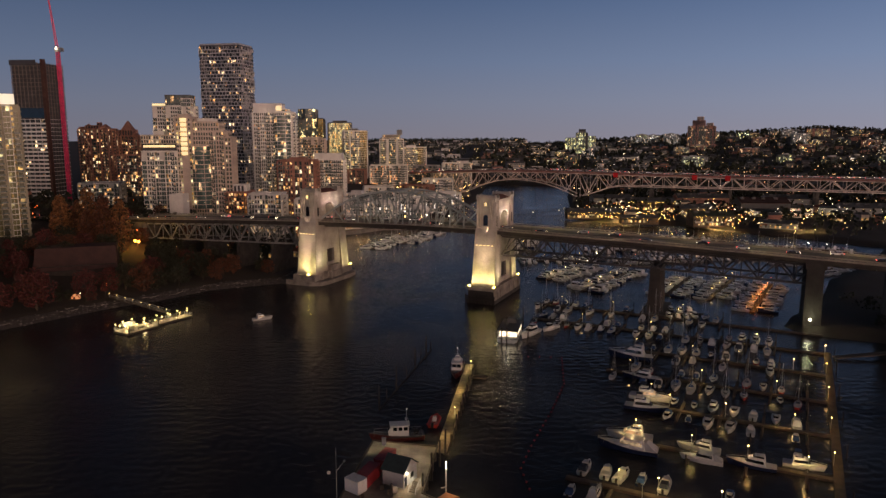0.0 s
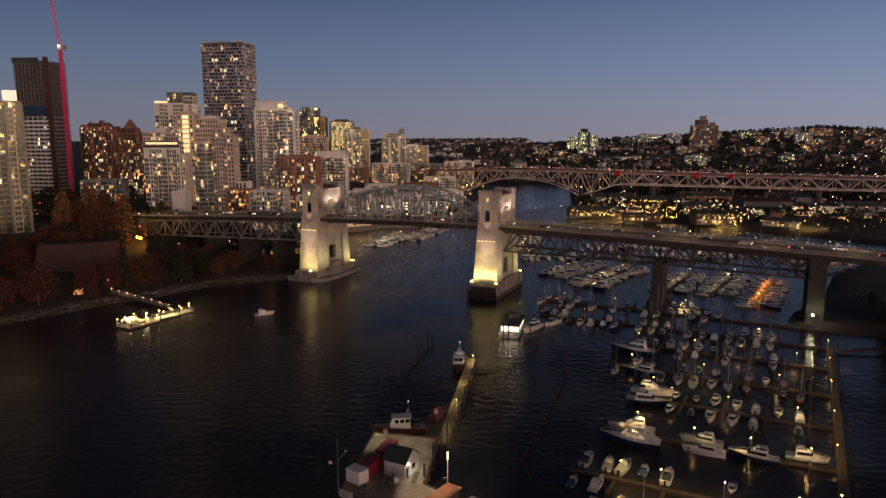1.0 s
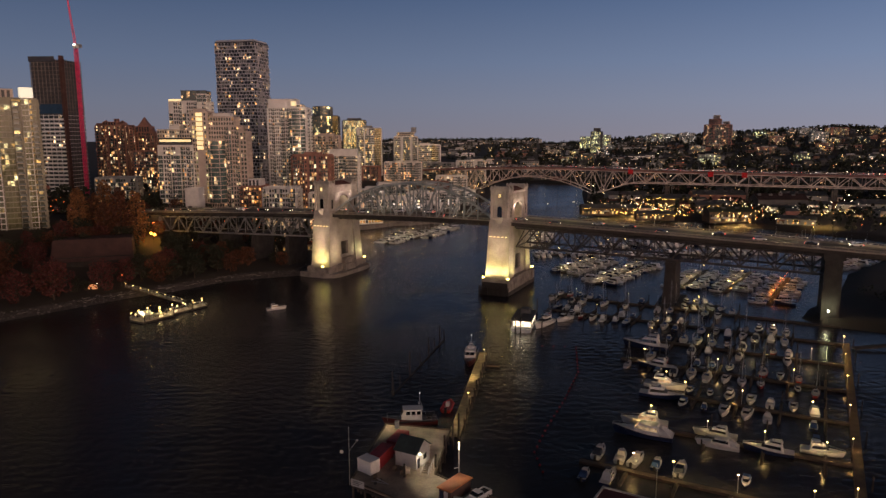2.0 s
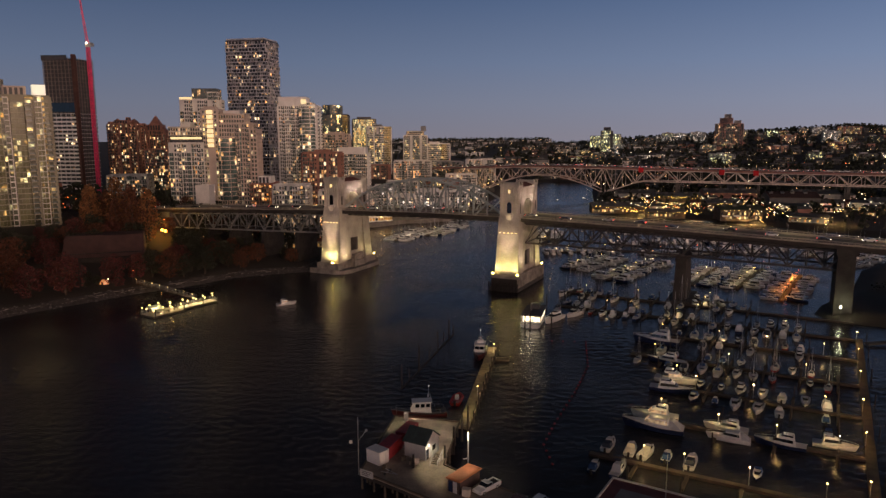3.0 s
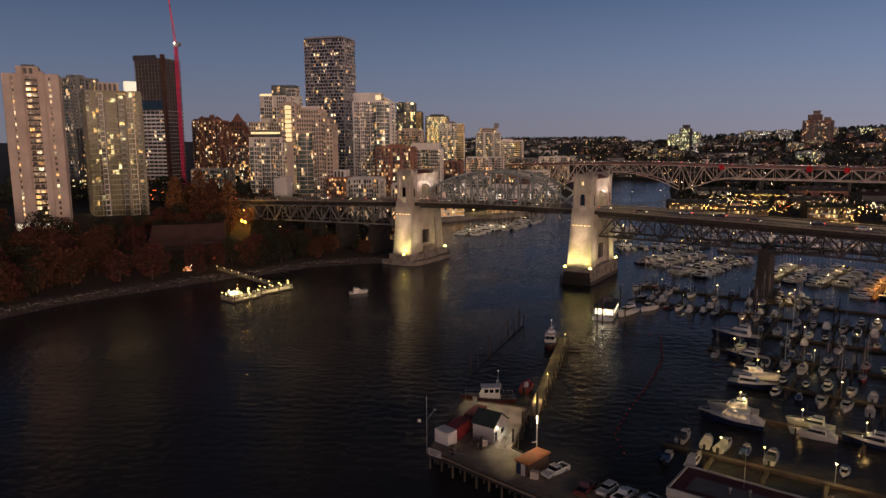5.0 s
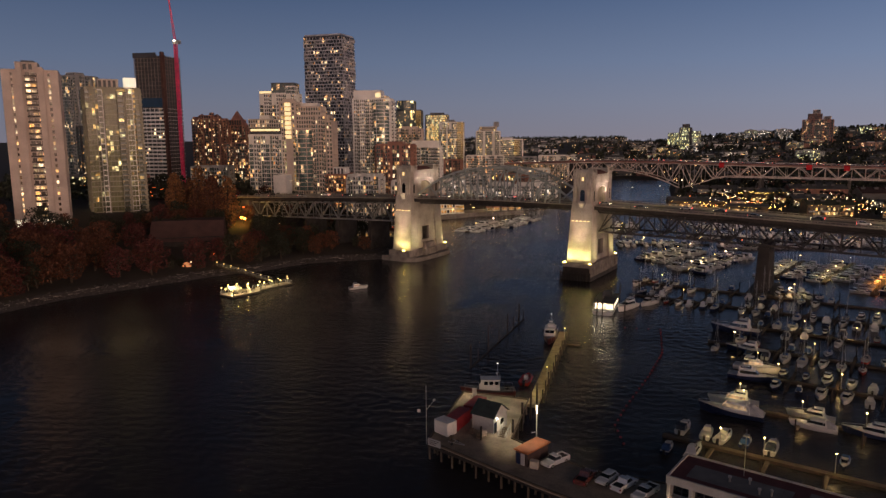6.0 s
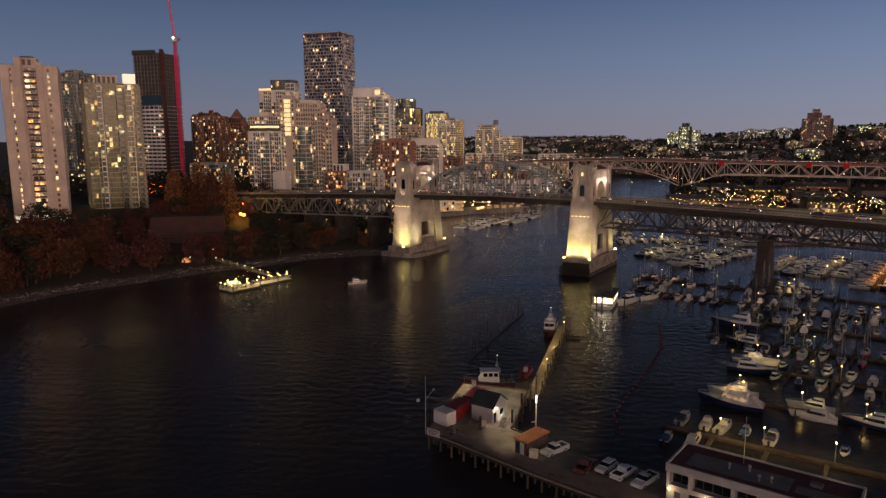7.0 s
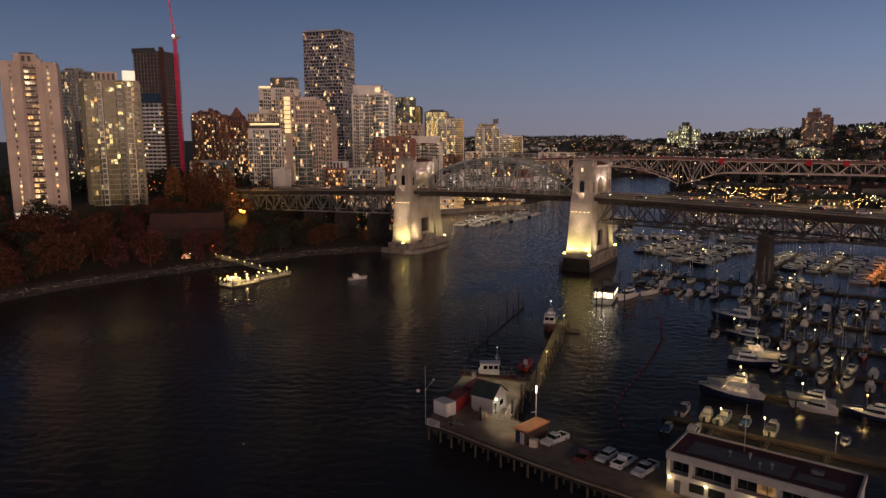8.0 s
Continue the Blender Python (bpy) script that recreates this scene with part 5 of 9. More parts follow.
def bow_rail(L, B, free, parent):
    r = Mesh()
    pts = []
    for t in (0.45, 0.6, 0.75, 0.88, 0.98):
        half = B / 2 * max(0.05, 1 - ((t - 0.4) / 0.6) ** 2.2) if t > 0.4 else B / 2
        pts.append((half * 0.94, -L / 2 + L * t, free * 1.2))
    for s in (-1, 1):
        q = [Vector((s * x, y, z)) for x, y, z in pts]
        for a, b in zip(q, q[1:]):
            r.beam(a + Vector((0, 0, 0.7)), b + Vector((0, 0, 0.7)), 0.06)
        for a in q:
            r.beam(a - Vector((0, 0, 0.1)), a + Vector((0, 0, 0.7)), 0.05)
    part("bow_rail", r, ALU, parent, "thin steel bow rail")




def make_motor_yacht(L, B, hull, label, fly=True, cover=None, lit=None):
    b = thing("motor_yacht", label, "boat", Matrix.Translation((0, -900, -50)))
    f = L * 0.1
    part("hull", hull_mesh(L, B, f, bow=1.45, fine=0.3), hull, b)
    part("deck", deck_mesh(L, B, f, bow=1.45, fine=0.3), CABIN, b)
    part("foredeck", deckhouse(L * 0.05, L * 0.36, B * 0.66, B * 0.3, f * 1.1, f + 0.62, front=L * 0.12, slim=0.8), GELCOAT, b)
    c = (-L * 0.3, L * 0.17, B * 0.8, B * 0.58, f * 1.02, f + 1.8)
    cab = part("cabin", deckhouse(*c, front=L * 0.14, back=0.5, slim=0.82), GELCOAT, b)
    part("cabin_glass", window_band(*c, front=L * 0.14, back=0.5, slim=0.82), lit or DARK_GLASS, cab)
    if fly:
        d = (-L * 0.28, 0.0, B * 0.64, B * 0.5, f + 1.8, f + 2.6)
        fb = part("flybridge", deckhouse(*d, front=0.9, back=0.3), GELCOAT, b)
        part("windscreen", window_band(*d, front=0.9, back=0.3, lo=0.4, hi=0.95), DARK_GLASS, fb)
        top = Mesh().box(-B * 0.26, B * 0.26, -L * 0.25, -L * 0.1, f + 3.75, f + 3.84)
        for sx in (-1, 1):
            for y in (-L * 0.24, -L * 0.11):
                top.beam((sx * B * 0.24, y, f + 2.5), (sx * B * 0.24, y, f + 3.78), 0.06)
        part("bimini", top, cover or CANVAS, b, "dark canvas bimini top")
    else:
        part("cockpit_cover", deckhouse(-L * 0.48, -L * 0.2, B * 0.76, B * 0.66, f * 1.05, f + 1.5, front=L * 0.05, back=L * 0.16, slim=0.6), cover or CANVAS_PALE, b, "pale canvas cockpit cover")
    if not fly:
        part("radar_arch", Mesh().beam((-B * 0.34, -L * 0.2, f + 1.0), (-B * 0.26, -L * 0.26, f + 2.3), 0.16).beam((B * 0.34, -L * 0.2, f + 1.0), (B * 0.26, -L * 0.26, f + 2.3), 0.16).beam((-B * 0.26, -L * 0.26, f + 2.3), (B * 0.26, -L * 0.26, f + 2.3), 0.18), GELCOAT, b)
    bow_rail(L, B, f, b)
    return b


def make_sailboat(L, B, hull, label, cover=None, mast=True):
    b = thing("sailboat", label, "boat", Matrix.Translation((0, -900, -50)))
    f = L * 0.095
    part("hull", hull_mesh(L, B, f, bow=1.3, stern=0.62, fine=0.3), hull, b)
    part("deck", deck_mesh(L, B, f, bow=1.3, stern=0.62, fine=0.3), CABIN, b)
    c = (-L * 0.12, L * 0.2, B * 0.55, B * 0.36, f * 1.02, f + 0.5)
    cab = part("coachroof", deckhouse(*c, front=0.7), CABIN, b)
    part("cabin_window", window_band(*c, front=0.7), DARK_GLASS, cab)
    part("sprayhood", deckhouse(-L * 0.16, -L * 0.06, B * 0.5, B * 0.46, f + 0.45, f + 1.15, front=0.5), cover or CANVAS_BLUE, b, "folded canvas sprayhood")
    if mast:
        h = L * 1.28
        sp = Mesh().tube((0, L * 0.1, f), (0, L * 0.1, f + h), 0.1, 0.07, 6)
        for k in (0.45, 0.75):
            sp.beam((-B * 0.3, L * 0.1, f + h * k), (B * 0.3, L * 0.1, f + h * k), 0.05)
        mt = part("mast", sp, ALU, b, "tall aluminium mast with spreaders")
        part("boom", Mesh().tube((0, L * 0.09, f + 1.7), (0, -L * 0.3, f + 1.55), 0.08, 0.08, 6), ALU, b)
        part("sail_cover", Mesh().tube((0, L * 0.07, f + 1.95), (0, -L * 0.28, f + 1.75), 0.22, 0.14, 6), cover or CANVAS_BLUE, b, "canvas sail cover along the boom")
        st = Mesh()
        for p in ((0, L * 0.48, f * 1.3), (0, -L * 0.49, f), (B * 0.45, L * 0.06, f), (-B * 0.45, L * 0.06, f)):
            st.beam(p, (0, L * 0.1, f + h * 0.97), 0.035)
        part("rigging", st, ALU, mt)
    return b


def make_cruiser(L, B, hull, label, cover=None, lit=None):
    b = thing("cabin_cruiser", label, "boat", Matrix.Translation((0, -900, -50)))
    f = L * 0.12
    part("hull", hull_mesh(L, B, f, bow=1.2, stern=0.95), hull, b)
    part("deck", deck_mesh(L, B, f, bow=1.2, stern=0.95), GELCOAT, b)
    c = (-L * 0.08, L * 0.26, B * 0.7, B * 0.5, f * 1.05, f + 1.2)
    cab = part("cabin", deckhouse(*c, front=0.9), CABIN, b)
    part("cabin_glass", window_band(*c, front=0.9, lo=0.4, hi=0.92), lit or DARK_GLASS, cab)
    part("cockpit_cover", deckhouse(-L * 0.42, -L * 0.08, B * 0.78, B * 0.7, f, f + (1.05 if cover else 0.3), front=0.3, back=0.4, slim=0.84), cover or CABIN, b)
    part("outboard", Mesh().box(-0.25, 0.25, -L * 0.5 - 0.55, -L * 0.5, 0.1, 1.2), RUBBER, b)
    return b


LIT_CABIN = lit_glass("lit_cabin_glass", 0.9, (1.0, 0.7, 0.35), 1.6)
BOATS = {
    "yacht": [make_motor_yacht(13.5, 4.3, GELCOAT, "white motor yacht with a flybridge at its berth"),
              make_motor_yacht(12.0, 4.0, GELCOAT, "white motor yacht with a canvas cockpit cover", fly=False),
              make_motor_yacht(11.0, 3.8, GELCOAT, "white motor yacht with a blue bimini top", cover=CANVAS_BLUE),
              make_motor_yacht(12.5, 4.1, GELCOAT_BLUE, "motor yacht with a navy hull and white cabin"),
              make_motor_yacht(12.0, 4.1, GELCOAT, "white motor yacht with warm lit cabin windows", lit=LIT_CABIN),
              # next yacht: the shade on the hull sides is given as a dark hull colour
              make_motor_yacht(12.5, 4.1, GELCOAT_BLUE, "motor yacht, hull coloured dark for its shaded side, with warm lit cabin windows", fly=False, lit=LIT_CABIN)],
    "sail": [make_sailboat(10.5, 3.3, GELCOAT, "white sailing yacht with a blue sail cover"),
             make_sailboat(9.0, 2.9, GELCOAT, "small white sailing yacht with a dark sail cover", cover=CANVAS),
             make_sailboat(11.5, 3.5, GELCOAT_BLUE, "navy-hulled sailing yacht with a tall mast"),
             make_sailboat(8.0, 2.7, GELCOAT_RED, "red-hulled sailing boat with a dark cover", cover=CANVAS)],
    "cruiser": [make_cruiser(7.5, 2.7, GELCOAT, "small white cabin cruiser at its berth"),
                make_cruiser(8.4, 2.9, GELCOAT, "white cabin cruiser with a dark canvas hood", cover=CANVAS),
                make_cruiser(6.6, 2.4, GELCOAT_BLUE, "small navy cabin cruiser with a blue hood", cover=CANVAS_BLUE)],
}


def make_far_boat(L, B, hull, label, mast=False, tall=1.5):
    """A boat of the far docks: hull, deckhouse with its windows, a mast where it sails."""
    b = thing("sailboat" if mast else "motor_boat", label, "boat", Matrix.Translation((0, -900, -50)))
    f = L * 0.11
    part("hull", hull_mesh(L, B, f, bow=1.4, stern=0.8), hull, b)
    c = (-L * 0.3, L * 0.2, B * 0.74, B * 0.5, f * 0.98, f + (0.7 if mast else tall))
    cab = part("cabin", deckhouse(*c, front=L * 0.1, back=0.4, slim=0.82), GELCOAT, b)
    part("cabin_glass", window_band(*c, front=L * 0.1, back=0.4, slim=0.82), DARK_GLASS, cab)
    if mast:
        part("mast", Mesh().tube((0, L * 0.1, f), (0, L * 0.1, f + L * 1.2), 0.09, 0.06, 6).tube((0, L * 0.1, f + 1.6), (0, -L * 0.3, f + 1.5), 0.16, 0.12, 6), ALU, b, "aluminium mast and boom")
    return b


BOATS["far"] = [make_far_boat(10.5, 3.6, GELCOAT, "white motor boat at a far dock"), make_far_boat(9.0, 3.2, GELCOAT, "small white motor boat at a far dock", tall=1.9),
                make_far_boat(11.5, 3.8, GELCOAT, "long white motor boat at a far dock", tall=2.4), make_far_boat(10.0, 3.4, GELCOAT_BLUE, "navy-hulled motor boat at a far dock"),
                make_far_boat(10.0, 3.1, GELCOAT, "white sailing yacht at a far dock", True), make_far_boat(9.0, 2.9, GELCOAT, "small white sailing yacht at a far dock", True)]


def moor(kind, x, y, heading, size=1.0, pick=None, rng=random, group="boats moored in the marina"):
    """Puts a copy of a boat afloat; heading: degrees from +y, leftwards."""
    src = BOATS[kind][pick if pick is not None else rng.randrange(4 if kind == "yacht" else len(BOATS[kind]))]
    m = Matrix.Translation((x, y, 0)) @ pose(0, 0, 0, 0, 0, heading) @ Matrix.Diagonal((size, size, size, 1))
    return tagged(copy_thing(src, m), group=group)

# ---- marina: p runs out from the long walkway, q away along it ----
PX, PY, QX, QY = -0.890, 0.456, 0.456, 0.890
MARINA = (83.9, 138.9)
P_TURN = math.degrees(math.atan2(PY, PX)) - 90      # heading of a boat that points along p
Q_TURN = math.degrees(math.atan2(QY, QX)) - 90


def berth(p, q):
    return MARINA[0] + PX * p + QX * q, MARINA[1] + PY * p + QY * q


def float_mesh(p0, p1, q0, q1, z0=0.05, z1=0.6):
    a, b, c, d = berth(p0, q0), berth(p1, q0), berth(p1, q1), berth(p0, q1)
    pts = [a, b, c, d]
    area = sum(pts[i][0] * pts[(i + 1) % 4][1] - pts[(i + 1) % 4][0] * pts[i][1] for i in range(4))
    return Mesh().prism(pts if area > 0 else pts[::-1], z0, z1)


PILE = Mesh().tube((0, 0, -3), (0, 0, 3.2), 0.2, 0.17, 8).data("pile", WOOD_DARK)
POST = Mesh().tube((0, 0, 0), (0, 0, 3.6), 0.06, 0.05, 6).data("post", ALU)


def dock_lamp(x, y, z=0.6, watts=260, glass=None, color=(1.0, 0.66, 0.26), high=3.6, label="slim dock lamp with a warm lit head", group="dock lamps", globe=0.15):
    g = thing("dock_lamp", label, "lamp", Matrix.Translation((x, y, z)) @ Matrix.Diagonal((1, 1, high / 3.6, 1)), group)
    part("post", POST, None, g)
    part("head", Mesh().ball((0, 0, 3.6 + 0.1), globe, 8, 5, sz=3.6 / high), glass or BULB_WARM, g, "glowing lamp head")
    if watts:
        lamp_down(x, y, z + high + 0.4, watts * 4.0, color)


rng = random.Random(11)


def finger(k, length, lamps, slips, group, fill=0.75, reach=8.0, kinds=("cruiser", "yacht", "sail"), start=6.0, watts=270, near=True, far=True, end_p=None):
    """One dock branch at k walkway steps, its short finger floats, lamps and boats."""
    q = k * 24.6
    d = thing("dock", "narrow timber floating dock branch with short finger floats", "dock", group="dock branches of the marina")
    part("walkway", float_mesh(1.0, length, q - 0.7, q + 0.7), WOOD, d, "weathered timber walkway")
    n = int((length - start) / slips)
    for i in range(n):
        p = start + i * slips
        for side in (-1, 1):
            if (side < 0 and not near) or (side > 0 and not far):
                continue
            if i % 2 == 0:
                part("finger_float", float_mesh(p - 0.35, p + 0.35, q + side * 0.9, q + side * (reach - 1.2), 0.05, 0.5), WOOD, d)
                x, y = berth(p, q + side * reach)
                part("dock_post", PILE, None, d, m=Matrix.Translation((x, y, 0)))
            if rng.random() < fill:
                kind = rng.choice(kinds)
                size = rng.uniform(0.7, 0.95) * (0.74 if kind == "yacht" else 1.0)
                x, y = berth(p + slips * (0.5 if i % 2 == 0 else 0.45), q + side * (1.6 + 4.6 * size))
                moor(kind, x, y, Q_TURN + (180 if rng.random() < 0.5 else 0) + rng.uniform(-4, 4), size, rng=rng)
    for p in lamps:
        x, y = berth(p, q + 0.6)
        dock_lamp(x, y, watts=watts)
    return d


main_dock = thing("dock", "long timber floating walkway lit by warm lamps", "dock")
part("walkway", float_mesh(-1.0, 1.0, -40, 100), WOOD, main_dock, "weathered timber walkway")
for q in (-30, -10, 14, 36, 58, 80, 98):
    x, y = berth(-2.0, q)
    part("dock_post", PILE, None, main_dock, m=Matrix.Translation((x, y, 0)))
for q in (7, 29, 53, 76, 97, -18):
    x, y = berth(0.9, q)
    dock_lamp(x, y, watts=150, high=3.0, color=(1.0, 0.56, 0.18))
gang = Mesh().beam((129, 222.6, 0.5), (168, 226, 2.6), 2.6, 0.4)
g = tagged(solid("gangway", gang, WOOD, "sloping timber gangway from the bank to the walkway", "gangway"))

finger(-1, 52, (8, 21, 33, 41), 5.0, "a", 0.45, 8.0, kinds=("cruiser", "cruiser", "yacht"), far=False, start=12)
for p, kind, pick, size, turn in ((49.5, "cruiser", 1, 0.82, 0), (44.8, "cruiser", 0, 0.86, 4), (41.4, "cruiser", 0, 0.92, -8), (37.2, "cruiser", 2, 0.86, 0), (32.4, "cruiser", 1, 0.84, 0), (20.0, "cruiser", 2, 0.8, 180)):
    bx, by = berth(p, -24.6 + 6.2)
    moor(kind, bx, by, Q_TURN + turn, size, pick)
finger(0, 46, (6, 18, 30, 42), 6.0, "b", 0.0)
finger(1, 42, (9, 25, 39), 5.0, "c", 0.62, 8.5, kinds=("cruiser", "cruiser", "yacht"))
finger(2, 62, (14, 34, 55), 4.6, "d", 0.66, 8.5, kinds=("sail", "cruiser", "sail"))
finger(3, 62, (10, 26, 40, 58), 4.6, "e", 0.6, 8.5, kinds=("sail", "cruiser", "yacht"), start=14)
finger(4, 104, (22, 58, 84), 4.4, "f", 0.66, 8.5, kinds=("sail", "cruiser", "yacht"), start=16)
finger(5, 112, (52, 78, 100), 4.4, "g", 0.62, 8.5, kinds=("sail", "cruiser"), start=36)

# the large yachts that lie alongside
for x, y, kind, pick, size, turn in ((43.0, 154.3, "yacht", 5, 1.12, P_TURN + 3), (45.2, 161.0, "yacht", 4, 0.92, P_TURN + 8), (54.5, 178.6, "yacht", 3, 0.92, P_TURN + 184),
                                     (57.8, 186.2, "yacht", 4, 0.95, P_TURN + 182), (59.6, 154.2, "yacht", 0, 0.72, P_TURN + 2), (58.2, 148.8, "yacht", 1, 0.78, P_TURN + 4),
                                     (68.2, 146.0, "yacht", 3, 0.84, P_TURN + 2), (80.0, 145.6, "yacht", 2, 0.8, P_TURN + 182), (62.0, 223.5, "yacht", 3, 1.2, P_TURN + 2),
                                     (59.5, 203.2, "yacht", 3, 0.85, P_TURN + 2), (32.0, 250.5, "yacht", 0, 0.95, Q_TURN + 172), (40.5, 258.0, "cruiser", 0, 1.25, Q_TURN + 165),
                                     (-72.0, 272.5, "yacht", 4, 0.66, -62)):
    moor(kind, x, y, turn, size, pick, group="large yachts lying alongside" if kind == "yacht" else "boats moored in the marina")
lamp_down(45.5, 160.0, 6.2, 1000, (1.0, 0.68, 0.28))
lamp_down(56.5, 185.0, 6.0, 1000, (1.0, 0.68, 0.28))
dock_lamp(45.9, 158.2, watts=0, high=5.2)
dock_lamp(56.9, 183.4, watts=0, high=5.0)


# unseen spots without fixtures, added to brighten the boats of the north docks
for x, y in ((-40, 468), (-16, 500), (-52, 436)):
    lamp_down(x, y, 9.0, 5000, (1.0, 0.86, 0.66))


# docks beyond the near bridge, seen under its deck
def far_dock(x0, y0, x1, y1, lamps, glass, watts, color, fill, label, sides=(-1, 1)):
    d = thing("dock", label, "dock", group="docks beyond the bridge")
    a, b = Vector((x0, y0, 0.35)), Vector((x1, y1, 0.35))
    part("walkway", Mesh().beam(a, b, 2.0, 0.5), WOOD, d)
    way = (b - a).normalized()
    out = Vector((way.y, -way.x, 0))
    heading = math.degrees(math.atan2(out.y, out.x)) - 90
    n = int((b - a).length / 3.5)
    for i in range(n):
        for s in sides:
            if rng.random() < fill:
                kind = "far"
                size = rng.uniform(0.6, 0.88)
                c = a + way * (i + 0.5) * 3.5 + out * s * (1.4 + 4.8 * size)
                moor(kind, c.x, c.y, heading + (180 if rng.random() < 0.5 else 0), size, rng=rng, group="boats beyond the bridge")
    for i in range(lamps):
        c = a.lerp(b, (i + 0.5) / lamps)
        dock_lamp(c.x, c.y, watts=watts, glass=glass, color=color)


far_dock(53, 350, 84, 387, 4, BULB_WARM, 420, (1, 0.7, 0.34), 0.92, "timber dock packed with white boats")
far_dock(66, 324, 104, 375, 5, BULB_WARM, 420, (1, 0.7, 0.34), 0.92, "timber dock packed with white boats")
far_dock(102, 314, 129, 358, 3, BULB_WARM, 420, (1, 0.7, 0.34), 0.9, "timber dock packed with white boats")
far_dock(118, 305, 150, 354, 4, BULB_WARM, 420, (1, 0.68, 0.3), 0.9, "timber dock with warm lamps and white boats")
far_dock(128, 283, 162, 339, 9, BULB_SODIUM, 420, (1.0, 0.30, 0.05), 0.9, "timber dock lit by orange lamps")
far_dock(90, 281, 107, 280, 1, BULB_WARM, 500, (1, 0.7, 0.34), 0.9, "short timber dock at the bridge pier")
far_dock(100, 398, 190, 420, 4, BULB_SODIUM, 150, (1.0, 0.40, 0.1), 0.85, "long timber dock packed with boats")
far_dock(44, 404, 96, 408, 5, BULB_WARM, 420, (1, 0.66, 0.28), 0.78, "timber dock packed with white boats")
far_dock(48, 430, 60, 500, 4, BULB_WARM, 900, (1, 0.66, 0.28), 0.7, "timber dock packed with white boats")
far_dock(90, 440, 180, 452, 8, BULB_WARM, 150, (1, 0.6, 0.2), 0.85, "long timber dock packed with boats")
far_dock(100, 490, 190, 492, 8, BULB_WARM, 150, (1, 0.6, 0.2), 0.85, "long timber dock packed with boats")
far_dock(190, 390, 232, 430, 3, BULB_SODIUM, 200, (1, 0.45, 0.12), 0.8, "timber dock packed with boats")
far_dock(196, 364, 238, 400, 3, BULB_SODIUM, 200, (1, 0.4, 0.15), 0.78, "timber dock packed with boats beside the bank")
far_dock(200, 460, 262, 440, 6, BULB_WHITE, 200, (1, 0.85, 0.6), 0.8, "timber dock packed with boats")
far_dock(-46, 448, -26, 506, 2, BULB_WARM, 900, (1, 0.66, 0.28), 0.9, "timber dock packed with white boats")
far_dock(-28, 470, -4, 530, 2, BULB_WARM, 900, (1, 0.66, 0.28), 0.9, "timber dock packed with white boats")

# ---- the pier in front, with its sheds, containers and cars ----
PIER_Z = 3.5
PILE_WOOD = material("weathered_piles", (0.085, 0.066, 0.05), 0.9, vary=0.5, size=1.0, bump=0.5)
PAINT_WHITE = material("white_painted_boards", (0.42, 0.41, 0.40), 0.6, vary=0.25, size=1.5)
CONTAINER_RED = material("faded_red_container_steel", (0.26, 0.025, 0.03), 0.55, vary=0.35, size=1.5)
ORANGE_ROOF = material("orange_metal_roof", (0.42, 0.13, 0.035), 0.5, vary=0.25, size=1.5)
GREEN_ROOF = material("dark_green_shingles", (0.03, 0.045, 0.045), 0.8, vary=0.35, size=1.2)
GREY_MEMBRANE = material("grey_roof_membrane", (0.14, 0.14, 0.145), 0.85, vary=0.35, size=2.5)
MAROON = material("maroon_roof_membrane", (0.10, 0.028, 0.032), 0.85, vary=0.35, size=2.5)
GLOSS_WHITE = material("white_car_paint", (0.72, 0.72, 0.72), 0.25, vary=0.05, size=3, coat=0.6)
GLOSS_BROWN = material("brown_car_paint", (0.10, 0.03, 0.02), 0.3, vary=0.1, size=3, coat=0.6)
GLOSS_DARK = material("dark_car_paint", (0.025, 0.027, 0.03), 0.3, vary=0.1, size=3, coat=0.6)
GLOSS_SILVER = material("silver_car_paint", (0.35, 0.36, 0.37), 0.3, metal=0.3, vary=0.1, size=3, coat=0.6)

OUTLINE = [(-20.0, 124.8), (-14.4, 120.7), (-5.4, 114.1), (0.6, 109.8), (6.6, 105.8), (14.0, 101.3), (38.9, 85.5), (56.4, 93.3), (26.2, 112.4), (22.0, 113.3), (10.5, 116.3), (3.9, 121.1), (-4.1, 127.9), (-1.2, 148.7), (-16.0, 151.8)]
pier = thing("pier", "timber pier on dark piles with a worn grey deck", "pier")
part("deck", Mesh().prism(OUTLINE, PIER_Z - 0.35, PIER_Z), material("worn_pier_deck", (0.29, 0.235, 0.18), 0.9, vary=0.5, size=3.5, bump=0.3, second=(0.15, 0.12, 0.095)), pier, "worn grey timber and asphalt deck")
UNIT_WOOD = UNIT.data("bar", WOOD)
for (ax, ay), (bx, by) in zip(OUTLINE, OUTLINE[1:] + OUTLINE[:1]):
    a, b = Vector((ax, ay, PIER_Z + 0.12)), Vector((bx, by, PIER_Z + 0.12))
    part("kerb_timber", UNIT_WOOD, None, pier, m=bar(a, b, 0.3, 0.25))
PIER_PILE = Mesh().tube((0, 0, -4), (0, 0, PIER_Z - 0.3), 0.24, 0.2, 8).data("pile", PILE_WOOD)
TALL_PILE = Mesh().tube((0, 0, -4), (0, 0, 6.2), 0.3, 0.2, 8).data("pile", WOOD_DARK)
for i in range(28):
    for j in range(4):
        x, y = -19.3 + 1.58 * i + 1.26 * j + (0.5 if i % 3 else -0.3), 124.7 - 1.09 * i + 1.85 * j
        if i % 3 < 2:
            part("pier_post", PIER_PILE, None, pier, m=Matrix.Translation((x, y, 0)))
for i in range(6):
    for x in (-16.5 - i * 0.5, -1.7 - i * 0.5):
        part("pier_post", PIER_PILE, None, pier, m=Matrix.Translation((x, 148.7 - 4.3 * i, 0)))
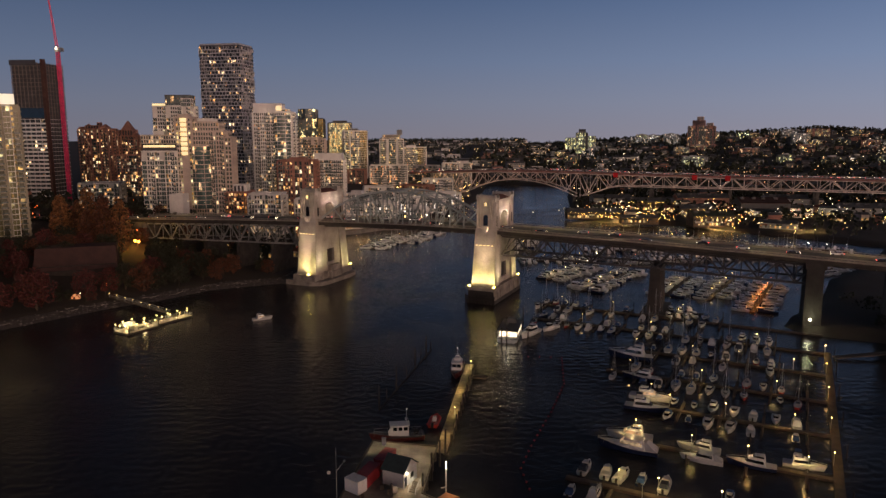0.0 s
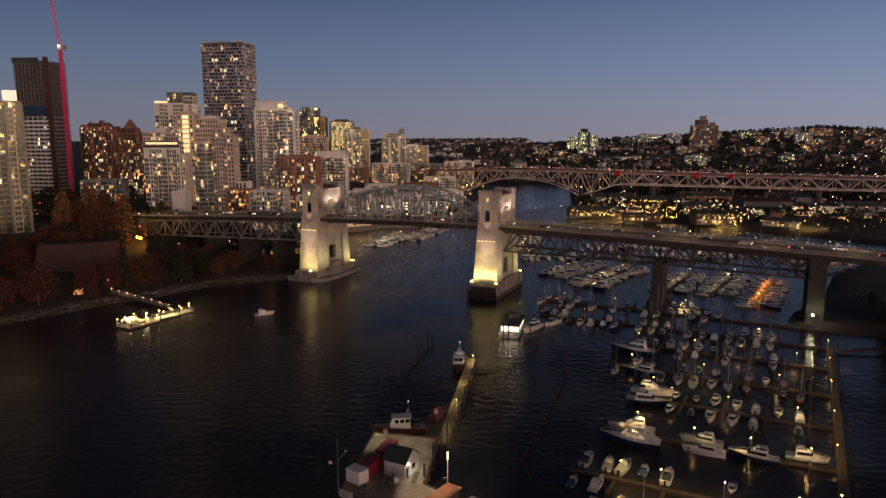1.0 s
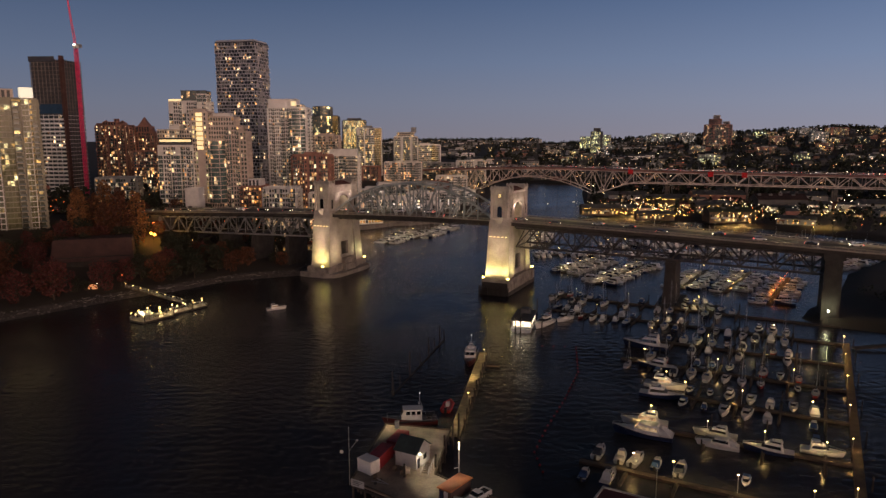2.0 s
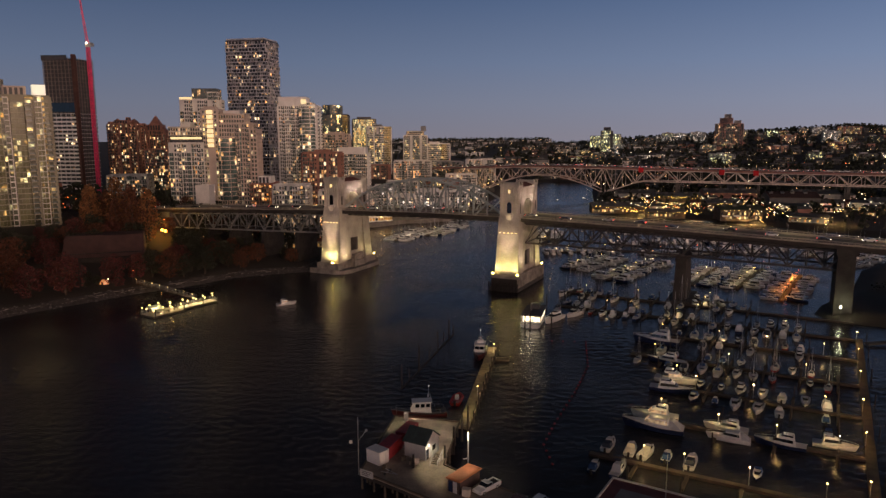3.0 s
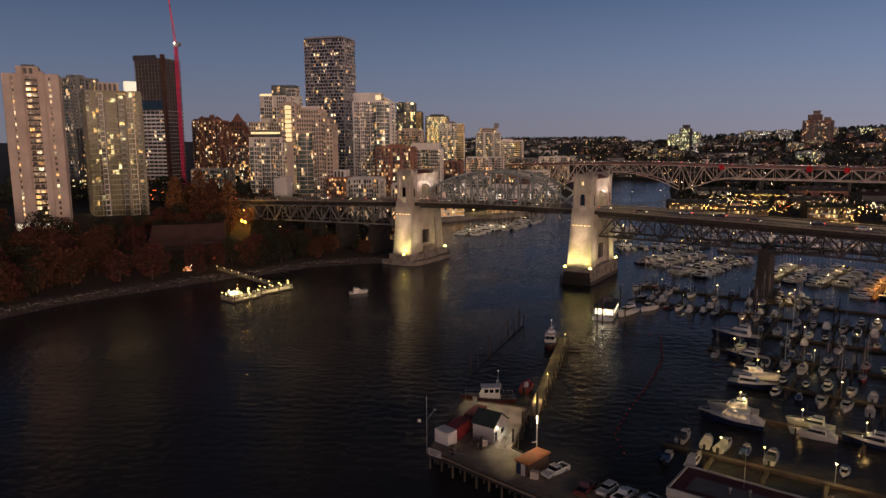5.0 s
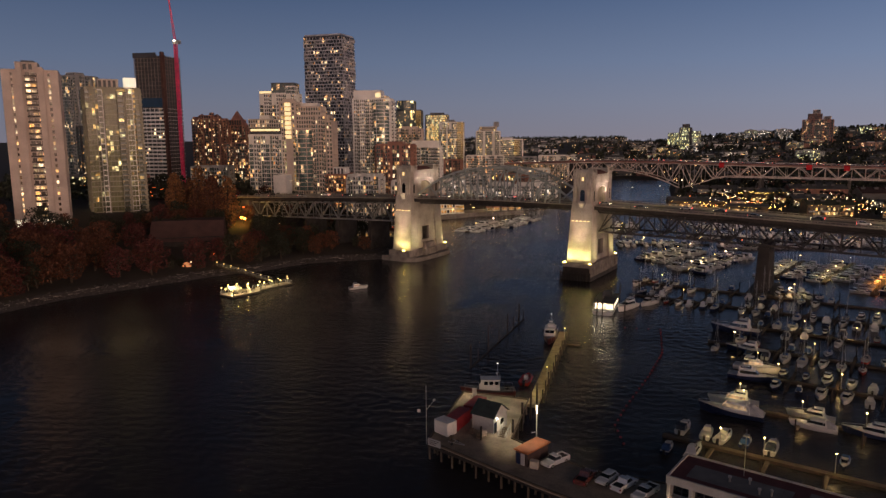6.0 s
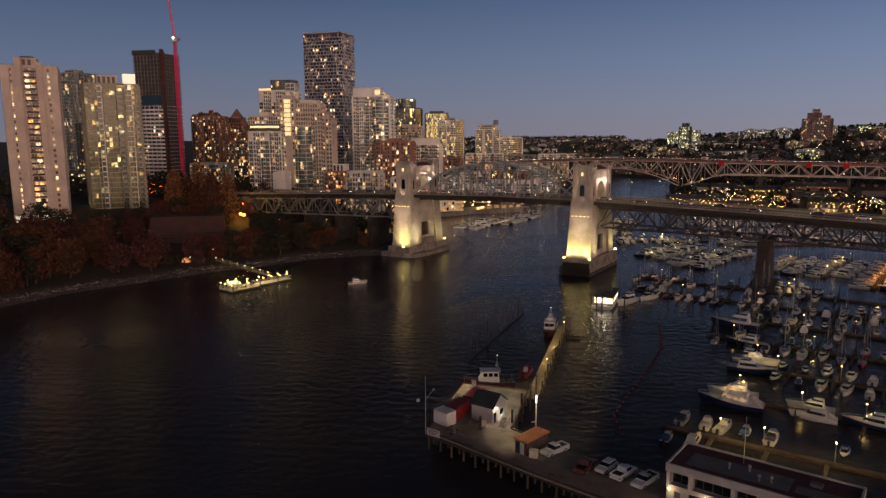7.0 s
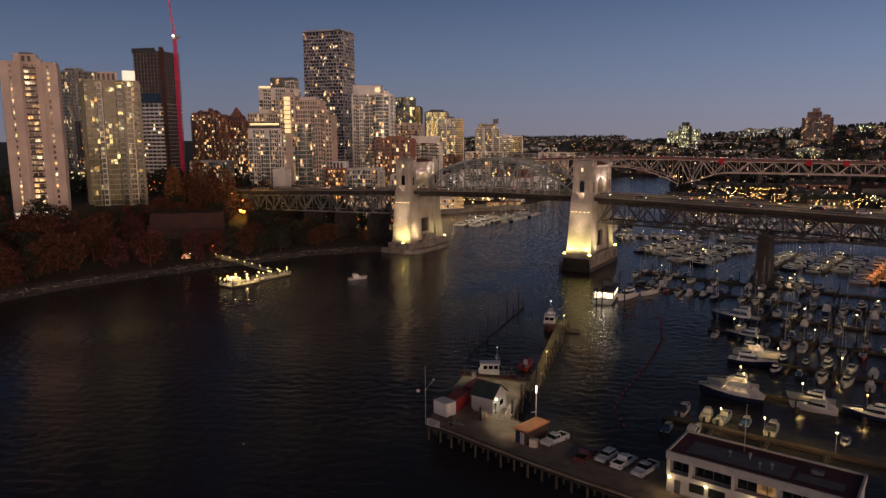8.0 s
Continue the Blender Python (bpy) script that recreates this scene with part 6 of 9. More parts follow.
part("fascia", UNIT.data("bar", WOOD_DARK), None, pier, "dark timber edge beam", m=bar((-19.8, 124.4, PIER_Z - 0.65), (14.0, 101.0, PIER_Z - 0.65), 0.35, 0.5))
for x, y in ((-4.0, 130.8), (-9.9, 126.6), (-2.4, 140.0), (-0.7, 146.4), (0.6, 152.0)):
    solid("mooring_post", TALL_PILE, None, "tall dark timber mooring pile", "pile", Matrix.Translation((x, y, 0)), "mooring piles")

# the long narrow float that leads out from the pier
jetty = thing("jetty", "narrow timber float leading out from the pier", "dock")
part("walkway", Mesh().prism([(-1.6, 153.2), (0.8, 152.4), (9.8, 214.5), (7.3, 215.0)], 0.1, 0.85), material("lit_jetty_boards", (0.26, 0.205, 0.14), 0.85, vary=0.5, size=1.2, bump=0.4), jetty, "pale timber boards")
for i in range(13):
    t = (i + 0.5) / 13
    solid("mooring_post", PILE, None, "dark timber pile beside the jetty", "pile", Matrix.Translation((1.6 + 9.0 * t, 154 + 60 * t, 0.6 * (i % 3))), "jetty piles")
part("side_float", Mesh().prism([(9.0, 203), (13.0, 202.4), (13.3, 204.4), (9.3, 205)], 0.1, 0.6), WOOD, jetty)
for t, w in ((0.1, 1000), (0.36, 600), (0.62, 860), (0.93, 1300)):
    lamp_down(-0.2 + 9.0 * t, 154 + 60 * t, 3.4, w, (1.0, 0.70, 0.28))
for t in (0.3, 0.92):
    x, y = 0.4 + 9.0 * t, 154 + 60 * t
    dock_lamp(x, y, z=0.85, watts=0, high=2.6)
for i, (x, y) in enumerate(((-4.2, 232), (-5.6, 226), (-7.1, 219.7), (-8.8, 214), (-11, 205), (-13.5, 195), (-15.6, 186), (-17.0, 179))):
    solid("mooring_post", TALL_PILE if i % 2 else PILE, None, "lone dark timber pile in the water", "pile", Matrix.Translation((x, y, (i * 7 % 3) * 0.5)), "log boom piles")
solid("log_boom", Mesh().tube((-4.0, 232, 0.05), (-17.0, 179, 0.05), 0.2, 0.2, 8), WOOD_DARK, "dark floating log boom between piles", "log boom")


# white hut with a dark green gable roof: the ridge runs along y, the lamp hangs at the right corner
hut = thing("hut", "small white timber hut with a dark green pitched roof", "hut", Matrix.Translation((-8.7, 133.0, PIER_Z)) @ pose(0, 0, 0, 0, 0, -27))
hw, hd, hh, hr = 2.6, 2.35, 3.4, 2.0
g = Mesh().loft([[(-hd, -hw, z0), (hd, -hw, z0), (hd, hw, z0), (-hd, hw, z0)] for z0 in (0, hh)])
for x in (-hd, hd):
    q = [(x, -hw, hh), (x, hw, hh), (x, 0, hh + hr)]
    g.poly(q if x > 0 else q[::-1])
part("wall", g, PAINT_WHITE, hut)
r = Mesh()
for s in (-1, 1):
    r.loft([[(x, s * (hw + 0.4), hh - 0.22), (x, 0, hh + hr), (x, 0, hh + hr + 0.14), (x, s * (hw + 0.4), hh - 0.08)] for x in (-hd - 0.4, hd + 0.4)])
part("roof", r, GREEN_ROOF, hut, "dark green shingle roof")
part("door", Mesh().box(hd, hd + 0.06, -2.2, -1.3, 0, 2.05), GELCOAT_BLUE, hut)
part("window", Mesh().box(hd, hd + 0.05, 0.2, 1.4, 1.0, 2.1), DARK_GLASS, hut)
part("wall_lamp", Mesh().ball((hd + 0.25, -1.6, 2.9), 0.2), BULB_WHITE, hut, "bright white wall lamp")
for x in (-hd, hd):
    for y in (-hw, hw):
        part("corner_post", Mesh().box(x - 0.08, x + 0.08, y - 0.08, y + 0.08, 0, hh - 0.2), PAINT_WHITE, hut)
q = hut.matrix_world @ Vector((hd + 0.8, -1.7, 2.9))
lamp_down(q.x + 0.4, q.y, q.z + 0.6, 700, (1.0, 0.84, 0.55))
lamp_down(-14.2, 149.4, PIER_Z + 5.0, 1000, (1.0, 0.76, 0.5))
lamp_down(-4.5, 141.9, PIER_Z + 6.5, 850, (1.0, 0.8, 0.62))
solid("cabinet", Mesh().box(-0.45, 0.45, -0.4, 0.4, 0, 1.6).box(-0.5, 0.5, -0.45, 0.45, 1.6, 1.68), PAINT_WHITE, "white equipment cabinet at the back of the pier", "cabinet", Matrix.Translation((-13.3, 149.7, PIER_Z)))
stair = thing("stair", "white railed timber stair beside the hut", "stair", Matrix.Translation((-6.0, 127.8, PIER_Z)) @ pose(0, 0, 0, 0, 0, -18))
for k in range(6):
    part("step", Mesh().box(-0.7, 0.7, k * 0.45, k * 0.45 + 0.42, 0.2 + k * 0.18, 0.26 + k * 0.18), WOOD, stair)
for x in (-0.75, 0.75):
    rl = Mesh().beam((x, -0.2, 1.0), (x, 2.8, 2.1), 0.08).beam((x, -0.2, 0.55), (x, 2.8, 1.65), 0.06)
    for k in range(4):
        rl.beam((x, -0.2 + k, 0.0), (x, -0.2 + k, 1.05 + k * 0.37), 0.08)
    part("railing", rl, PAINT_WHITE, stair)


def container(m, w, d, h, mat_, label, name="shipping_container"):
    c = thing(name, label, "container", m)
    b = Mesh().box(-w / 2, w / 2, -d / 2, d / 2, 0.12, h)
    part("body", b, mat_, c)
    ribs = Mesh()
    n = int(d / 0.5)
    for i in range(n):
        y = -d / 2 + 0.25 + i * 0.5
        for s in (-1, 1):
            ribs.box(s * w / 2 - 0.04, s * w / 2 + 0.04, y - 0.1, y + 0.1, 0.25, h - 0.15)
    part("side_ribs", ribs, mat_, c, "pressed steel ribs")["kind"] = "stuff"
    part("lid", Mesh().box(-w / 2 - 0.05, w / 2 + 0.05, -d / 2 - 0.05, d / 2 + 0.05, h, h + 0.08), mat_, c)
    for s in (-1, 1):
        part("door", Mesh().box(s * w / 4 - w / 4 + 0.05, s * w / 4 + w / 4 - 0.05, -d / 2 - 0.06, -d / 2, 0.25, h - 0.15), mat_, c)
    return c


container(Matrix.Translation((-17.1, 128.9, PIER_Z)) @ pose(0, 0, 0, 0, 0, 52), 2.6, 3.6, 2.7, GELCOAT, "white steel storage container on the pier")
container(Matrix.Translation((-15.0, 132.8, PIER_Z)) @ pose(0, 0, 0, 0, 0, -20), 2.5, 6.0, 2.7, CONTAINER_RED, "faded red shipping container on the pier")
container(Matrix.Translation((-12.2, 139.4, PIER_Z)) @ pose(0, 0, 0, 0, 0, -20), 2.5, 6.0, 2.7, CONTAINER_RED, "faded red shipping container on the pier")

MAROON_BOARD = material("dark_brown_boards", (0.06, 0.035, 0.03), 0.85, vary=0.35, size=1)
osh = thing("storage_shed", "small storage shed with a flat orange metal roof", "shed", Matrix.Translation((-0.1, 119.7, PIER_Z)) @ pose(0, 0, 0, 0, 0, -36))
part("wall", Mesh().box(-1.3, 1.3, -3.1, 3.1, 0, 2.5), MAROON_BOARD, osh)
part("roof", Mesh().frustum((-1.6, 1.6, -3.5, 3.4, 2.5), (-1.55, 1.55, -3.45, 3.35, 2.72)), ORANGE_ROOF, osh, "orange corrugated metal roof")
ribs = Mesh()
for k in range(12):
    ribs.box(-1.52, 1.52, -3.2 + k * 0.56, -3.12 + k * 0.56, 2.72, 2.735)
part("roof_ribs", ribs, ORANGE_ROOF, osh)["kind"] = "stuff"
part("door", Mesh().box(-0.2, 0.65, -3.17, -3.1, 0, 2.1), PAINT_WHITE, osh, "white door")
part("door", Mesh().box(-1.15, -0.35, -3.16, -3.1, 0, 2.0), GELCOAT_BLUE, osh, "dark blue door")
solid("crate", Mesh().box(-0.7, 0.7, -0.5, 0.5, 0, 1.3).box(-0.75, 0.75, -0.55, 0.55, 1.3, 1.36), FACADE["buff"], "buff plywood crate beside the storage shed", "crate", Matrix.Translation((0.3, 116.3, PIER_Z)) @ pose(0, 0, 0, 0, 0, -15))
for x, y, k in ((-10.3, 127.5, 1.0), (-9.3, 127.9, 1.2), (-11.9, 129.3, 1.0), (-15.4, 125.8, 0.8)):
    solid("reel", Mesh().tube((-0.35 * k, 0, 0.6 * k), (0.35 * k, 0, 0.6 * k), 0.55 * k, 0.55 * k, 12).tube((-0.45 * k, 0, 0.6 * k), (-0.36 * k, 0, 0.6 * k), 0.62 * k, 0.62 * k, 12), FACADE["buff"] if k > 1 else WOOD, "wooden cable reel standing on the pier", "reel", Matrix.Translation((x, y, PIER_Z)), "cable reels")
trailer = thing("boat_trailer", "small empty boat trailer on the pier", "trailer", Matrix.Translation((-14.2, 123.8, PIER_Z)) @ pose(0, 0, 0, 0, 0, 60))
part("frame", Mesh().beam((0, -1.8, 0.45), (-0.7, 1.6, 0.5), 0.1).beam((0, -1.8, 0.45), (0.7, 1.6, 0.5), 0.1).beam((-0.8, 0.6, 0.4), (0.8, 0.6, 0.4), 0.1), ALU, trailer)
for s in (-0.85, 0.85):
    part("wheel", Mesh().tube((s - 0.1, 0.6, 0.3), (s + 0.1, 0.6, 0.3), 0.3, 0.3, 12), RUBBER, trailer)
sign = thing("signboard", "white signboard with dark lettering bars at the pier end", "sign", Matrix.Translation((-18.3, 121.9, PIER_Z)) @ pose(0, 0, 0, 0, 0, -30))
part("board", Mesh().box(-1.5, 1.5, -0.05, 0.05, 0.3, 1.7), PAINT_WHITE, sign)
for k in range(3):
    part("text_bar", Mesh().box(-1.1, 1.1 - 0.3 * k, -0.07, -0.05, 1.3 - 0.35 * k, 1.45 - 0.35 * k), FACADE["dark"], sign)
mast = thing("flag_mast", "tall slim white mast with a crossbar and lamp", "mast", Matrix.Translation((-20.0, 123.4, PIER_Z)))
part("pole", Mesh().tube((0, 0, 0), (0, 0, 11.5), 0.08, 0.04, 6), ALU, mast)
part("gaff", Mesh().tube((0, 0, 6.8), (1.5, 0.2, 8.8), 0.05, 0.04, 6), ALU, mast)
part("lamp_head", Mesh().box(1.3, 1.7, 0.0, 0.4, 8.7, 8.95), ALU, mast)
part("wind_vane", Mesh().box(-1.7, -1.1, -0.03, 0.03, 6.3, 6.9), PAINT_WHITE, mast)
BULB_PIER = bulb("pier_lamp_glass", (1.0, 0.82, 0.5), 2.2)
lampA = thing("pier_lamp", "tall white pier lamp with a bright head", "lamp", Matrix.Translation((0.6, 124.6, 0)))
part("pole", Mesh().tube((0, 0, -2), (0, 0, 11.2), 0.1, 0.08, 8), PAINT_WHITE, lampA)
part("head", Mesh().tube((0, 0, 10.2), (0, 0, 11.7), 0.13, 0.13, 8), BULB_PIER, lampA, "bright white lamp head")
part("arm", Mesh().beam((0, 0, 6.6), (-0.9, -0.2, 6.5), 0.12), PAINT_WHITE, lampA)
lamp_spot((0.2, 124.0, 12.3), (0.2, 124.2, 3.5), 2500, 104, (1.0, 0.78, 0.54))


def vehicle(kind, label, paint, lamps=False):
    """A car that points towards +y, at the origin."""
    v = thing(kind, label, "car" if kind != "pickup_truck" else "pickup truck", Matrix.Translation((20, -900, -50)))
    L, W = (5.7, 2.0) if kind == "pickup_truck" else (4.7, 1.85)
    prof = [(-L / 2, 0.45), (-L / 2 + 0.1, 0.95), (L * 0.2, 0.98), (L * 0.46, 0.9), (L / 2, 0.7), (L / 2 - 0.03, 0.38), (-L / 2 + 0.1, 0.32)]
    rings = [[(x * k, y * (1 - 0.02 * (k < 1)), z if k == 1 else z * 0.97 + 0.01) for y, z in prof] for x, k in ((-W / 2, 1), (W / 2, 1))]
    part("body", Mesh().loft(rings), paint, v)
    if kind == "pickup_truck":
        c = (-L * 0.14, L * 0.24, W * 0.94, W * 0.94, 0.96, 1.78)
        bed = Mesh().box(-W / 2, -W / 2 + 0.1, -L / 2 + 0.05, -L * 0.15, 0.9, 1.25).box(W / 2 - 0.1, W / 2, -L / 2 + 0.05, -L * 0.15, 0.9, 1.25).box(-W / 2, W / 2, -L / 2 + 0.05, -L / 2 + 0.15, 0.9, 1.25)
        part("bed_side", bed, paint, v)
        part("bed_floor", Mesh().box(-W / 2 + 0.1, W / 2 - 0.1, -L / 2 + 0.15, -L * 0.15, 0.97, 1.0), RUBBER, v, "dark bed liner")
    else:
        c = (-L * 0.42, L * 0.24, W * 0.92, W * 0.9, 0.95, 1.6 if kind == "suv" else 1.42)
    cab = part("cabin", deckhouse(*c, front=0.75, back=0.35 if kind != "car" else 0.7, slim=0.84), paint, v)
    part("car_glass", window_band(*c, front=0.75, back=0.35 if kind != "car" else 0.7, slim=0.84, lo=0.25, hi=0.9, out=0.015), DARK_GLASS, cab)
    for x in (-W / 2 + 0.1, W / 2 - 0.1):
        for y in (-L * 0.31, L * 0.31):
            wh = part("wheel", Mesh().tube((x - 0.12, y, 0.36), (x + 0.12, y, 0.36), 0.37, 0.37, 12), RUBBER, v)
            s = 1 if x > 0 else -1
            if not lamps:
                part("rim", Mesh().tube((x + s * 0.115, y, 0.36), (x + s * 0.135, y, 0.36), 0.22, 0.22, 10), ALU, wh)
        part("headlight", Mesh().box(x - 0.22, x + 0.16, L / 2 - 0.12, L / 2 + 0.02, 0.62, 0.8), BULB_WHITE if lamps else ALU, v)
        part("tail_light", Mesh().box(x - 0.14, x + 0.14, -L / 2 - 0.02, -L / 2 + 0.1, 0.72, 0.95), BULB_RED if lamps else CONTAINER_RED, v)
    return v


CARS = {"pickup": vehicle("pickup_truck", "white crew-cab pickup truck parked on the pier", GLOSS_WHITE), "suv": vehicle("suv", "white estate car with dark roof glass parked on the pier", GLOSS_WHITE),
        "brown": vehicle("pickup_truck", "brown pickup truck parked in the shade", GLOSS_BROWN),
        "road_dark": vehicle("car", "dark car with lights on the bridge", GLOSS_DARK, True), "road_pale": vehicle("car", "pale car with lights on the bridge", GLOSS_SILVER, True), "road_suv": vehicle("suv", "white car with lights on the bridge", GLOSS_WHITE, True)}


def park(kind, x, y, z, heading, group="", label=""):
    return tagged(copy_thing(CARS[kind], Matrix.Translation((x, y, z)) @ pose(0, 0, 0, 0, 0, heading)), label, group=group)


park("pickup", 4.0, 118.4, PIER_Z, 137, "cars parked on the pier")
park("brown", 8.9, 112.8, PIER_Z, -26, "cars parked on the pier")
park("suv", 12.5, 112.9, PIER_Z, 143, "cars parked on the pier")
park("pickup", 15.1, 111.2, PIER_Z, -37, "cars parked on the pier")
park("pickup", 18.2, 108.9, PIER_Z, 141, "cars parked on the pier")


# two-storey club house at the landward end
def club_house():
    c = thing("club_house", "white two-storey waterfront building with a flat maroon roof", "building", Matrix.Translation((20.4, 103.2, PIER_Z)) @ pose(0, 0, 0, 0, 0, -29.7))
    w, d, h = 25.0, 9.2, 6.3
    front = Mesh().box(0, w, 0.3, d, 0, 3.0).box(0, w, 1.4, d, 3.0, 5.3)
    for x in (0.0, 3.3, 9.4, 15.4, 21.0, 24.6):
        front.box(x, x + 0.5, 0.0, 1.4, 3.0, 5.3)
    front.box(0, w, 0.0, 0.3, 2.7, 3.2)
    part("wall", front, PAINT_WHITE, c)
    part("fascia", Mesh().box(-0.15, w + 0.15, -0.15, 0.15, 5.3, h + 0.25).box(-0.15, 0.15, 0.15, d + 0.15, 5.3, h + 0.25).box(w - 0.15, w + 0.15, 0.15, d + 0.15, 5.3, h + 0.25).box(0.15, w - 0.15, d - 0.15, d + 0.15, 5.3, h + 0.25), PAINT_WHITE, c, "broad white roof fascia")
    part("roof", Mesh().box(0.15, w - 0.15, 0.15, d - 0.15, 5.3, h), MAROON, c, "flat maroon membrane roof")
    for a, b, e, f in ((2.2, 16.5, 1.8, 6.4), (17.2, 23.2, 2.2, 4.6)):
        part("roof_patch", Mesh().box(a, b, e, f, h, h + 0.02), GREY_MEMBRANE, c, "grey membrane patch")
    for i, (a, b) in enumerate(((0.6, 3.2), (3.9, 6.5), (6.6, 9.3), (10.0, 12.6), (12.7, 15.3), (16.0, 18.4), (18.5, 20.9), (21.6, 24.5))):
        lit = i == 4
        pn = part("window", Mesh().box(a, b, 1.3, 1.38, 3.2, 5.1), LIT_ROOM if lit else DARK_GLASS, c, "warm lit room behind glass" if lit else "tall dark window")
        part("mullion", Mesh().box((a + b) / 2 - 0.05, (a + b) / 2 + 0.05, 1.22, 1.32, 3.2, 5.1), FACADE["dark"], pn)
    for a, b in ((1.2, 2.1), (11.0, 12.0)):
        part("door", Mesh().box(a, b, 0.22, 0.3, 0, 2.1), FACADE["dark"], c)
    for a, b in ((3.4, 5.6), (6.2, 8.6), (13.5, 16.5), (17.5, 20.5)):
        part("window", Mesh().box(a, b, 0.24, 0.3, 0.9, 2.3), DARK_GLASS, c)
    for x in (0.5, 5.9, 12.4):
        part("wall_lamp", Mesh().ball((x, 0.05, 2.45), 0.2), BULB_WARM, c, "warm round wall lamp")
    for x, y in ((8.0, 4.0), (10.6, 5.0), (12.5, 2.6), (14.0, 3.2)):
        part("roof_vent", Mesh().tube((x, y, h), (x, y, h + 0.7), 0.16, 0.14, 8).ball((x, y, h + 0.8), 0.28), ALU, c, "round aluminium roof vent")
    part("roof_hatch", Mesh().box(18.6, 20.2, 5.4, 6.4, h, h + 0.5), GREY_MEMBRANE, c)
    part("roof_mast", Mesh().tube((9.2, 7.2, h), (9.2, 7.2, h + 7.5), 0.06, 0.04, 6), ALU, c, "thin white radio mast")
    for x, y, z in ((0.5, -0.6, 2.4), (5.9, -0.6, 2.4), (12.4, -0.6, 2.4)):
        q = c.matrix_world @ Vector((x, y, z))
        lamp_point(q.x, q.y, q.z, 60, (1.0, 0.72, 0.38), 0.15)


LIT_ROOM = lit_glass("lit_room_glass", 1.0, (1.0, 0.55, 0.18), 0.5, spread=0.2)
club_house()

# working boats beside the jetty
DARK_RED = material("dark_red_hull", (0.07, 0.014, 0.014), 0.35, vary=0.2, size=2)


def patrol_boat(m, L, B, hull, label, name, house=(-0.2, 0.14), tall=2.5, upper=True):
    """A working launch: wheelhouse with raked front and separate panes, mast with crosstree and radar, rails, fenders."""
    b = thing(name, label, "boat", m)
    f = L * 0.1
    part("hull", hull_mesh(L, B, f, bow=1.5, stern=0.92), hull, b)
    part("deck", deck_mesh(L, B, f, bow=1.5, stern=0.92), GREY_MEMBRANE, b)
    y0, y1, w = L * house[0], L * house[1], B * 0.36
    z0, z1 = f * 0.95, f + tall
    side = [(y0, z0), (y1 + 0.55, z0), (y1 + 0.75, f + tall * 0.5), (y1, z1), (y0 + 0.15, z1)]
    cab = part("wheelhouse", Mesh().loft([[(-w, y, z) for y, z in side][::-1], [(w, y, z) for y, z in side][::-1]]), GELCOAT, b, "white wheelhouse")
    lo, hi = f + tall * 0.55, f + tall * 0.88
    n = 3
    step = (y1 - y0 - 0.5) / n
    for s in (-1, 1):
        for i in range(n):
            y = y0 + 0.35 + i * step
            part("side_window", Mesh().box(s * w - 0.03, s * w + 0.03, y, y + step * 0.74, lo, hi), DARK_GLASS, cab)
    for x0, x1 in ((-w * 0.9, -0.07), (0.07, w * 0.9)):
        ya, yb = y1 + 0.75 * (z1 - lo) / (tall * 0.5) + 0.03, y1 + 0.75 * (z1 - hi) / (tall * 0.5) + 0.03
        part("front_window", Mesh().loft([[(x0, ya, lo), (x1, ya, lo), (x1, yb, hi), (x0, yb, hi)], [(x0, ya + 0.03, lo), (x1, ya + 0.03, lo), (x1, yb + 0.03, hi), (x0, yb + 0.03, hi)]]), DARK_GLASS, cab)
    part("cabin_roof", Mesh().box(-w - 0.14, w + 0.14, y0 - 0.2, y1 + 0.3, z1, z1 + 0.1), GELCOAT, b, "overhanging white roof")
    if upper:
        part("upper_deck", deckhouse(y0 + 0.2, (y0 + y1) / 2, B * 0.5, B * 0.46, z1 + 0.1, z1 + 0.8, front=0.3), GELCOAT, b)
    my = y0 + 0.5
    part("mast", Mesh().tube((0, my, z1), (0, my, z1 + 3.6), 0.07, 0.04, 6).beam((-0.9, my, z1 + 1.7), (0.9, my, z1 + 1.7), 0.08).beam((0, my - 0.9, z1), (0, my, z1 + 1.9), 0.07), ALU, b, "pale mast with a crosstree")
    part("radar", Mesh().box(-0.6, 0.6, my + 0.1, my + 0.35, z1 + 1.15, z1 + 1.4), GELCOAT, b)
    part("masthead_lamp", Mesh().ball((0, my, z1 + 3.7), 0.1, 8, 5), BULB_WHITE, b)
    rail = Mesh()
    for s in (-1, 1):
        rail.beam((s * B * 0.44, -L * 0.46, f + 0.9), (s * B * 0.45, y0, f + 0.9), 0.05).beam((s * B * 0.42, y1, f + 1.0), (s * B * 0.2, L * 0.4, f + 1.35), 0.05)
        for k in range(4):
            y = -L * 0.46 + k * (y0 + L * 0.46) / 3
            rail.beam((s * B * 0.44, y, f * 0.9), (s * B * 0.44, y, f + 0.9), 0.05)
        rail.beam((s * B * 0.42, y1, f * 0.95), (s * B * 0.42, y1, f + 1.0), 0.05).beam((s * B * 0.2, L * 0.4, f), (s * B * 0.2, L * 0.4, f + 1.35), 0.05)
    part("railing", rail, ALU, b)
    part("deck_gear", Mesh().box(-B * 0.2, B * 0.2, -L * 0.4, -L * 0.3, f * 0.9, f + 0.9).tube((B * 0.1, -L * 0.26, f), (B * 0.1, -L * 0.36, f + 2.2), 0.1, 0.07, 6), RUBBER, b, "dark winch and davit")
    part("fender", Mesh().tube((-B * 0.47, -L * 0.45, f * 0.9), (-B * 0.5, L * 0.2, f * 0.95), 0.16, 0.16, 8).tube((B * 0.47, -L * 0.45, f * 0.9), (B * 0.5, L * 0.2, f * 0.95), 0.16, 0.16, 8), RUBBER, b)
    return b


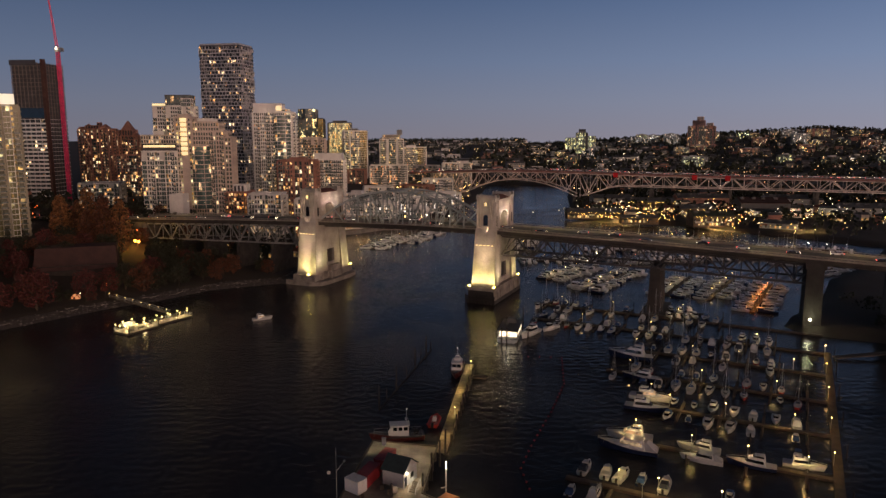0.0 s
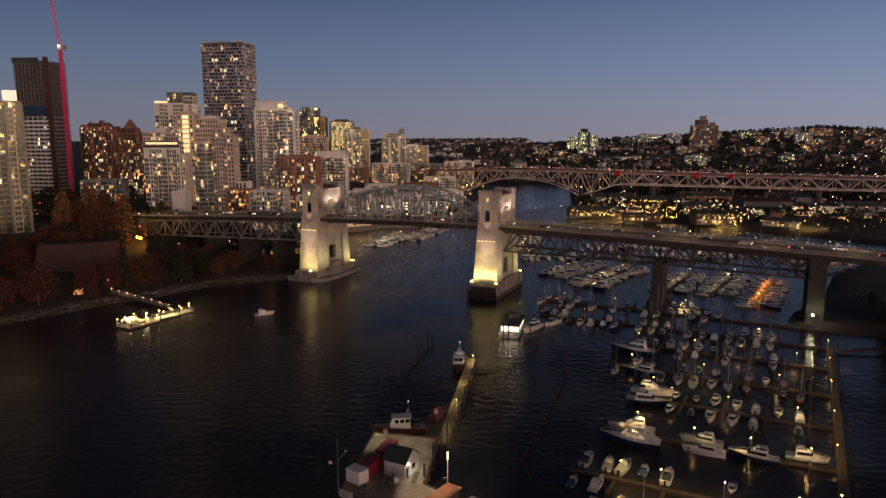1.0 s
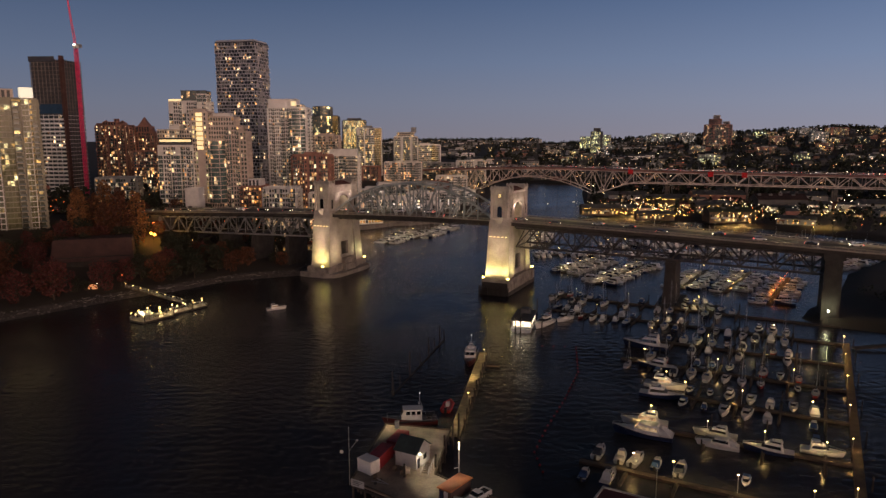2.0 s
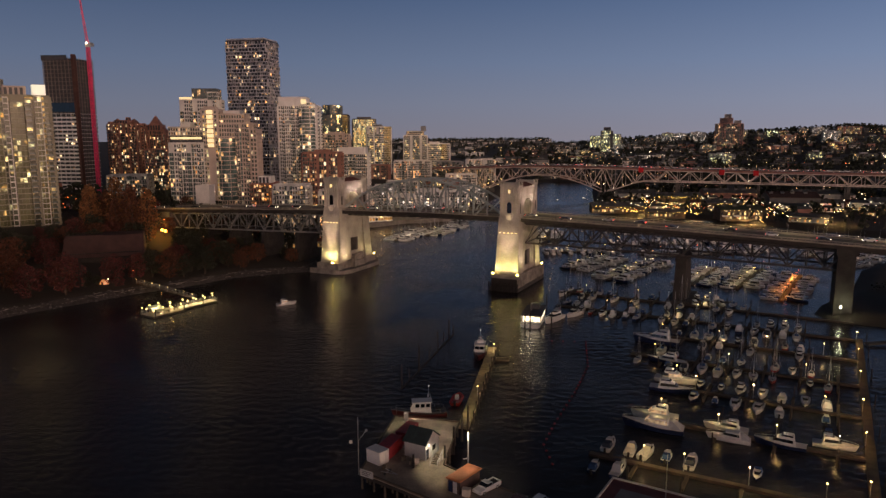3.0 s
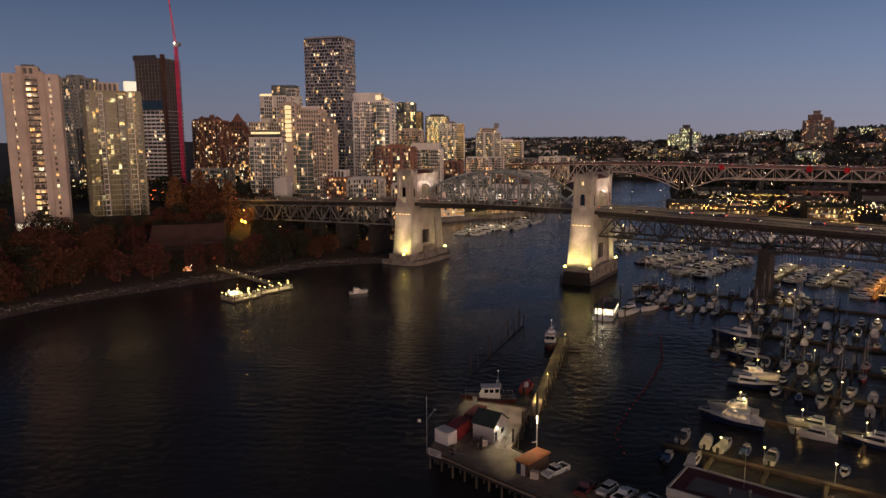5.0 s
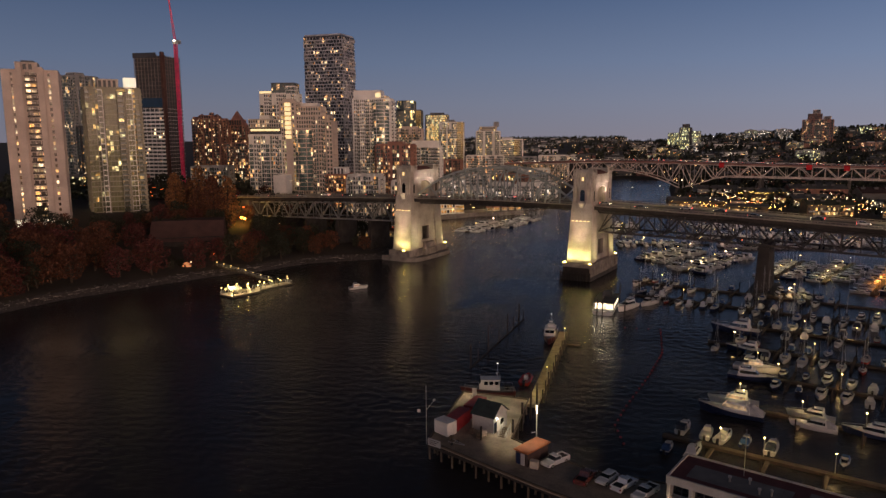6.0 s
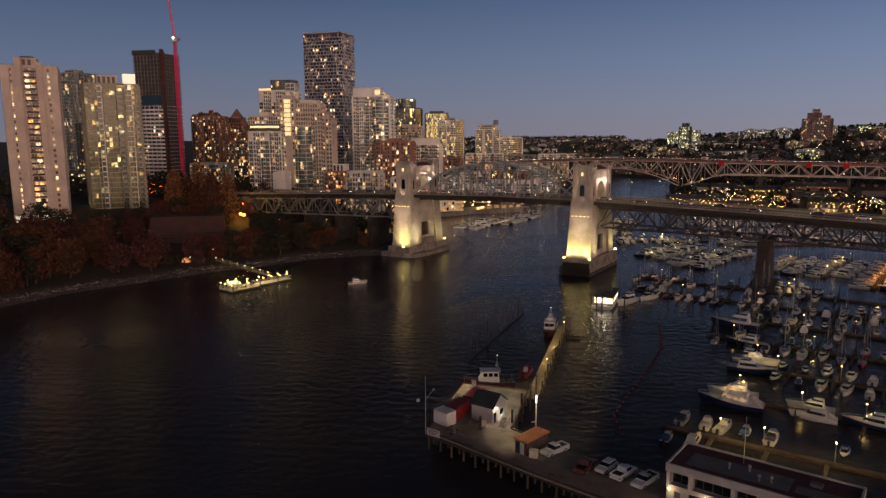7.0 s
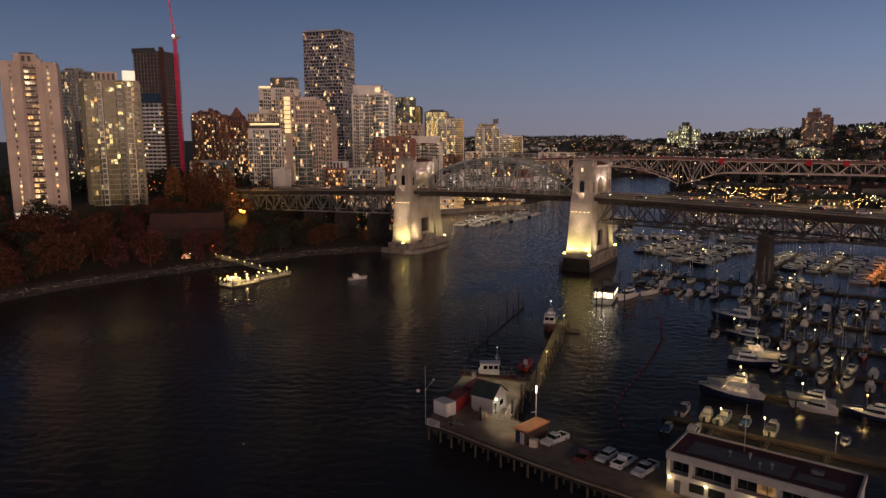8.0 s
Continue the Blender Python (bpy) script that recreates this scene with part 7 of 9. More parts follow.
patrol_boat(Matrix.Translation((4.4, 208.5, 0)) @ pose(0, 0, 0, 0, 0, 174), 13.0, 4.2, DARK_RED, "patrol boat with a dark red hull and white wheelhouse", "patrol_boat")
patrol_boat(Matrix.Translation((-11.2, 160.3, 0)) @ pose(0, 0, 0, 0, 0, 98), 13.4, 3.9, DARK_RED, "dark-hulled work boat with a white wheelhouse beside the pier", "work_boat", (-0.22, 0.1), 2.6, False)
rescue = thing("rescue_boat", "small bright red open rescue boat beside the jetty", "boat", Matrix.Translation((-2.0, 170.4, 0)) @ pose(0, 0, 0, 0, 0, -10))
part("hull", hull_mesh(7.0, 2.7, 0.8, bow=1.3, stern=0.95), GELCOAT_RED, rescue)
part("deck", deck_mesh(7.0, 2.7, 0.8, bow=1.3, stern=0.95, inset=0.4), GELCOAT_RED, rescue)
part("tube", Mesh().tube((-1.25, -3.4, 0.85), (-1.2, 1.2, 0.95), 0.28, 0.28, 8).tube((1.25, -3.4, 0.85), (1.2, 1.2, 0.95), 0.28, 0.28, 8).tube((-1.2, 1.2, 0.95), (0, 3.3, 1.1), 0.28, 0.2, 8).tube((1.2, 1.2, 0.95), (0, 3.3, 1.1), 0.28, 0.2, 8), material("red_boat_tube", (0.42, 0.03, 0.03), 0.5, vary=0.2, size=1), rescue, "red side tubes")
part("console", deckhouse(-1.2, 0.2, 1.0, 0.9, 0.85, 1.9, front=0.3), GELCOAT, rescue, "pale steering console")
part("outboard", Mesh().box(-0.3, 0.3, -4.0, -3.45, 0.2, 1.5), RUBBER, rescue)


# moored passenger ferry with a bright interior
def ferry():
    b = thing("ferry", "white passenger ferry with bright interior and dark roof", "ferry", Matrix.Translation((25.2, 251.0, 0)) @ pose(0, 0, 0, 0, 0, Q_TURN + 14))
    part("hull", hull_mesh(22, 7.6, 1.3, stern=0.98, fine=1.2), GELCOAT, b)
    part("deck", deck_mesh(22, 7.6, 1.3, stern=0.98, fine=1.2), GREY_MEMBRANE, b)
    c = (-8.0, 7.0, 6.6, 6.0, 1.35, 4.0)
    cab = part("saloon", deckhouse(*c, front=1.5, slim=0.97), GELCOAT, b)
    part("saloon_glass", window_band(*c, front=1.5, slim=0.97, lo=0.2, hi=0.85), FERRY_GLASS, cab, "bright white lit windows")
    part("stern_light_panel", Mesh().box(-3.0, 3.0, -8.1, -8.0, 1.6, 3.7), FERRY_GLASS, cab)
    part("roof", Mesh().box(-3.7, 3.7, -10.2, 6.6, 4.0, 4.25), FACADE["dark"], b, "broad dark roof")
    for x in (-3.4, 3.4):
        for y in (-10.0, -8.0):
            part("roof_post", Mesh().tube((x, y, 1.3), (x, y, 4.0), 0.08, 0.08, 6), PAINT_WHITE, b)
    part("pilothouse", deckhouse(0.5, 4.0, 3.6, 3.2, 4.25, 6.0, front=0.7), FACADE["dark"], b)
    part("funnel", Mesh().tube((-1.2, -2, 4.2), (-1.2, -2, 6.2), 0.35, 0.3, 8), FACADE["dark"], b)


FERRY_GLASS = lit_glass("ferry_saloon_glass", 1.0, (1.0, 0.9, 0.66), 6.0, spread=0.0)
ferry()
q = Matrix.Translation((25.2, 251.0, 0)) @ pose(0, 0, 0, 0, 0, Q_TURN + 14)
for x, y, z in ((0, -10.6, 3.2), (-4.6, 0, 2.6)):
    p = q @ Vector((x, y, z))
    lamp_point(p.x, p.y, p.z, 300, (1.0, 0.9, 0.66))
for x, y in ((20.6, 238.2), (22.4, 238.0), (30.0, 239.5), (31.5, 268)):
    solid("mooring_post", TALL_PILE, None, "dark timber pile beside the moored ferry", "pile", Matrix.Translation((x, y, 0)), "mooring piles")

# line of small red floats
BUOY = Mesh().ball((0, 0, 0.12), 0.28, 8, 5).data("float", material("red_float_plastic", (0.26, 0.014, 0.022), 0.5, vary=0.2, size=1))
line = [(28.4, 224.5), (39.3, 223.4), (35.8, 198.7), (28.7, 177.2), (20.9, 156.6), (17.2, 145.2), (18.2, 132.9)]
k = 0
for (ax, ay), (bx, by) in zip(line, line[1:]):
    n = int(math.hypot(bx - ax, by - ay) / 2.8)
    for i in range(n):
        solid("float", BUOY, None, "small red marker float on the water", "float", Matrix.Translation((ax + (bx - ax) * i / n, ay + (by - ay) * i / n, 0)), "line of red floats")
solid("float_rope", Mesh().beam((28.4, 224.5, 0.02), (39.3, 223.4, 0.02), 0.06).beam((39.3, 223.4, 0.02), (35.8, 198.7, 0.02), 0.06).beam((35.8, 198.7, 0.02), (28.7, 177.2, 0.02), 0.06).beam((28.7, 177.2, 0.02), (20.9, 156.6, 0.02), 0.06).beam((20.9, 156.6, 0.02), (17.2, 145.2, 0.02), 0.06).beam((17.2, 145.2, 0.02), (18.2, 132.9, 0.02), 0.06), RUBBER, "dark rope holding the line of red floats", "rope")

# ---- trees ----
def leaf_crown(rng, centers, count, size, spread):
    """Many small leaf clumps round the ends of the limbs."""
    m = Mesh()
    for _ in range(count):
        c, r = rng.choice(centers)
        d = Vector((rng.gauss(0, 1), rng.gauss(0, 1), rng.gauss(0, 1)))
        d = d.normalized() * r * rng.uniform(0.45, 1.0) ** 0.5 if d.length > 0.01 else Vector()
        p = c + Vector((d.x, d.y, d.z * spread))
        n = Vector((rng.gauss(0, 1), rng.gauss(0, 1), rng.gauss(0, 1) + 0.6)).normalized()
        a = n.orthogonal().normalized()
        b = n.cross(a)
        s = size * rng.uniform(0.6, 1.3)
        q = rng.uniform(0.5, 1.0)
        m.poly([p - a * s, p - b * s * q + a * s * 0.2, p + a * s * 0.9, p + b * s * q])
    return m


def make_tree(kind, leaves, height, seed, label):
    rng = random.Random(seed)
    t = thing("tree", label, "tree", Matrix.Translation((40 + seed * 3, -900, -60)))
    trunk = Mesh()
    centers = []
    if kind == "broad":
        top = height * 0.3
        trunk.tube((0, 0, -0.6), (rng.uniform(-0.2, 0.2), rng.uniform(-0.2, 0.2), top), height * 0.03, height * 0.02, 7)
        for i in range(14):
            a = math.tau * i * 0.382 + rng.uniform(-0.3, 0.3)
            z = height * (0.2 + 0.66 * i / 13 + rng.uniform(-0.05, 0.05))
            r = height * 0.3 * math.sin(math.pi * min(max(z / height, 0.2), 0.92)) ** 0.7 * rng.uniform(0.75, 1.15)
            e = Vector((math.cos(a) * r, math.sin(a) * r, z))
            trunk.tube((0, 0, top * rng.uniform(0.75, 1.0)), e, height * 0.012, height * 0.004, 5)
            centers.append((e, height * rng.uniform(0.13, 0.19)))
        centers.append((Vector((0, 0, height * 0.84)), height * 0.16))
        crown = leaf_crown(rng, centers, 1500, height * 0.027, 0.85)
    elif kind == "poplar":
        trunk.tube((0, 0, -0.6), (0, 0, height * 0.9), height * 0.018, height * 0.004, 7)
        for i in range(16):
            z = height * (0.14 + 0.8 * i / 16)
            a = i * 2.4
            r = height * 0.12 * math.sin(math.pi * min(0.25 + 0.75 * i / 16, 1)) + 0.3
            e = Vector((math.cos(a) * r, math.sin(a) * r, z + height * 0.04))
            trunk.tube((0, 0, z - height * 0.03), e, height * 0.006, height * 0.002, 4)
            centers.append((e, height * 0.095 * (1.15 - 0.6 * i / 16)))
        crown = leaf_crown(rng, centers, 1900, height * 0.017, 1.5)
    else:
        trunk.tube((0, 0, -0.6), (0, 0, height * 0.95), height * 0.022, height * 0.003, 7)
        for i in range(12):
            z = height * (0.1 + 0.84 * i / 12)
            r = height * 0.2 * (1 - i / 12.5)
            for k in range(5):
                a = math.tau * k / 5 + i * 0.7
                e = Vector((math.cos(a) * r, math.sin(a) * r, z - r * 0.25))
                trunk.tube((0, 0, z), e, height * 0.004, height * 0.002, 4)
                centers.append((e * 0.8 + Vector((0, 0, z * 0.2)), height * 0.06 * (1.2 - i / 13)))
        crown = leaf_crown(rng, centers, 760, height * 0.022, 0.6)
    part("trunk", trunk, BARK, t)
    part("crown", crown, leaves, t)
    return t


TREES = {
    "red": [make_tree("broad", LEAF_RED, 12, 1, "dark red autumn maple in the shore park"), make_tree("broad", LEAF_RED, 12, 2, "dark red autumn maple in the shore park")],
    "rust": [make_tree("broad", LEAF_RUST, 12, 3, "rust-coloured autumn tree in the shore park"), make_tree("broad", LEAF_RUST, 12, 4, "rust-coloured autumn tree in the shore park")],
    "green": [make_tree("broad", LEAF_GREEN, 12, 5, "dark green broad-leaved tree in the park"), make_tree("broad", LEAF_GREEN, 12, 6, "dark green broad-leaved tree in the park")],
    "poplar": [make_tree("poplar", LEAF_GOLD, 18, 7, "tall ochre poplar beside the bridge"), make_tree("poplar", LEAF_RUST, 18, 8, "tall rust-coloured poplar beside the bridge")],
    "cone": [make_tree("cone", LEAF_GREEN, 14, 9, "dark green conifer in the park")],
}
FOOTPRINTS = [(-246, 326, 26), (-231, 372, 24), (-168, 332, 16)]
trng = random.Random(5)


def plant(kind, x, y, size, group="trees of the shore park"):
    src = trng.choice(TREES[kind])
    m = Matrix.Translation((x, y, land(x, y) - 0.1)) @ pose(0, 0, 0, 0, 0, trng.uniform(0, 360)) @ Matrix.Diagonal((size * trng.uniform(0.9, 1.1), size * trng.uniform(0.9, 1.1), size, 1))
    return tagged(copy_thing(src, m), group=group)


planted = []
tries = 0
while len(planted) < 300 and tries < 9000:
    tries += 1
    x, y = trng.uniform(-330, -84), trng.uniform(185, 430)
    d = shore_distance(x, y)
    if d < 8 or d > 120 or math.hypot(x + 166, y - 374) < 9 or (abs(x + 166 - (y - 376) * -0.44) < 7 and y < 376 and d > 30 and y > 330) or any(math.hypot(x - a, y - b) < r for a, b, r in FOOTPRINTS) or any(math.hypot(x - a, y - b) < 4.6 for a, b in planted):
        continue
    loc = BRIDGE_AT.inverted() @ Vector((x, y, 0))
    under = -9 < loc.y < 27 and loc.x > -225
    if under and trng.random() < 0.35:
        continue
    planted.append((x, y))
    if under:
        plant(trng.choice(("green", "green", "rust", "cone")), x, y, trng.uniform(0.5, 0.8))
    elif 288 < y < 332 and abs(x + 172) < 26 - (332 - y) * 0.25 and d > 14:
        plant("green", x, y, 0.42)
    elif x < -150 and y < 300:
        plant(trng.choice(("red", "red", "rust", "green")), x, y, trng.uniform(1.0, 1.45))
    else:
        plant(trng.choice(("green", "green", "green", "rust", "cone", "red")), x, y, trng.uniform(0.7, 1.15))
for x, y, s in ((-198, 362, 1.45), (-192, 367, 1.3), (-186, 366, 1.75), (-179, 368, 1.3), (-175, 360, 1.7), (-169.5, 366, 1.6), (-183, 358, 1.25), (-203, 370, 1.3)):
    plant("poplar", x, y, s)
plant("rust", -128, 348, 0.85)
plant("rust", -121, 345, 0.6)
for x, y in ((-113, 379), (-99, 384), (-140, 372)):
    plant("cone", x, y, 0.8)
for x, y, s in ((162, 252, 0.45), (172, 262, 0.5), (178, 285, 0.4), (168, 236, 0.5), (152, 212, 0.5), (136, 186, 0.5), (122, 164, 0.5)):
    plant("green", x, y, s, "trees on the dark bank")

# stones along the shore
stones = Mesh()
srng = random.Random(3)
for i in range(len(SHORE) - 1):
    (ax, ay), (bx, by) = SHORE[i], SHORE[i + 1]
    if not 1 <= i <= 9:
        continue
    n = int(math.hypot(bx - ax, by - ay) * 2.6)
    for k in range(n):
        t = srng.random()
        off = srng.uniform(-1.0, 5.0)
        L = math.hypot(bx - ax, by - ay)
        x, y = ax + (bx - ax) * t - (by - ay) / L * off, ay + (by - ay) * t + (bx - ax) / L * off
        s = srng.uniform(0.12, 0.42) * (1.6 if srng.random() < 0.06 else 1)
        z = max(land(x, y), -0.3) + 0.3
        ring = []
        for zz, rr in ((-0.3, 0.9), (0.35, 1.0), (0.75, 0.5)):
            ring.append([(x + math.cos(a) * s * rr * srng.uniform(0.8, 1.15), y + math.sin(a) * s * rr * srng.uniform(0.8, 1.15), z + zz * s) for a in (0, 1.25, 2.5, 3.75, 5.0)])
        stones.loft(ring)
solid("shore_stones", stones, ROCK, "pale boulders and gravel along the waterline", "stones", kind="stuff")

# driftwood logs left along the top of the beach
DRIFTWOOD = material("bleached_driftwood", (0.34, 0.30, 0.26), 0.9, vary=0.4, size=0.8, bump=0.4, objects=0.3)
DRIFT = []
for k in range(4):
    log = Mesh()
    bend = [Vector((0.18 * math.sin(i * 1.3 + k), -1.0 + 0.5 * i, 0.04 * math.sin(i * 2.1))) for i in range(5)]
    for i in range(4):
        log.tube(bend[i], bend[i + 1], 0.12 - 0.015 * i, 0.105 - 0.015 * i, 7)
    DRIFT.append(log.data("driftwood_log", DRIFTWOOD))
for i in range(1, 8):
    (ax, ay), (bx, by) = SHORE[i], SHORE[i + 1]
    L = math.hypot(bx - ax, by - ay)
    for k in range(int(L / 3.4)):
        t, off = srng.random(), 3.0 + srng.gauss(0, 0.7)
        x, y = ax + (bx - ax) * t - (by - ay) / L * off, ay + (by - ay) * t + (bx - ax) / L * off
        size = srng.uniform(0.7, 2.0)
        way = math.degrees(math.atan2(by - ay, bx - ax)) - 90 + srng.gauss(0, 22)
        solid("driftwood_log", srng.choice(DRIFT), None, "bleached driftwood log stranded along the beach", "log", Matrix.Translation((x, y, land(x, y) + 0.42)) @ pose(0, 0, 0, 0, 0, way) @ Matrix.Diagonal((1.1, size, 1.1, 1)), "driftwood on the beach")

# small domed tent glowing orange from a lamp inside
tent = thing("tent", "small domed tent glowing orange beside the shore path", "tent", Matrix.Translation((-159.5, 298.0, land(-159.5, 298.0))))
dome = Mesh()
dome.loft([[(2.1 * math.cos(a) * math.cos(e), 1.7 * math.sin(a) * math.cos(e), 2.0 * math.sin(e)) for a in [math.tau * j / 12 for j in range(12)]] for e in (0.0, 0.35, 0.7, 1.05, 1.4)])
part("shell", dome, bulb("lit_orange_canvas", (1.0, 0.26, 0.03), 0.55), tent, "orange canvas lit from inside")
part("door", Mesh().box(-0.4, 0.4, -1.72, -1.6, 0.0, 1.1), CANVAS, tent, "dark door flap")
part("lamp", Mesh().ball((2.2, -0.4, 2.3), 0.16), BULB_WHITE, tent, "bright white lamp on a pole")
part("pole", Mesh().tube((2.2, -0.4, 0), (2.2, -0.4, 2.2), 0.04, 0.04, 6), STEEL, tent)

# low park building with a dark red-brown roof
hall = thing("park_hall", "low concrete hall with a broad dark red roof among trees", "building", Matrix.Translation((-174, 327, 0)) @ pose(0, 0, 0, 0, 0, 22))
hz = land(-168, 330)
part("wall", Mesh().box(-17, 17, 0, 22, hz - 2, hz + 5.5), OLD_CONCRETE, hall)
part("roof", Mesh().loft([[(-18, -1.5, hz + 3.6), (18, -1.5, hz + 3.6), (18, 24, hz + 3.6), (-18, 24, hz + 3.6)], [(-17.4, 8, hz + 13.0), (17.4, 8, hz + 13.0), (17.4, 21, hz + 13.0), (-17.4, 21, hz + 13.0)]]), material("dark_red_sheet_roof", (0.085, 0.044, 0.037), 0.75, vary=0.35, size=4), hall, "broad sloping dark red roof")

# floating ferry stop hung with lamps
stop = thing("ferry_stop", "floating ferry stop hung with rows of warm lamps", "floating dock", Matrix.Translation((-110.8, 264.2, 0)) @ pose(0, 0, 0, 0, 0, -31))
PALE_DECK = material("pale_deck_boards", (0.36, 0.31, 0.23), 0.85, vary=0.4, size=1.5, bump=0.3)
for x0, x1, y0, y1 in ((-4.6, 3.4, -15.4, -1.6), (-3.0, 1.6, -1.6, 15.4), (-6.4, -4.6, -9.0, -4.0)):
    fl_ = part("float", Mesh().box(x0, x1, y0, y1, -0.2, 0.6), WOOD_DARK, stop, "dark timber float")
    part("deck", Mesh().box(x0 + 0.1, x1 - 0.1, y0 + 0.1, y1 - 0.1, 0.6, 0.74), PALE_DECK, fl_, "pale timber boards")
srg = random.Random(9)
STOP_POST = Mesh().tube((0, 0, 0.7), (0, 0, 3.2), 0.05, 0.04, 6).data("post", ALU)
STOP_GLOBE = Mesh().ball((0, 0, 3.3), 0.25, 8, 5).data("globe", BULB_SOFT)
for x, y in ((-4.2, -14.8), (-1.2, -15.0), (3.0, -14.6), (3.1, -11.0), (3.0, -7.2), (3.0, -3.0), (-4.3, -11.6), (-4.2, -2.4), (-6.0, -6.6), (-0.6, -10.4), (0.4, -6.0), (-2.0, -4.2),
             (1.2, 1.4), (-2.6, 2.0), (1.2, 5.2), (-2.6, 7.0), (1.2, 9.6), (-2.6, 11.6), (1.3, 13.2), (-0.8, 14.8)):
    pst = part("post", STOP_POST, None, stop, m=Matrix.Translation((x, y, srg.uniform(-0.6, 0.15))))
    part("globe", STOP_GLOBE, None, pst, "glowing round lamp")
# arched shelter frames at the near end, with glazed screens and benches
for y in (-13.2, -11.0, -8.8):
    ar = Mesh()
    for k in range(8):
        a0, a1 = math.pi * k / 8, math.pi * (k + 1) / 8
        ar.beam((-2.4 - 1.7 * math.cos(a0), y, 1.9 + 1.5 * math.sin(a0)), (-2.4 - 1.7 * math.cos(a1), y, 1.9 + 1.5 * math.sin(a1)), 0.12)
    ar.beam((-4.1, y, 0.74), (-4.1, y, 1.9), 0.12).beam((-0.7, y, 0.74), (-0.7, y, 1.9), 0.12)
    part("shelter_arch", ar, PAINT_WHITE, stop, "white curved shelter frame")
part("shelter_roof", Mesh().loft([[(-2.4 - 1.75 * math.cos(math.pi * k / 8), y, 1.95 + 1.5 * math.sin(math.pi * k / 8)) for k in range(9)] for y in (-13.4, -8.6)], close=False, caps=False), CANVAS_PALE, stop, "pale canvas shelter roof")
for x, y, w in ((1.8, -12.6, 2.2), (1.8, -8.6, 2.2), (0.2, -3.4, 1.6), (-1.6, 4.6, 1.6), (-1.6, 9.4, 1.6)):
    bench = Mesh().box(x - 0.3, x + 0.3, y - w / 2, y + w / 2, 1.15, 1.25).box(x - 0.25, x + 0.25, y - w / 2 + 0.1, y - w / 2 + 0.2, 0.74, 1.15).box(x - 0.25, x + 0.25, y + w / 2 - 0.2, y + w / 2 - 0.1, 0.74, 1.15).box(x + 0.28, x + 0.34, y - w / 2, y + w / 2, 1.25, 1.7)
    part("bench", bench, WOOD, stop)
for x0, y0, x1, y1 in ((3.25, -15.2, 3.25, -9.0), (3.25, -6.0, 3.25, -1.8), (-4.45, -15.2, -4.45, -9.2), (1.45, -1.4, 1.45, 6.0), (1.45, 9.0, 1.45, 15.2), (-2.85, -1.4, -2.85, 15.2), (-4.4, -15.25, 0.6, -15.25), (-2.8, 15.25, 1.4, 15.25)):
    rl = Mesh().beam((x0, y0, 1.8), (x1, y1, 1.8), 0.07).beam((x0, y0, 1.3), (x1, y1, 1.3), 0.05)
    n = max(2, int(math.hypot(x1 - x0, y1 - y0) / 1.2))
    for k in range(n + 1):
        px_, py_ = x0 + (x1 - x0) * k / n, y0 + (y1 - y0) * k / n
        rl.beam((px_, py_, 0.74), (px_, py_, 1.8), 0.06)
    part("railing", rl, PAINT_WHITE, stop)
for x, y in ((-5.0, -14.5), (3.8, -14.8), (3.8, -2.2), (-5.0, -1.8), (2.0, 8), (2.0, 15.0), (-3.4, 12)):
    part("dock_post", PILE, None, stop, m=Matrix.Translation((x, y, 0.3)))
for x, y in ((-0.6, -12.5), (-0.6, -5.5), (-0.7, 3.0), (-0.7, 11.0)):
    q = stop.matrix_world @ Vector((x, y, 3.4))
    lamp_down(q.x, q.y, q.z + 0.9, 3400, (1.0, 0.78, 0.36))
ga, gb = Vector((-143.8, 297.6, 3.4)), Vector((-111.8, 278.6, 1.1))
gw = thing("gangway", "railed gangway with a row of warm lamps to the ferry stop", "gangway")
part("walkway", Mesh().beam(ga, gb, 2.0, 0.25), WOOD, gw)
gs = (gb - ga).normalized().cross(Vector((0, 0, 1))).normalized()
for s in (-1, 1):
    rl = Mesh().beam(ga + gs * s + Vector((0, 0, 1.1)), gb + gs * s + Vector((0, 0, 1.1)), 0.08).beam(ga + gs * s + Vector((0, 0, 0.6)), gb + gs * s + Vector((0, 0, 0.6)), 0.05)
    part("railing", rl, PAINT_WHITE, gw)
for i in range(8):
    p = ga.lerp(gb, i / 7) + gs
    pst = part("post", Mesh().tube(p, p + Vector((0, 0, 1.7)), 0.05, 0.05, 6), ALU, gw)
    part("globe", Mesh().ball(p + Vector((0, 0, 1.8)), 0.17), BULB_SOFT, pst)
for t in (0.15, 0.5, 0.85):
    p = ga.lerp(gb, t)
    lamp_down(p.x, p.y, p.z + 2.4, 260, (1.0, 0.76, 0.36))


# ---- street lamps and park lamps ----
STREET_POLE = Mesh().tube((0, 0, 0), (0, 0, 8.6), 0.11, 0.07, 6).beam((0, 0, 8.5), (0, 1.6, 8.8), 0.09).data("pole", STEEL)
STREET_HEAD = {k: Mesh().box(-0.22, 0.22, 1.2, 2.0, 8.62, 8.8).data("head", v) for k, v in (("warm", BULB_WARM), ("orange", BULB_SODIUM), ("white", BULB_WHITE), ("dim", BULB_DIM))}


def street_lamp(x, y, z, turn, color="warm", group="street lamps", size=1.0, label="tall street lamp with a lit head"):
    s = thing("street_lamp", label, "street lamp", Matrix.Translation((x, y, z)) @ pose(0, 0, 0, 0, 0, turn) @ Matrix.Diagonal((size, size, size, 1)), group)
    part("pole", STREET_POLE, None, s)
    part("head", STREET_HEAD[color], None, s)


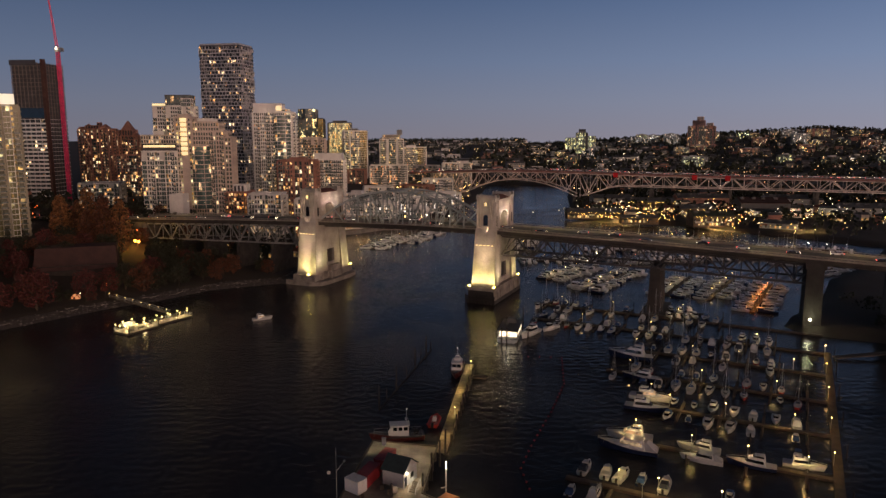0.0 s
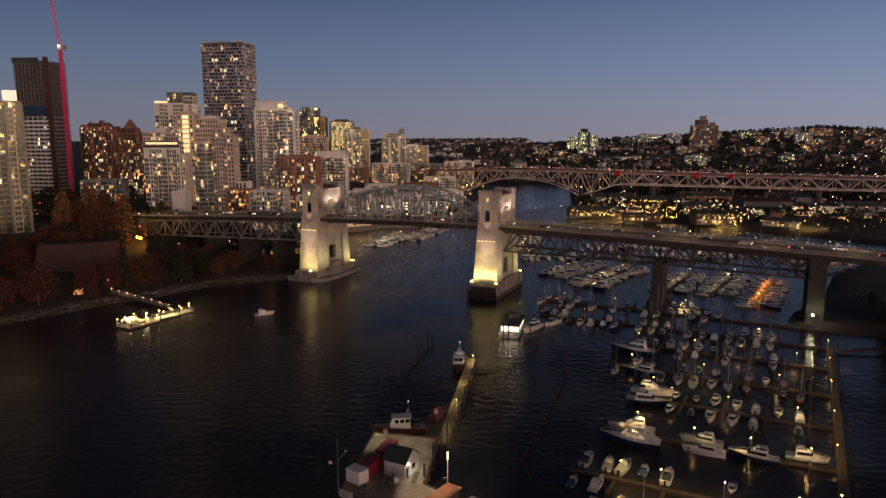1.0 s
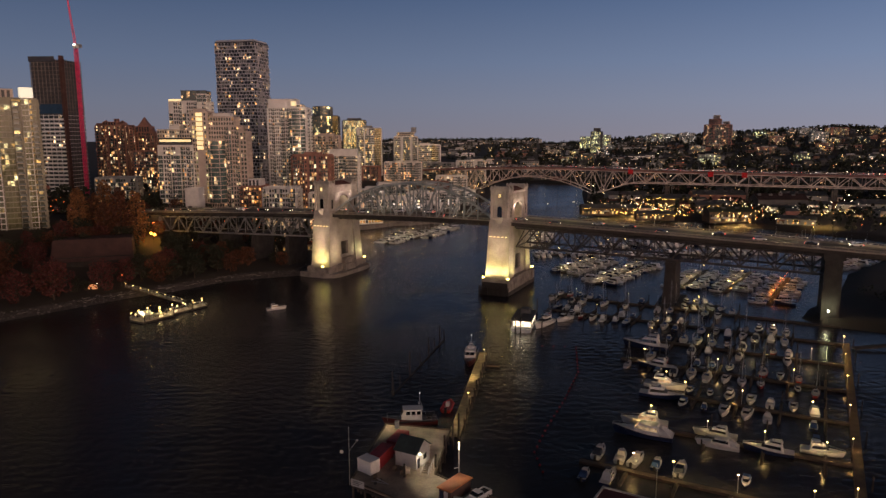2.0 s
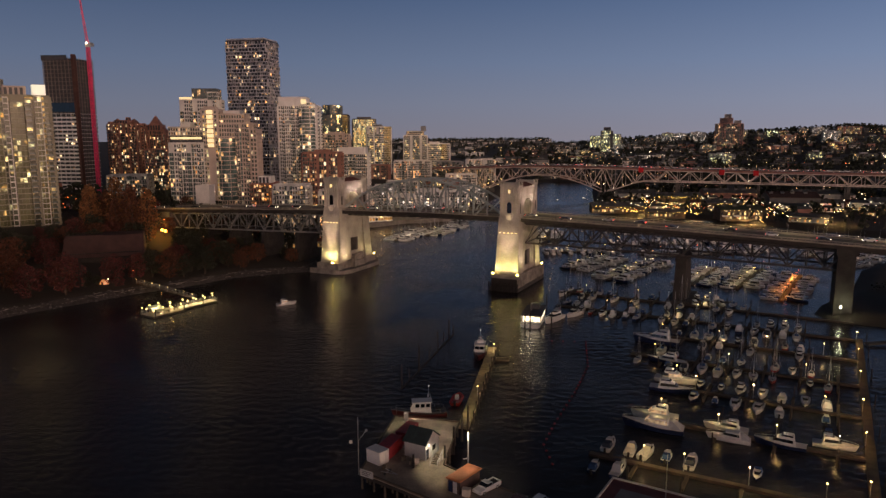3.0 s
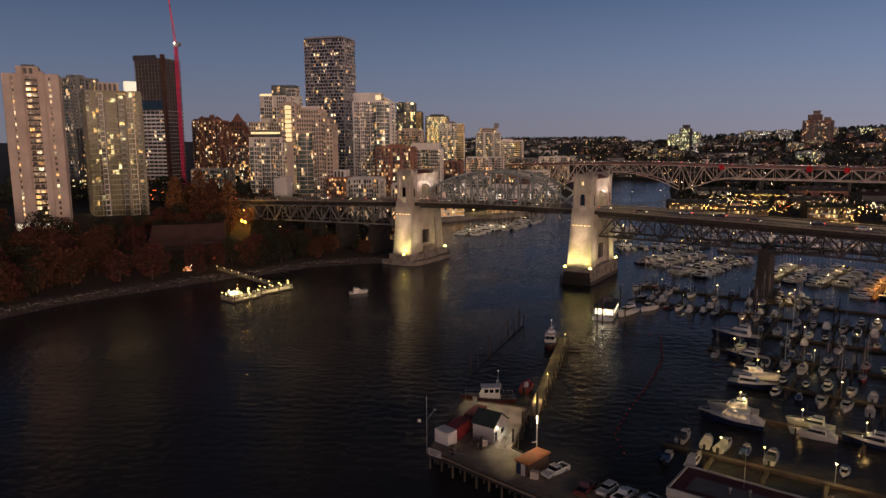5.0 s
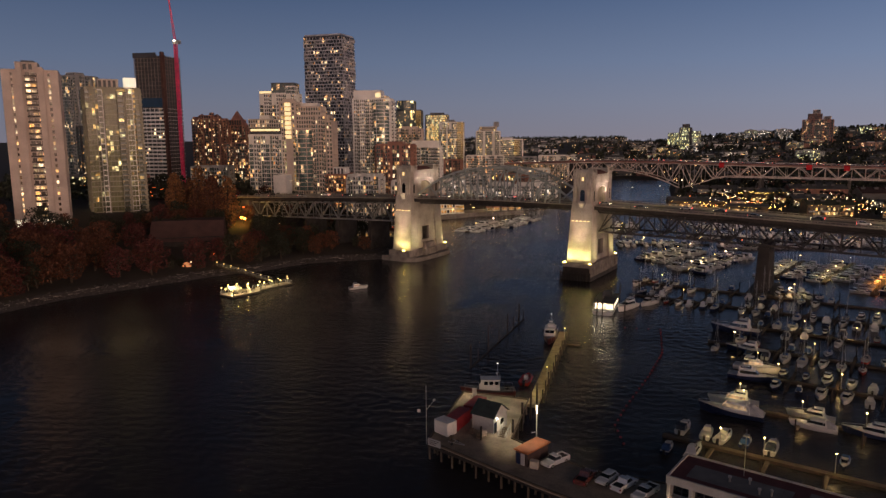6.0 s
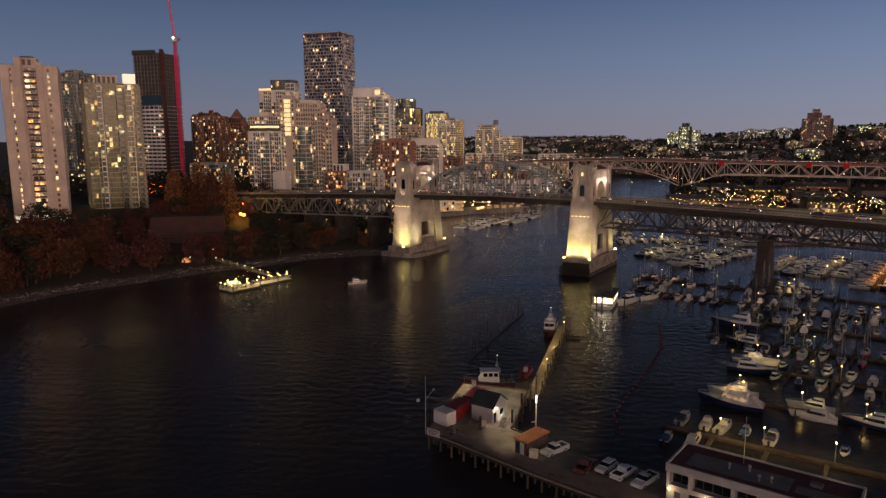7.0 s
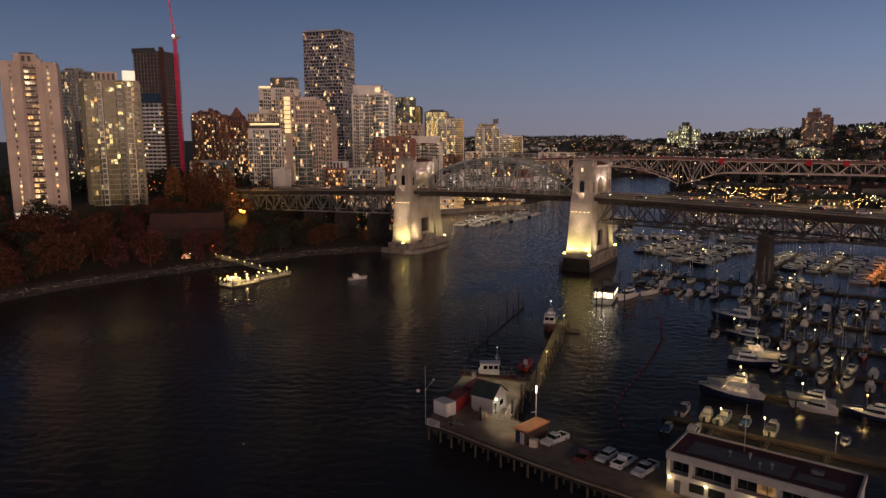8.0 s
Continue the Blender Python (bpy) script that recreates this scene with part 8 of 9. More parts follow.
for s in list(range(14, 220, 34)) + list(range(-200, -104, 32)):
    for y, turn in ((0.4, 0), (17.2, 180)):
        p = on_bridge(s + (8 if turn else 0), y, deck_z(s) + 0.2)
        street_lamp(p.x, p.y, p.z, -23.5 + turn, "dim", "lamps on the near bridge")
for s in (-80, -55, -30):
    p = on_bridge(s, 1.0, deck_z(s))
    street_lamp(p.x, p.y, p.z, -23.5, "dim", "lamps on the near bridge", 0.7)
for s in (16, 46, 76, 106, 136, 166, 196, -124, -160, -196, -70, -34):
    p = on_bridge(s, 8.7, deck_z(s) + 10)
    lamp_spot((p.x, p.y, p.z), (p.x, p.y + 0.01, p.z - 8), 3000, 128, (1.0, 0.74, 0.4))
for s in range(-150, 440, 34):
    p = FAR_AT @ Vector((s, 0.6 if (s // 34) % 2 else 22.4, far_deck(s)))
    street_lamp(p.x, p.y, p.z, -22, "orange" if s % 3 else "warm", "lamps on the far bridge")
for x, y, w, col, c in ((-166, 377, 2200, "orange", (1.0, 0.52, 0.10)), (-187, 331, 260, "warm", (1, 0.7, 0.3)), (-149, 303, 200, "orange", (1, 0.4, 0.1)),
                        (-142, 372, 300, "warm", (0.9, 0.85, 0.3)), (-120, 390, 400, "warm", (0.95, 0.85, 0.35)), (-104, 400, 300, "orange", (1, 0.5, 0.15)), (-88, 372, 200, "warm", (1, 0.7, 0.3))):
    z = land(x, y)
    street_lamp(x, y, z, trng.uniform(0, 360), col, "park lamps", 0.62 if w < 2000 else 1.1)
    (lamp_down if w < 2000 else lamp_point)(x, y, z + (5.6 if w < 2000 else 10), w * 1.3, c)
glow_box = thing("flood_lamp", "large orange lamp under the bridge end", "lamp", Matrix.Translation((-166.0, 376.5, 0)))
part("post", Mesh().tube((0, 0, land(-166, 376.5)), (0, 0, 16.6), 0.12, 0.1, 6), STEEL, glow_box)
BIG_SODIUM = bulb("large_sodium_glass", (1.0, 0.30, 0.03), 9)
for x in (-0.9, 1.0):
    part("head", Mesh().ball((x, 0, 16.0 - 0.3 * x), 0.8), BIG_SODIUM, glow_box)
part("crossarm", Mesh().beam((-1.0, 0, 16.6), (1.1, 0, 16.4), 0.14), STEEL, glow_box)
lamp_point(-164.0, 372.5, 17.0, 2000, (1.0, 0.5, 0.1), 0.8)
p = on_bridge(123.0, -5.6, 0)
lamp_point(p.x, p.y, 6.2, 700, (0.95, 0.95, 0.6))
fl = thing("flood_lamp", "bright greenish-white lamp at the foot of the bridge pier", "lamp", Matrix.Translation((p.x, p.y, 0)))
part("post", Mesh().tube((0, 0, -1), (0, 0, 5.0), 0.08, 0.07, 6), STEEL, fl)
part("head", Mesh().ball((0, 0, 5.3), 0.42), bulb("flood_lamp_white_glass", (1.0, 0.92, 0.62), 22), fl)

# traffic
crng = random.Random(21)
for i in range(34):
    s = -335 + i * 16 + crng.uniform(-4, 4)
    lane = crng.choice((3.2, 6.6, 10.8, 14.2))
    p = on_bridge(s, lane, deck_z(s) + 0.08)
    park(crng.choice(("road_dark", "road_dark", "road_pale", "road_suv")), p.x, p.y, p.z, -23.5 + (-90 if lane < 9 else 90), "cars on the near bridge")


def far_car(label, paint):
    """A car of the far bridge: body, cabin, lamps."""
    v = thing("car", label, "car", Matrix.Translation((24, -900, -50)))
    part("body", Mesh().frustum((-0.92, 0.92, -2.3, 2.3, 0.3), (-0.88, 0.88, -2.2, 2.15, 0.95)), paint, v)
    part("cabin", deckhouse(-1.9, 1.0, 1.7, 1.6, 0.95, 1.5, front=0.7, back=0.5), DARK_GLASS, v)
    part("headlight", Mesh().box(-0.8, -0.4, 2.2, 2.34, 0.55, 0.85).box(0.4, 0.8, 2.2, 2.34, 0.55, 0.85), BULB_WHITE, v)
    part("tail_light", Mesh().box(-0.85, -0.35, -2.4, -2.25, 0.6, 0.95).box(0.35, 0.85, -2.4, -2.25, 0.6, 0.95), BULB_RED, v)
    return v


for name_, paint in (("far_dark", GLOSS_DARK), ("far_pale", GLOSS_SILVER), ("far_white", GLOSS_WHITE)):
    CARS[name_] = far_car({"far_dark": "dark car with lights on the far bridge", "far_pale": "pale car with lights on the far bridge", "far_white": "white car with lights on the far bridge"}[name_], paint)
for i in range(88):
    s = -150 + i * 6.4 + crng.uniform(-2.4, 2.4)
    lane = crng.choice((2.5, 6.0, 15.5, 19.0))
    p = FAR_AT @ Vector((s, lane, far_deck(s) + 0.28))
    park(crng.choice(("far_dark", "far_pale", "far_white", "far_white")), p.x, p.y, p.z, -22 + (-90 if lane < 9 else 90), "cars on the far bridge")

# ---- the market island behind the bridge ----
ISLAND_ROOF = material("grey_metal_sheds", (0.10, 0.10, 0.10), 0.6, vary=0.35, size=4)
ISLAND_WALL = material("ochre_shed_cladding", (0.13, 0.09, 0.06), 0.8, vary=0.3, size=3)
LIT_SHOP = lit_glass("lit_shop_glass", 0.8, (1.0, 0.56, 0.14), 2.8)
LIT_WHITE = lit_glass("lit_white_glass", 0.85, (1.0, 0.9, 0.5), 1.1)
BULB_STRING = bulb("string_lamp_glass", (1.0, 0.56, 0.1), 12)


far_pick = random.Random(77)


def market_shed(x, y, w, d, h, turn, wall, roof, glassy, label, bulbs=0, lit_rows=1):
    z = 2.6
    s = thing("market_shed", label, "building", Matrix.Translation((x, y, z)) @ pose(0, 0, 0, 0, 0, turn), "market sheds on the island")
    g = Mesh().box(-w / 2, w / 2, 0, d, -1, h)
    for e in (-w / 2, w / 2):
        q = [(e, 0, h), (e, d, h), (e, d / 2, h + d * 0.16)]
        g.poly(q if e > 0 else q[::-1])
    part("wall", g, wall, s)
    r = Mesh()
    for k in (-1, 1):
        y0 = d / 2 + k * (d / 2 + 0.6)
        r.loft([[(e, y0, h - 0.25), (e, d / 2, h + d * 0.16), (e, d / 2, h + d * 0.16 + 0.25), (e, y0, h)] for e in (-w / 2 - 0.5, w / 2 + 0.5)])
    part("roof", r, roof, s)
    panes = Mesh()
    n = int(w / 1.7)
    for row in range(lit_rows):
        lo = 0.6 + row * 3.1
        for i in range(n):
            a = -w / 2 + 0.4 + i * (w - 0.8) / n
            if far_pick.random() < 0.3:
                continue
            panes.poly([(a, -0.05, lo), (a + (w - 0.8) / n - 0.4, -0.05, lo), (a + (w - 0.8) / n - 0.4, -0.05, lo + 2.0), (a, -0.05, lo + 2.0)])
    part("shop_glazing", panes, glassy, s, "row of brightly lit shop windows")["kind"] = "stuff"
    for i in range(int(w / 9)):
        x = -w / 2 + 4 + i * 9 + far_pick.uniform(-1.5, 1.5)
        part("awning", Mesh().frustum((x - 2.2, x + 2.2, -2.2, 0, 2.6), (x - 2.1, x + 2.1, -0.2, 0, 3.5)), far_pick.choice((FACADE["brick"], FACADE["white"], ISLAND_ROOF, GREEN_ROOF)), s)
        part("skylight", Mesh().box(x - 1.4, x + 1.4, d * 0.3, d * 0.42, h + d * 0.1, h + d * 0.17), ISLAND_ROOF, s)
    if bulbs:
        bulbs = int(bulbs * 0.8)
        b = Mesh()
        for i in range(bulbs):
            b.ball((-w / 2 + (i + far_pick.uniform(0.1, 0.9)) * w / bulbs, -0.8 - far_pick.uniform(0, 2.5), h + far_pick.uniform(-1.6, 0.2)), far_pick.uniform(0.08, 0.2), 6, 4)
        part("lamp_string", b, BULB_STRING, s, "string of warm lamps along the eaves")["kind"] = "stuff"


market_shed(130, 600, 46, 16, 5.5, -2, ISLAND_WALL, ISLAND_ROOF, LIT_SHOP, "long market shed with bright warm shop fronts", 22)
market_shed(160, 566, 30, 10, 4.5, -4, ISLAND_WALL, ISLAND_ROOF, LIT_SHOP, "low waterfront shed with warm lit front", 14)
market_shed(198, 665, 44, 18, 8.5, -3, ISLAND_WALL, ISLAND_ROOF, LIT_SHOP, "shed with a string of white lamps under its roof", 60)
market_shed(213, 548, 32, 18, 8.0, -2, ISLAND_WALL, material("moss_green_roof", (0.06, 0.07, 0.04), 0.8, vary=0.35, size=3), LIT_SHOP, "two-storey shed with a mossy roof and lit windows", 14, 2)
market_shed(226, 620, 30, 18, 6.5, 0, ISLAND_WALL, ISLAND_ROOF, LIT_WHITE, "shed with cool white lit windows", 10)
market_shed(287, 622, 42, 26, 11, -6, FACADE["dark"], material("dark_rust_roof", (0.06, 0.03, 0.025), 0.8, vary=0.35, size=4), LIT_WHITE, "large dark barn-like shed with a few white windows", 0)
market_shed(322, 628, 20, 14, 6, -6, FACADE["white"], ISLAND_ROOF, LIT_WHITE, "white shed with bright lamps", 4)
market_shed(255, 530, 26, 12, 4.5, -30, FACADE["grey"], ISLAND_ROOF, LIT_SHOP, "low grey boat shed", 4)
market_shed(370, 610, 40, 20, 8, -12, FACADE["grey"], ISLAND_ROOF, LIT_SHOP, "grey shed by the far bridge with warm lamps", 6)
market_shed(175, 720, 40, 18, 7, 5, FACADE["grey"], ISLAND_ROOF, LIT_SHOP, "grey workshop shed with lit front", 6)
market_shed(260, 700, 50, 22, 9, -5, FACADE["brick"], ISLAND_ROOF, LIT_SHOP, "brick shed with lit front", 10)
market_shed(345, 700, 40, 22, 8, -8, FACADE["grey"], ISLAND_ROOF, LIT_WHITE, "grey shed with white lit front", 4)

# lamps of the island and the shores, far too many to pick apart
far_rng = random.Random(31)


def lamp_field(name, label, mat_, count, place, r0, r1, high):
    heads, posts = Mesh(), Mesh()
    k = 0
    while k < count:
        x, y = place()
        if shore_distance(x, y) < 2:
            continue
        z = land(x, y)
        h = far_rng.uniform(*high)
        heads.ball((x, y, z + h), far_rng.uniform(r0, r1), 6, 4)
        posts.tube((x, y, z - 0.3), (x, y, z + h), 0.09, 0.07, 4)
        k += 1
    f = thing(name, label, "lamps", kind="stuff")
    part("lamp_heads", heads, mat_, f)["kind"] = "stuff"
    part("lamp_posts", posts, STEEL, f)["kind"] = "stuff"


YARDS = ((135, 590, 26), (175, 568, 22), (215, 545, 18), (238, 600, 22), (225, 690, 30), (305, 615, 30), (150, 640, 30))


def island():
    if far_rng.random() < 0.3:
        return far_rng.uniform(120, 400), far_rng.uniform(500, 780)
    x, y, r = far_rng.choice(YARDS)
    return far_rng.gauss(x, r), far_rng.gauss(y, r * 0.7)



lamp_field("island_lamps", "warm lamps scattered over the market island", BULB_WARM, 520, island, 0.06, 0.26, (2.0, 6.0))
lamp_field("island_lamps", "orange lamps scattered over the market island", BULB_SODIUM, 170, island, 0.06, 0.22, (3.0, 6.5))
lamp_field("island_lamps", "cool white lamps scattered over the island", BULB_WHITE, 230, island, 0.06, 0.3, (4.0, 8.0))
north = lambda: (far_rng.uniform(-70, 60), far_rng.uniform(430, 1000))
lamp_field("promenade_lamps", "warm lamps along the north promenade", BULB_WARM, 150, north, 0.2, 0.4, (3.0, 6.0))
city = lambda: (far_rng.uniform(-330, -80), far_rng.uniform(400, 520))
lamp_field("street_lamps_far", "warm street lamps between the towers", BULB_SODIUM, 110, city, 0.12, 0.26, (3.5, 7.0))


def slope_place(r0, r1):
    r = r0 * (r1 / r0) ** far_rng.random()
    side = far_rng.uniform(0.06, 0.8)
    y = r / math.sqrt(1 + side * side)
    return side * y, y


HILL_BULB = bulb("hill_lamp_glass", (1.0, 0.58, 0.2), 3)
lamp_field("hill_lamps", "countless warm lamps on the far hillside", HILL_BULB, 800, lambda: slope_place(800, 2600), 0.3, 0.7, (3, 8))
lamp_field("hill_lamps", "white lamps on the far hillside", BULB_WHITE, 200, lambda: slope_place(800, 2600), 0.25, 0.5, (3, 8))
plain = lambda: (far_rng.uniform(-450, 500), far_rng.uniform(1100, 3800))
lamp_field("plain_lamps", "far street lamps beyond the inlet", HILL_BULB, 200, plain, 0.6, 1.0, (4, 9))

for x, y, w in ((120, 588, 12000), (150, 585, 12000), (190, 650, 10000), (214, 538, 9000), (240, 610, 10000), (315, 615, 9000), (180, 560, 7000), (-40, 560, 4000), (-56, 480, 3500), (-4, 650, 4000), (270, 520, 5000)):
    lamp_down(x, y, land(x, y) + 9, w * 4.2, (1.0, 0.62, 0.22), 0.6)

# houses on the hillside
HOUSE_GLASS = lit_glass("house_window_glass", 0.3, (1.0, 0.58, 0.2), 1.6)


def house_field(name, skin, count, place, sizes, label):
    walls, roofs, panes = Mesh(), Mesh(), Mesh()
    k = 0
    while k < count:
        x, y = place()
        if shore_distance(x, y) < 14:
            continue
        z = land(x, y)
        w, d, h = far_rng.uniform(*sizes), far_rng.uniform(9, 14), far_rng.uniform(5, 10)
        a = math.atan2(x, y) * -0.6 + far_rng.uniform(-0.3, 0.3)
        c, s = math.cos(a), math.sin(a)
        T = lambda px, py, pz: (x + px * c - py * s, y + px * s + py * c, z + pz)
        walls.loft([[T(-w / 2, 0, zz), T(w / 2, 0, zz), T(w / 2, d, zz), T(-w / 2, d, zz)] for zz in (-4, h)])
        if far_rng.random() < 0.55:
            roofs.loft([[T(e, -0.5, h), T(e, d / 2, h + 3), T(e, d + 0.5, h)] for e in (-w / 2 - 0.4, w / 2 + 0.4)])
        else:
            roofs.loft([[T(-w / 2 - 0.3, -0.3, zz), T(w / 2 + 0.3, -0.3, zz), T(w / 2 + 0.3, d, zz), T(-w / 2 - 0.3, d, zz)] for zz in (h, h + 0.7)])
        n, rows = max(2, int(w / 3)), int(h / 3)
        for i in range(n):
            for r in range(rows):
                p = -w / 2 + 0.6 + i * (w - 0.6) / n
                panes.poly([T(p, -0.08, 0.9 + r * 3), T(p + 1.7, -0.08, 0.9 + r * 3), T(p + 1.7, -0.08, 2.4 + r * 3), T(p, -0.08, 2.4 + r * 3)])
        k += 1
    f = thing(name, label, "houses", kind="stuff")
    part("wall", walls, FACADE[skin], f)["kind"] = "stuff"
    part("roof", roofs, ISLAND_ROOF, f)["kind"] = "stuff"
    part("glazing", panes, HOUSE_GLASS, f)["kind"] = "stuff"


for skin, n in (("brick", 220), ("grey", 110), ("dark", 310)):
    house_field("hillside_houses", skin, n, lambda: slope_place(850, 2500), (9, 22), "small houses with lit windows on the far hillside")
for skin, n in (("grey", 90), ("pale", 90)):
    house_field("far_houses", skin, n, plain, (18, 50), "distant low blocks beyond the inlet")

# larger blocks on the hillside
block_tower(342, 1750, 27, 26, 80, "office block with bright yellow-green lit floors and dark roof", "dark", -10, fl=3.6, bay=2.6, share=0.5, hue="green", power=1.3, name="hill_block", zones="ccccs", roof=((-8, 9, 3, 18, 9, "dark"),), category="building",
            blocks=((-40, -15, 2, 20, 40, 68, "dark", "cc"), (15, 34, 4, 22, 40, 72, "grey", "ccw")))
block_tower(625, 1720, 62, 36, 96, "large stepped concrete hospital block on the hill", "brick", -20, fl=3.6, bay=3.4, share=0.1, name="hill_block", roof=((-22, 8, 2, 26, 14, "brick"), (-12, 4, 4, 22, 23, "pink"), (10, 26, 3, 22, 8, "pink")), category="building")
brng = random.Random(17)
for i in range(34):
    side = 0.13 + 0.56 * (i + brng.random() * 0.8) / 34
    r = brng.uniform(1350, 2250)
    y = r / math.sqrt(1 + side * side)
    x = side * y
    h = brng.uniform(9, 19) * (1.25 if brng.random() < 0.2 else 1)
    w = brng.uniform(18, 40)
    block_tower(x, y, w, 20, land(x, y + 8) + h, "mid-rise block with lit windows on the hillside", brng.choice(("grey", "grey", "brick", "dark", "dark", "buff")), -math.degrees(side) * 0.6 + brng.uniform(-12, 12), fl=3.2, bay=2.8,
                share=brng.choice((0.2, 0.3, 0.45)), hue=brng.choice(("warm", "gold", "white", "green")), power=1.4, name="hill_block", category="building", group="blocks on the hillside",
                roof=((-w * 0.2, w * 0.15, 4, 12, 3, "grey"),))


for i in range(12):
    side = 0.2 + 0.46 * (i + brng.random()) / 12
    r = brng.uniform(1850, 2250)
    y = r / math.sqrt(1 + side * side)
    x, w = side * y, brng.uniform(26, 54)
    block_tower(x, y, w, 22, land(x, y + 8) + brng.uniform(11, 20), "wide block with rows of white lit windows near the ridge", brng.choice(("grey", "dark", "brick", "dark")), -math.degrees(side) * 0.6 + brng.uniform(-10, 10), fl=3.4, bay=3.0,
                share=brng.choice((0.3, 0.5, 0.7)), hue=brng.choice(("white", "gold", "white")), power=0.55, name="hill_block", category="building", group="blocks on the hillside")

# rows of lamps along the island quay
quay = thing("quay_lamps", "dense rows of warm lamps along the island quay", "lamps", kind="stuff")
quay_heads = Mesh()
for i in range(23, 25):
    (ax, ay), (bx, by) = SHORE[i - 1], SHORE[i]
    n = int(math.hypot(bx - ax, by - ay) / 2.4)
    for k in range(n):
        t = (k + far_rng.random() * 0.6) / n
        quay_heads.ball((ax + (bx - ax) * t + far_rng.uniform(0, 3), ay + (by - ay) * t + far_rng.uniform(2, 8), 4.4 + far_rng.uniform(0, 2.4)), far_rng.uniform(0.14, 0.32), 6, 4)
part("lamp_heads", quay_heads, BULB_STRING, quay)["kind"] = "stuff"


# woods on the hillside and the sky line
def woods(name, count, place, size, label):
    m = Mesh()
    k = 0
    while k < count:
        x, y = place()
        if shore_distance(x, y) < 6:
            continue
        z, s = land(x, y), far_rng.uniform(*size)
        for _ in range(13):
            h = far_rng.random()
            r = s * 0.42 * (1.1 - h) + 0.4
            p = Vector((x + far_rng.gauss(0, r * 0.6), y + far_rng.gauss(0, r * 0.6), z + s * (0.15 + 0.85 * h)))
            n = Vector((far_rng.gauss(0, 1), far_rng.gauss(0, 1) - 0.8, far_rng.gauss(0, 1))).normalized()
            a = n.orthogonal().normalized()
            b = n.cross(a)
            q = s * 0.16
            m.poly([p - a * q, p - b * q * 0.8, p + a * q, p + b * q])
        k += 1
    solid(name, m, LEAF_GREEN, label, "trees", kind="stuff")


def sky_line():
    side = far_rng.uniform(-0.1, 0.8)
    r = far_rng.uniform(2250, 2500) if side > 0.2 else far_rng.uniform(3300, 3900)
    y = r / math.sqrt(1 + side * side)
    return side * y, y


woods("hillside_woods", 2600, lambda: slope_place(800, 2500), (7, 15), "dark tree clumps between the hillside houses")
woods("ridge_woods", 1300, sky_line, (9, 20), "dark line of trees along the ridge")
woods("plain_woods", 900, plain, (9, 16), "dark far tree clumps")
woods("island_woods", 260, lambda: (far_rng.uniform(115, 420), far_rng.uniform(480, 800)), (5, 11), "dark trees between the market sheds")
woods("city_woods", 360, lambda: (far_rng.uniform(-420, -60), far_rng.uniform(390, 520)), (6, 12), "dark street trees below the towers")
woods("bank_woods", 160, lambda: (far_rng.uniform(155, 330), far_rng.uniform(215, 300)), (2, 4.5), "dark bushes and trees on the bank")


def kiosk(x, y, w, d, h, turn, skin):
    k = thing("kiosk", "small market hut with a lit front", "hut", Matrix.Translation((x, y, land(x, y))) @ pose(0, 0, 0, 0, 0, turn), "small huts of the market island")
    part("wall", Mesh().box(-w / 2, w / 2, 0, d, -1, h), FACADE[skin], k)
    part("roof", Mesh().frustum((-w / 2 - 0.5, w / 2 + 0.5, -0.8, d + 0.5, h), (-w / 2 + 0.6, w / 2 - 0.6, d * 0.3, d * 0.7, h + 1.6)), far_pick.choice((ISLAND_ROOF, TILE_RED, GREEN_ROOF)), k)
    front = Mesh()
    for i in range(max(2, int(w / 1.8))):
        a = -w / 2 + 0.3 + i * (w - 0.6) / max(2, int(w / 1.8))
        front.poly([(a, -0.06, 0.7), (a + 1.2, -0.06, 0.7), (a + 1.2, -0.06, 2.3), (a, -0.06, 2.3)])
    part("shop_window", front, LIT_SHOP, k, "warm lit shop window")["kind"] = "stuff"


for i in range(34):
    x, y = far_pick.uniform(118, 390), far_pick.uniform(560, 720)
    if shore_distance(x, y) > 5:
        kiosk(x, y, far_pick.uniform(7, 14), far_pick.uniform(6, 9), far_pick.uniform(3.2, 6.5), far_pick.uniform(-25, 15), far_pick.choice(("buff", "white", "brick", "grey", "pink")))
for x, y, w, turn in ((-106, 389, 9, 8), (-95, 396, 10, -6), (-84, 404, 8, -14)):
    kiosk(x, y, w, 6, 3.6, turn, "buff")

# ---- the lit quay across the channel: sea wall, white restaurant, lamps and a short pier ----
QUAY = [(-76, 508), (-70, 514), (-47, 541), (-36, 542), (-21, 553), (-12, 558), (-8, 572), (-30, 580), (-60, 556), (-86, 520)]
solid("quay", Mesh().prism(QUAY, -2.0, 3.0), material("pale_quay_concrete", (0.30, 0.27, 0.23), 0.85, vary=0.4, size=3), "pale concrete sea wall with a lit promenade", "quay", kind="structure")
short_pier = thing("pier", "narrow pier with white end lamps by the quay", "pier")
part("deck", Mesh().beam((-12, 560, 2.4), (6, 578, 2.4), 3.0, 0.5), WOOD, short_pier)
for k in range(5):
    part("pier_post", Mesh().tube((-10 + 4 * k, 562 + 4 * k, -3), (-10 + 4 * k, 562 + 4 * k, 2.2), 0.25, 0.25, 6), WOOD_DARK, short_pier)


